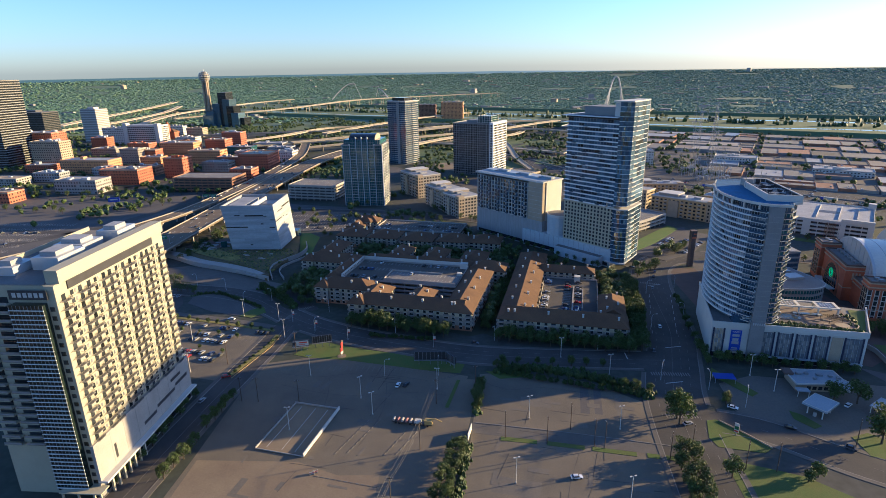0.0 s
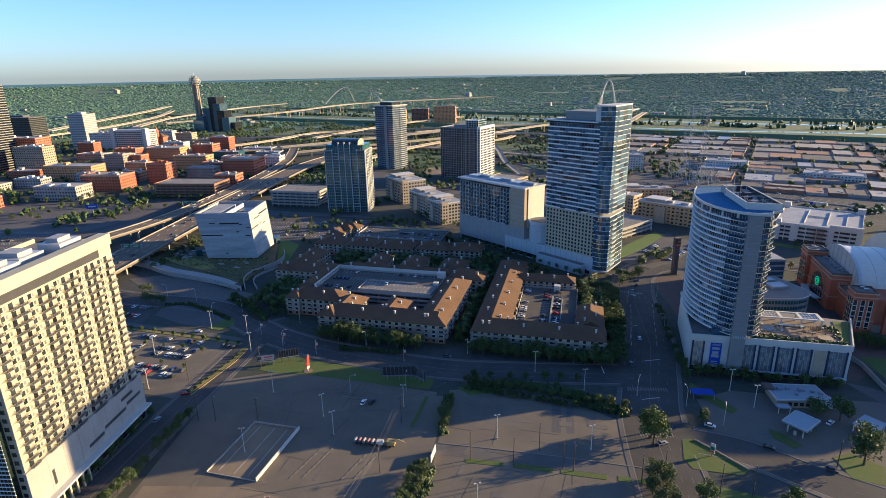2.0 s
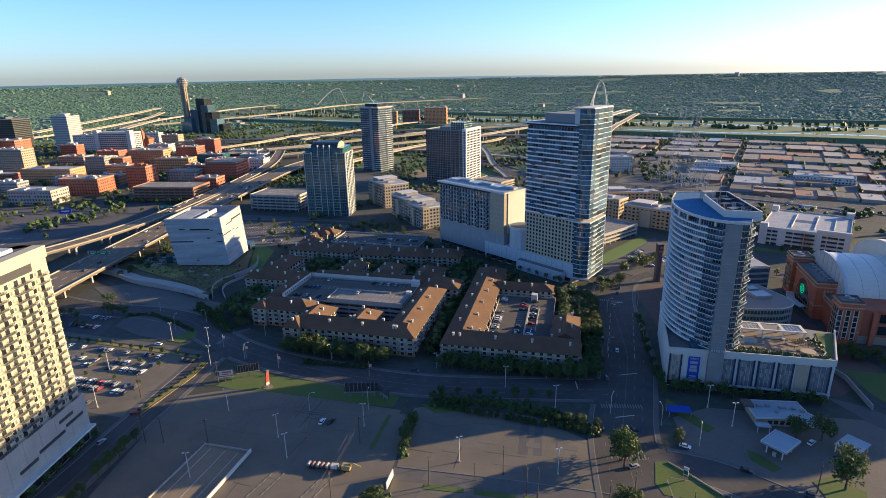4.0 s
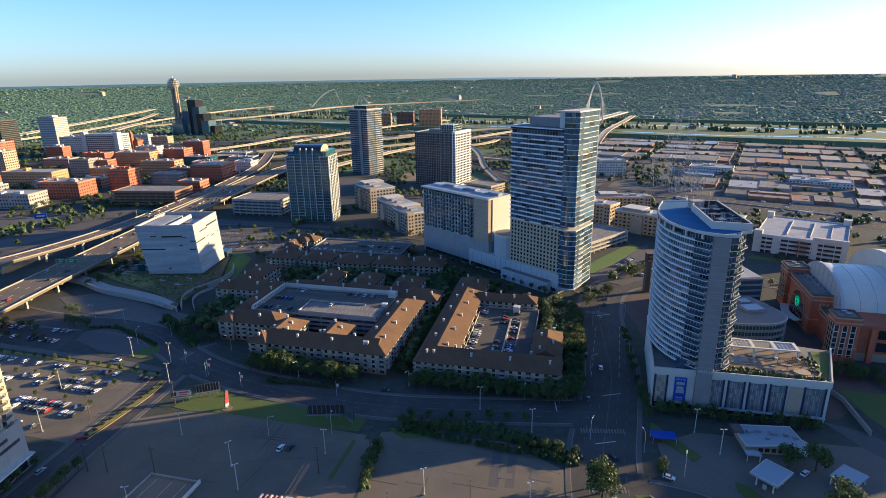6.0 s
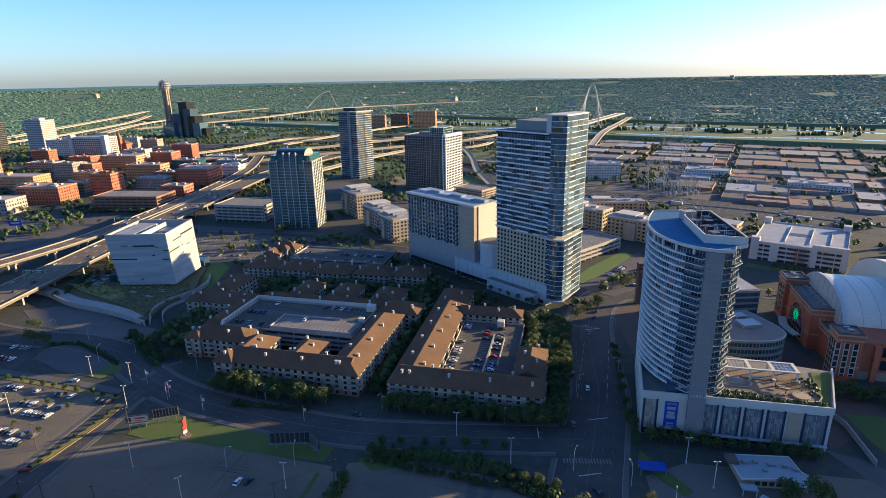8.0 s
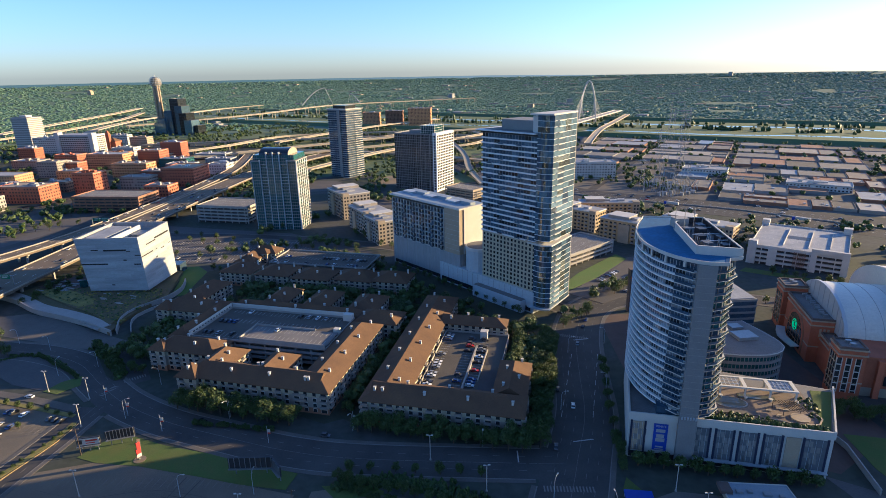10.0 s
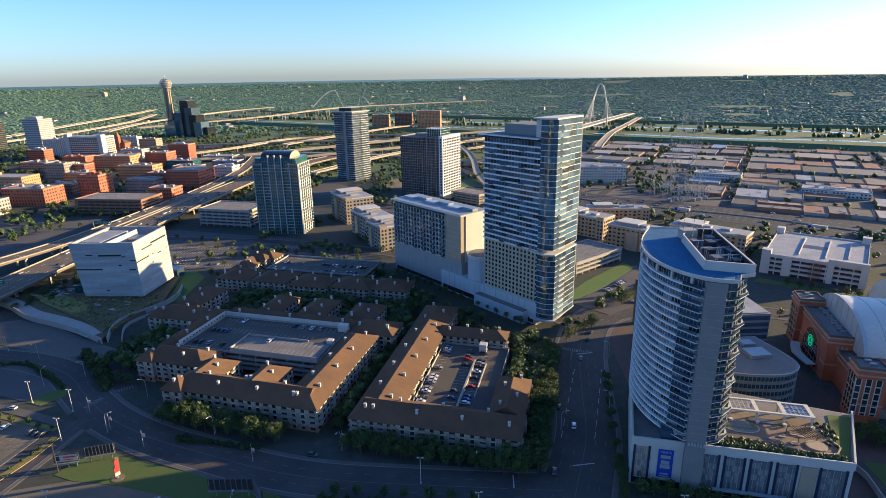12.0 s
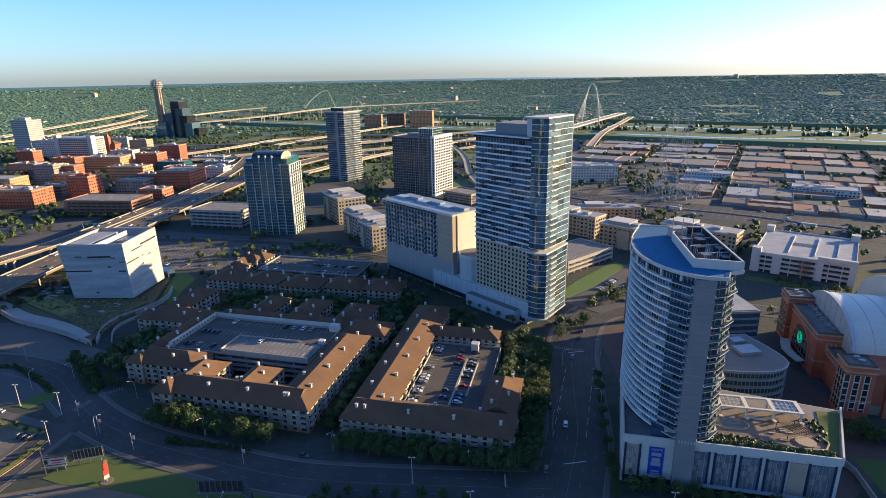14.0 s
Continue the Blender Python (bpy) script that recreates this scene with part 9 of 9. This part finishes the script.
for x in (-4.6, 4.6):
    for y in (-2.3, 2.3):
        box("post", aw, x - 0.07, x + 0.07, y - 0.07, y + 0.07, 0, 2.9, M["metal"])
shed = thing("canopy_shed", 144.5, 184, 36, "flat white canopy shed beside the trees", "canopy")
box("roof", shed, -5.6, 5.6, -4.2, 4.2, 3.4, 3.9, M["pale_roof"])
for x in (-5, 5):
    for y in (-3.6, 3.6):
        box("post", shed, x - 0.15, x + 0.15, y - 0.15, y + 0.15, 0, 3.4, M["white"])
sg = thing("corner_sign", 73, 165, -40, "slim leaning sign panel on the grassy island", "sign")
box("panel", sg, -0.9, 0.9, -0.12, 0.12, 1.6, 6.0, M["white"])
box("sign_bar", sg, -0.8, 0.8, -0.16, -0.12, 3.0, 4.6, M["green"])
box("sign_bar", sg, -0.8, 0.8, -0.16, -0.12, 1.9, 2.6, M["red"])
box("post", sg, -0.15, 0.15, -0.1, 0.1, 0, 1.6, M["steel"])
tagged(ribbon("island_wall", [(70, 175), (76, 168), (84, 157)], 0.4, 0.7, 0.7, M["tan"], None, "low stone wall on the grassy island", "structure", rounded=False), category="wall")
# walled lawn beside the podium
tagged(ribbon("garden_wall", [(172, 262), (176, 240), (172, 214)], 0.5, 2.6, 2.6, M["concrete"], None, "pale garden wall beside the plaza", "structure", rounded=False), category="wall")
patch("lawn", [(181, 250), (180, 228), (183, 214), (240, 205), (240, 240)], 0.1, M["grass"], "shaded lawn beside the arena", "lawn")
patch("yard", [(158, 224), (172, 216), (178, 206), (230, 196), (220, 150), (186, 168), (164, 206)], 0.05, M["yard"], "pale concrete yard behind the store", "yard")
ms = thing("media_tower", 126, 377, 8, "slim dark stone pylon with a small screen at its top", "sign")
box("shaft", ms, -1.7, 1.7, -1.7, 1.7, 0, 22, M["slate"])
for k in range(1, 8):
    box("stone_joint", ms, -1.74, 1.74, -1.74, 1.74, k * 2.75 - 0.06, k * 2.75 + 0.06, M["dark"])
box("screen", ms, -1.9, 1.9, -2.1, 1.9, 22, 28, M["dark"])
many("screen_face", ms, [(0, -2.14, 23.2, 3.2, 0.08, 1.6), (0.4, -2.14, 26, 2.2, 0.08, 1.2)], M["brick"])
box("cap", ms, -2.1, 2.1, -2.1, 2.1, 28, 28.5, M["slate"])


# ---- the podium's roof garden ----
def roof_garden(p):
    z = 19.3
    box("terrace", p, 24, 70, 2, 30, z, z + 0.12, M["terrace"])
    box("planter", p, 23, 70, 1.0, 3.4, z, z + 0.7, M["soil"])
    # white pergola frame with four openings under glass
    x0, x1, y0, y1 = 27, 66, 21, 29
    many("pergola_roof", p, [((x0 + x1) / 2, y0, z + 4.4, x1 - x0, 0.9, 0.6), ((x0 + x1) / 2, y1, z + 4.4, x1 - x0, 0.9, 0.6)] + [(x0 + (x1 - x0) * f, (y0 + y1) / 2, z + 4.4, 1.4, y1 - y0 - 0.9, 0.6) for f in (0.02, 0.26, 0.5, 0.74, 0.98)], M["white"], kind="")
    for k in range(4):
        c = x0 + (x1 - x0) * (0.14 + 0.24 * k)
        if k in (0, 1, 3):
            many("pergola_bar", p, [(c + e, (y0 + y1) / 2, z + 4.45, 0.18, y1 - y0 - 1, 0.2) for e in (-2.4, -0.8, 0.8, 2.4)] + [(c, y0 + 2.5 + 2.4 * e, z + 4.45, 7.6, 0.18, 0.2) for e in range(2)], M["metal"])
        if k == 3:
            box("pergola_glass", p, c - 3.8, c + 3.8, y0 + 0.5, y1 - 0.5, z + 4.3, z + 4.36, M["steel"])
    for f in (0.02, 0.26, 0.5, 0.74, 0.98):
        c = x0 + (x1 - x0) * f
        for y in (y0, y1):
            box("pergola_post", p, c - 0.35, c + 0.35, y - 0.35, y + 0.35, z, z + 4.1, M["white"])
        tube("planter_urn", [(c, y0 - 1.6, z + 0.12), (c, y0 - 1.6, z + 0.6), (c, y0 - 1.6, z + 1.3)], [0.35, 0.6, 0.75], M["white"], p, 10)
    # dark timber trellis over the seats
    many("trellis", p, [(58 + 1.1 * k, 13, z + 2.8, 0.15, 8, 0.2, 28) for k in range(7)] + [(61, 10.5 + 2.4 * k, z + 2.6, 8, 0.15, 0.2, 28) for k in range(3)] + [(x, y, z + 1.4, 0.2, 0.2, 2.8) for x, y in ((57, 9), (64, 12), (55, 15), (62, 18))], M["bark"])
    prism("pool_rim", p, [(40 + 6.5 * math.cos(k * math.pi / 12), 16 + 4 * math.sin(k * math.pi / 12)) for k in range(24)], z + 0.12, z + 0.4, M["concrete"])
    prism("pool", p, [(40 + 6 * math.cos(k * math.pi / 12), 16 + 3.6 * math.sin(k * math.pi / 12)) for k in range(24)], z + 0.12, z + 0.44, M["water"])
    box("pool_lane", p, 44, 58, 20, 23, z + 0.12, z + 0.42, M["water"])
    box("gravel_bed", p, 34, 48, 8, 11, z + 0.12, z + 0.3, M["pave"])
    prism("round_bench", p, [(63 + 3.4 * math.cos(k * math.pi / 10), 9 + 3.0 * math.sin(k * math.pi / 10)) for k in range(20)], z + 0.12, z + 0.6, M["tan"])
    box("glass_box", p, 10, 24, 2, 9, z, z + 3.6, M["glass"])
    box("canopy", p, 14, 26, 0.5, 9, z + 3.6, z + 4.0, M["white"])
    rr = random.Random(9)
    clumps("hedge", p, [(24 + 0.23 * k, 2.2 + rr.uniform(-0.9, 0.9), z + 0.6, rr.uniform(0.5, 0.9), rr.uniform(0.9, 1.7)) for k in range(200)], M["hedge"], seed=4)
    clumps("shrub", p, [(rr.uniform(25, 52), rr.uniform(3, 8), z + 0.1, rr.uniform(0.4, 1.1), rr.uniform(0.6, 1.5)) for k in range(90)], M["leaf"], seed=5)
    clumps("shrub", p, [(rr.uniform(66, 72), rr.uniform(9, 24), z + 0.1, rr.uniform(0.4, 1.0), rr.uniform(0.6, 1.4)) for k in range(40)], M["hedge"], seed=6)
    ribbon("low_wall", [(52, 6), (60, 4), (68, 5), (70.5, 9), (69, 14)], 0.5, z + 0.8, 0.8, M["tan"], p)
    for k in range(8):
        x, y = rr.uniform(50, 60), rr.uniform(8, 16)
        box("sunbed", p, x, x + 1.9, y, y + 0.7, z + 0.2, z + 0.5, M["tan"])
    prism("lawn_edge", p, [(68, 3.6), (71.2, 3), (82, 31), (74, 31)], z, z + 0.3, M["grass"])


roof_garden(PODIUM)


# patched and tarred places in the worn lots
pr = random.Random(64)
for m, lab, n, long, wide in (("worn", "pale repair patches in the parking lots", 60, (2.0, 9.0), (0.8, 3.4)), ("asphalt", "dark tar seams in the parking lots", 46, (5.0, 22.0), (0.12, 0.3))):
    items = []
    for k in range(n):
        x, y = (pr.uniform(-132, -66), pr.uniform(90, 208)) if k % 2 else (pr.uniform(-30, 32), pr.uniform(90, 188))
        items.append((x, y, 0.05 + 0.0004 * k, pr.uniform(*long), pr.uniform(*wide), 0.03, pr.choice((-11, 79, -8, 70)) + pr.uniform(-4, 4)))
    tagged(many("lot_repairs", None, items, M[m], lab), category="asphalt")

# dense hedges along the lots
hr = random.Random(41)
def hedge_line(line, n, wide, r, h, label):
    pts = smooth_line([Vector(p) for p in line], 1.0)
    spots = []
    for _ in range(n):
        p = pts[hr.randrange(len(pts))]
        spots.append((p.x + hr.gauss(0, wide), p.y + hr.gauss(0, wide), 0.05, hr.uniform(0.6, 1.0) * r, hr.uniform(0.5, 1.0) * h))
    tagged(clumps("hedge", None, spots, M["hedge"], label, seed=n), category="hedge")


hedge_line([(-24, 214), (-6, 217), (12, 213), (30, 205), (46, 194)], 520, 1.8, 1.2, 2.4, "dense dark hedge along the parking lot")
hedge_line([(-35.5, 176), (-34, 202)], 160, 0.9, 1.0, 2.2, "dense hedge beside the driveway")
hedge_line([(-44, 90), (-41, 130), (-38, 152)], 260, 0.9, 1.0, 2.2, "dense hedge beside the driveway")
hedge_line([(-234, 306), (-226, 311), (-214, 310.5), (-198, 303), (-178, 288)], 220, 0.5, 0.8, 1.2, "low dark hedge round the small lot")
hedge_line([(-190, 321), (-172, 308), (-156, 291)], 240, 1.6, 1.3, 2.4, "dark shrubs on the street median")

# dark trees filling the courts between the apartment wings
tr = random.Random(52)
spots = []
for fr, x0, x1, y0, y1, n in ((APT, -64, -38, 24, 66, 30), (APT, -46, 72, 118, 136, 56), (APT, 68, 78, 96, 136, 14), (APT2, -10, -5, 6, 118, 16), (APT2, 60, 72, 50, 108, 26), (APT, 9, 15, 93, 113, 6), (APT, 38, 45, 93, 113, 6), (APT, -46, -12, 92, 116, 16)):
    for _ in range(n):
        u, v = tr.uniform(x0, x1), tr.uniform(y0, y1)
        x, y = local(fr, u, v)
        spots.append((x, y, tr.uniform(2.4, 4.2), tr.uniform(7, 11)))
for p, q, n, wide in (((-58, 470), (2, 402), 34, 5), ((2, 402), (48, 352), 26, 4), ((-96, 500), (-58, 470), 16, 6), ((56, 350), (70, 318), 10, 3), ((-210, 500), (-120, 520), 14, 5), ((88, 372), (100, 380), 3, 1), ((-176, 556), (-126, 640), 22, 4), ((-126, 536), (-84, 516), 12, 4), ((-100, 722), (-36, 690), 16, 6), ((-60, 640), (0, 600), 16, 6), ((110, 400), (136, 428), 8, 2)):
    for _ in range(n):
        f = tr.random()
        spots.append((p[0] + (q[0] - p[0]) * f + tr.gauss(0, wide) - 5, p[1] + (q[1] - p[1]) * f + tr.gauss(0, wide) - 5, tr.uniform(2.2, 3.8), tr.uniform(6, 9.5)))
small_crowns("court_trees", spots, "dense dark trees in the apartment courts", 120, 0.7)
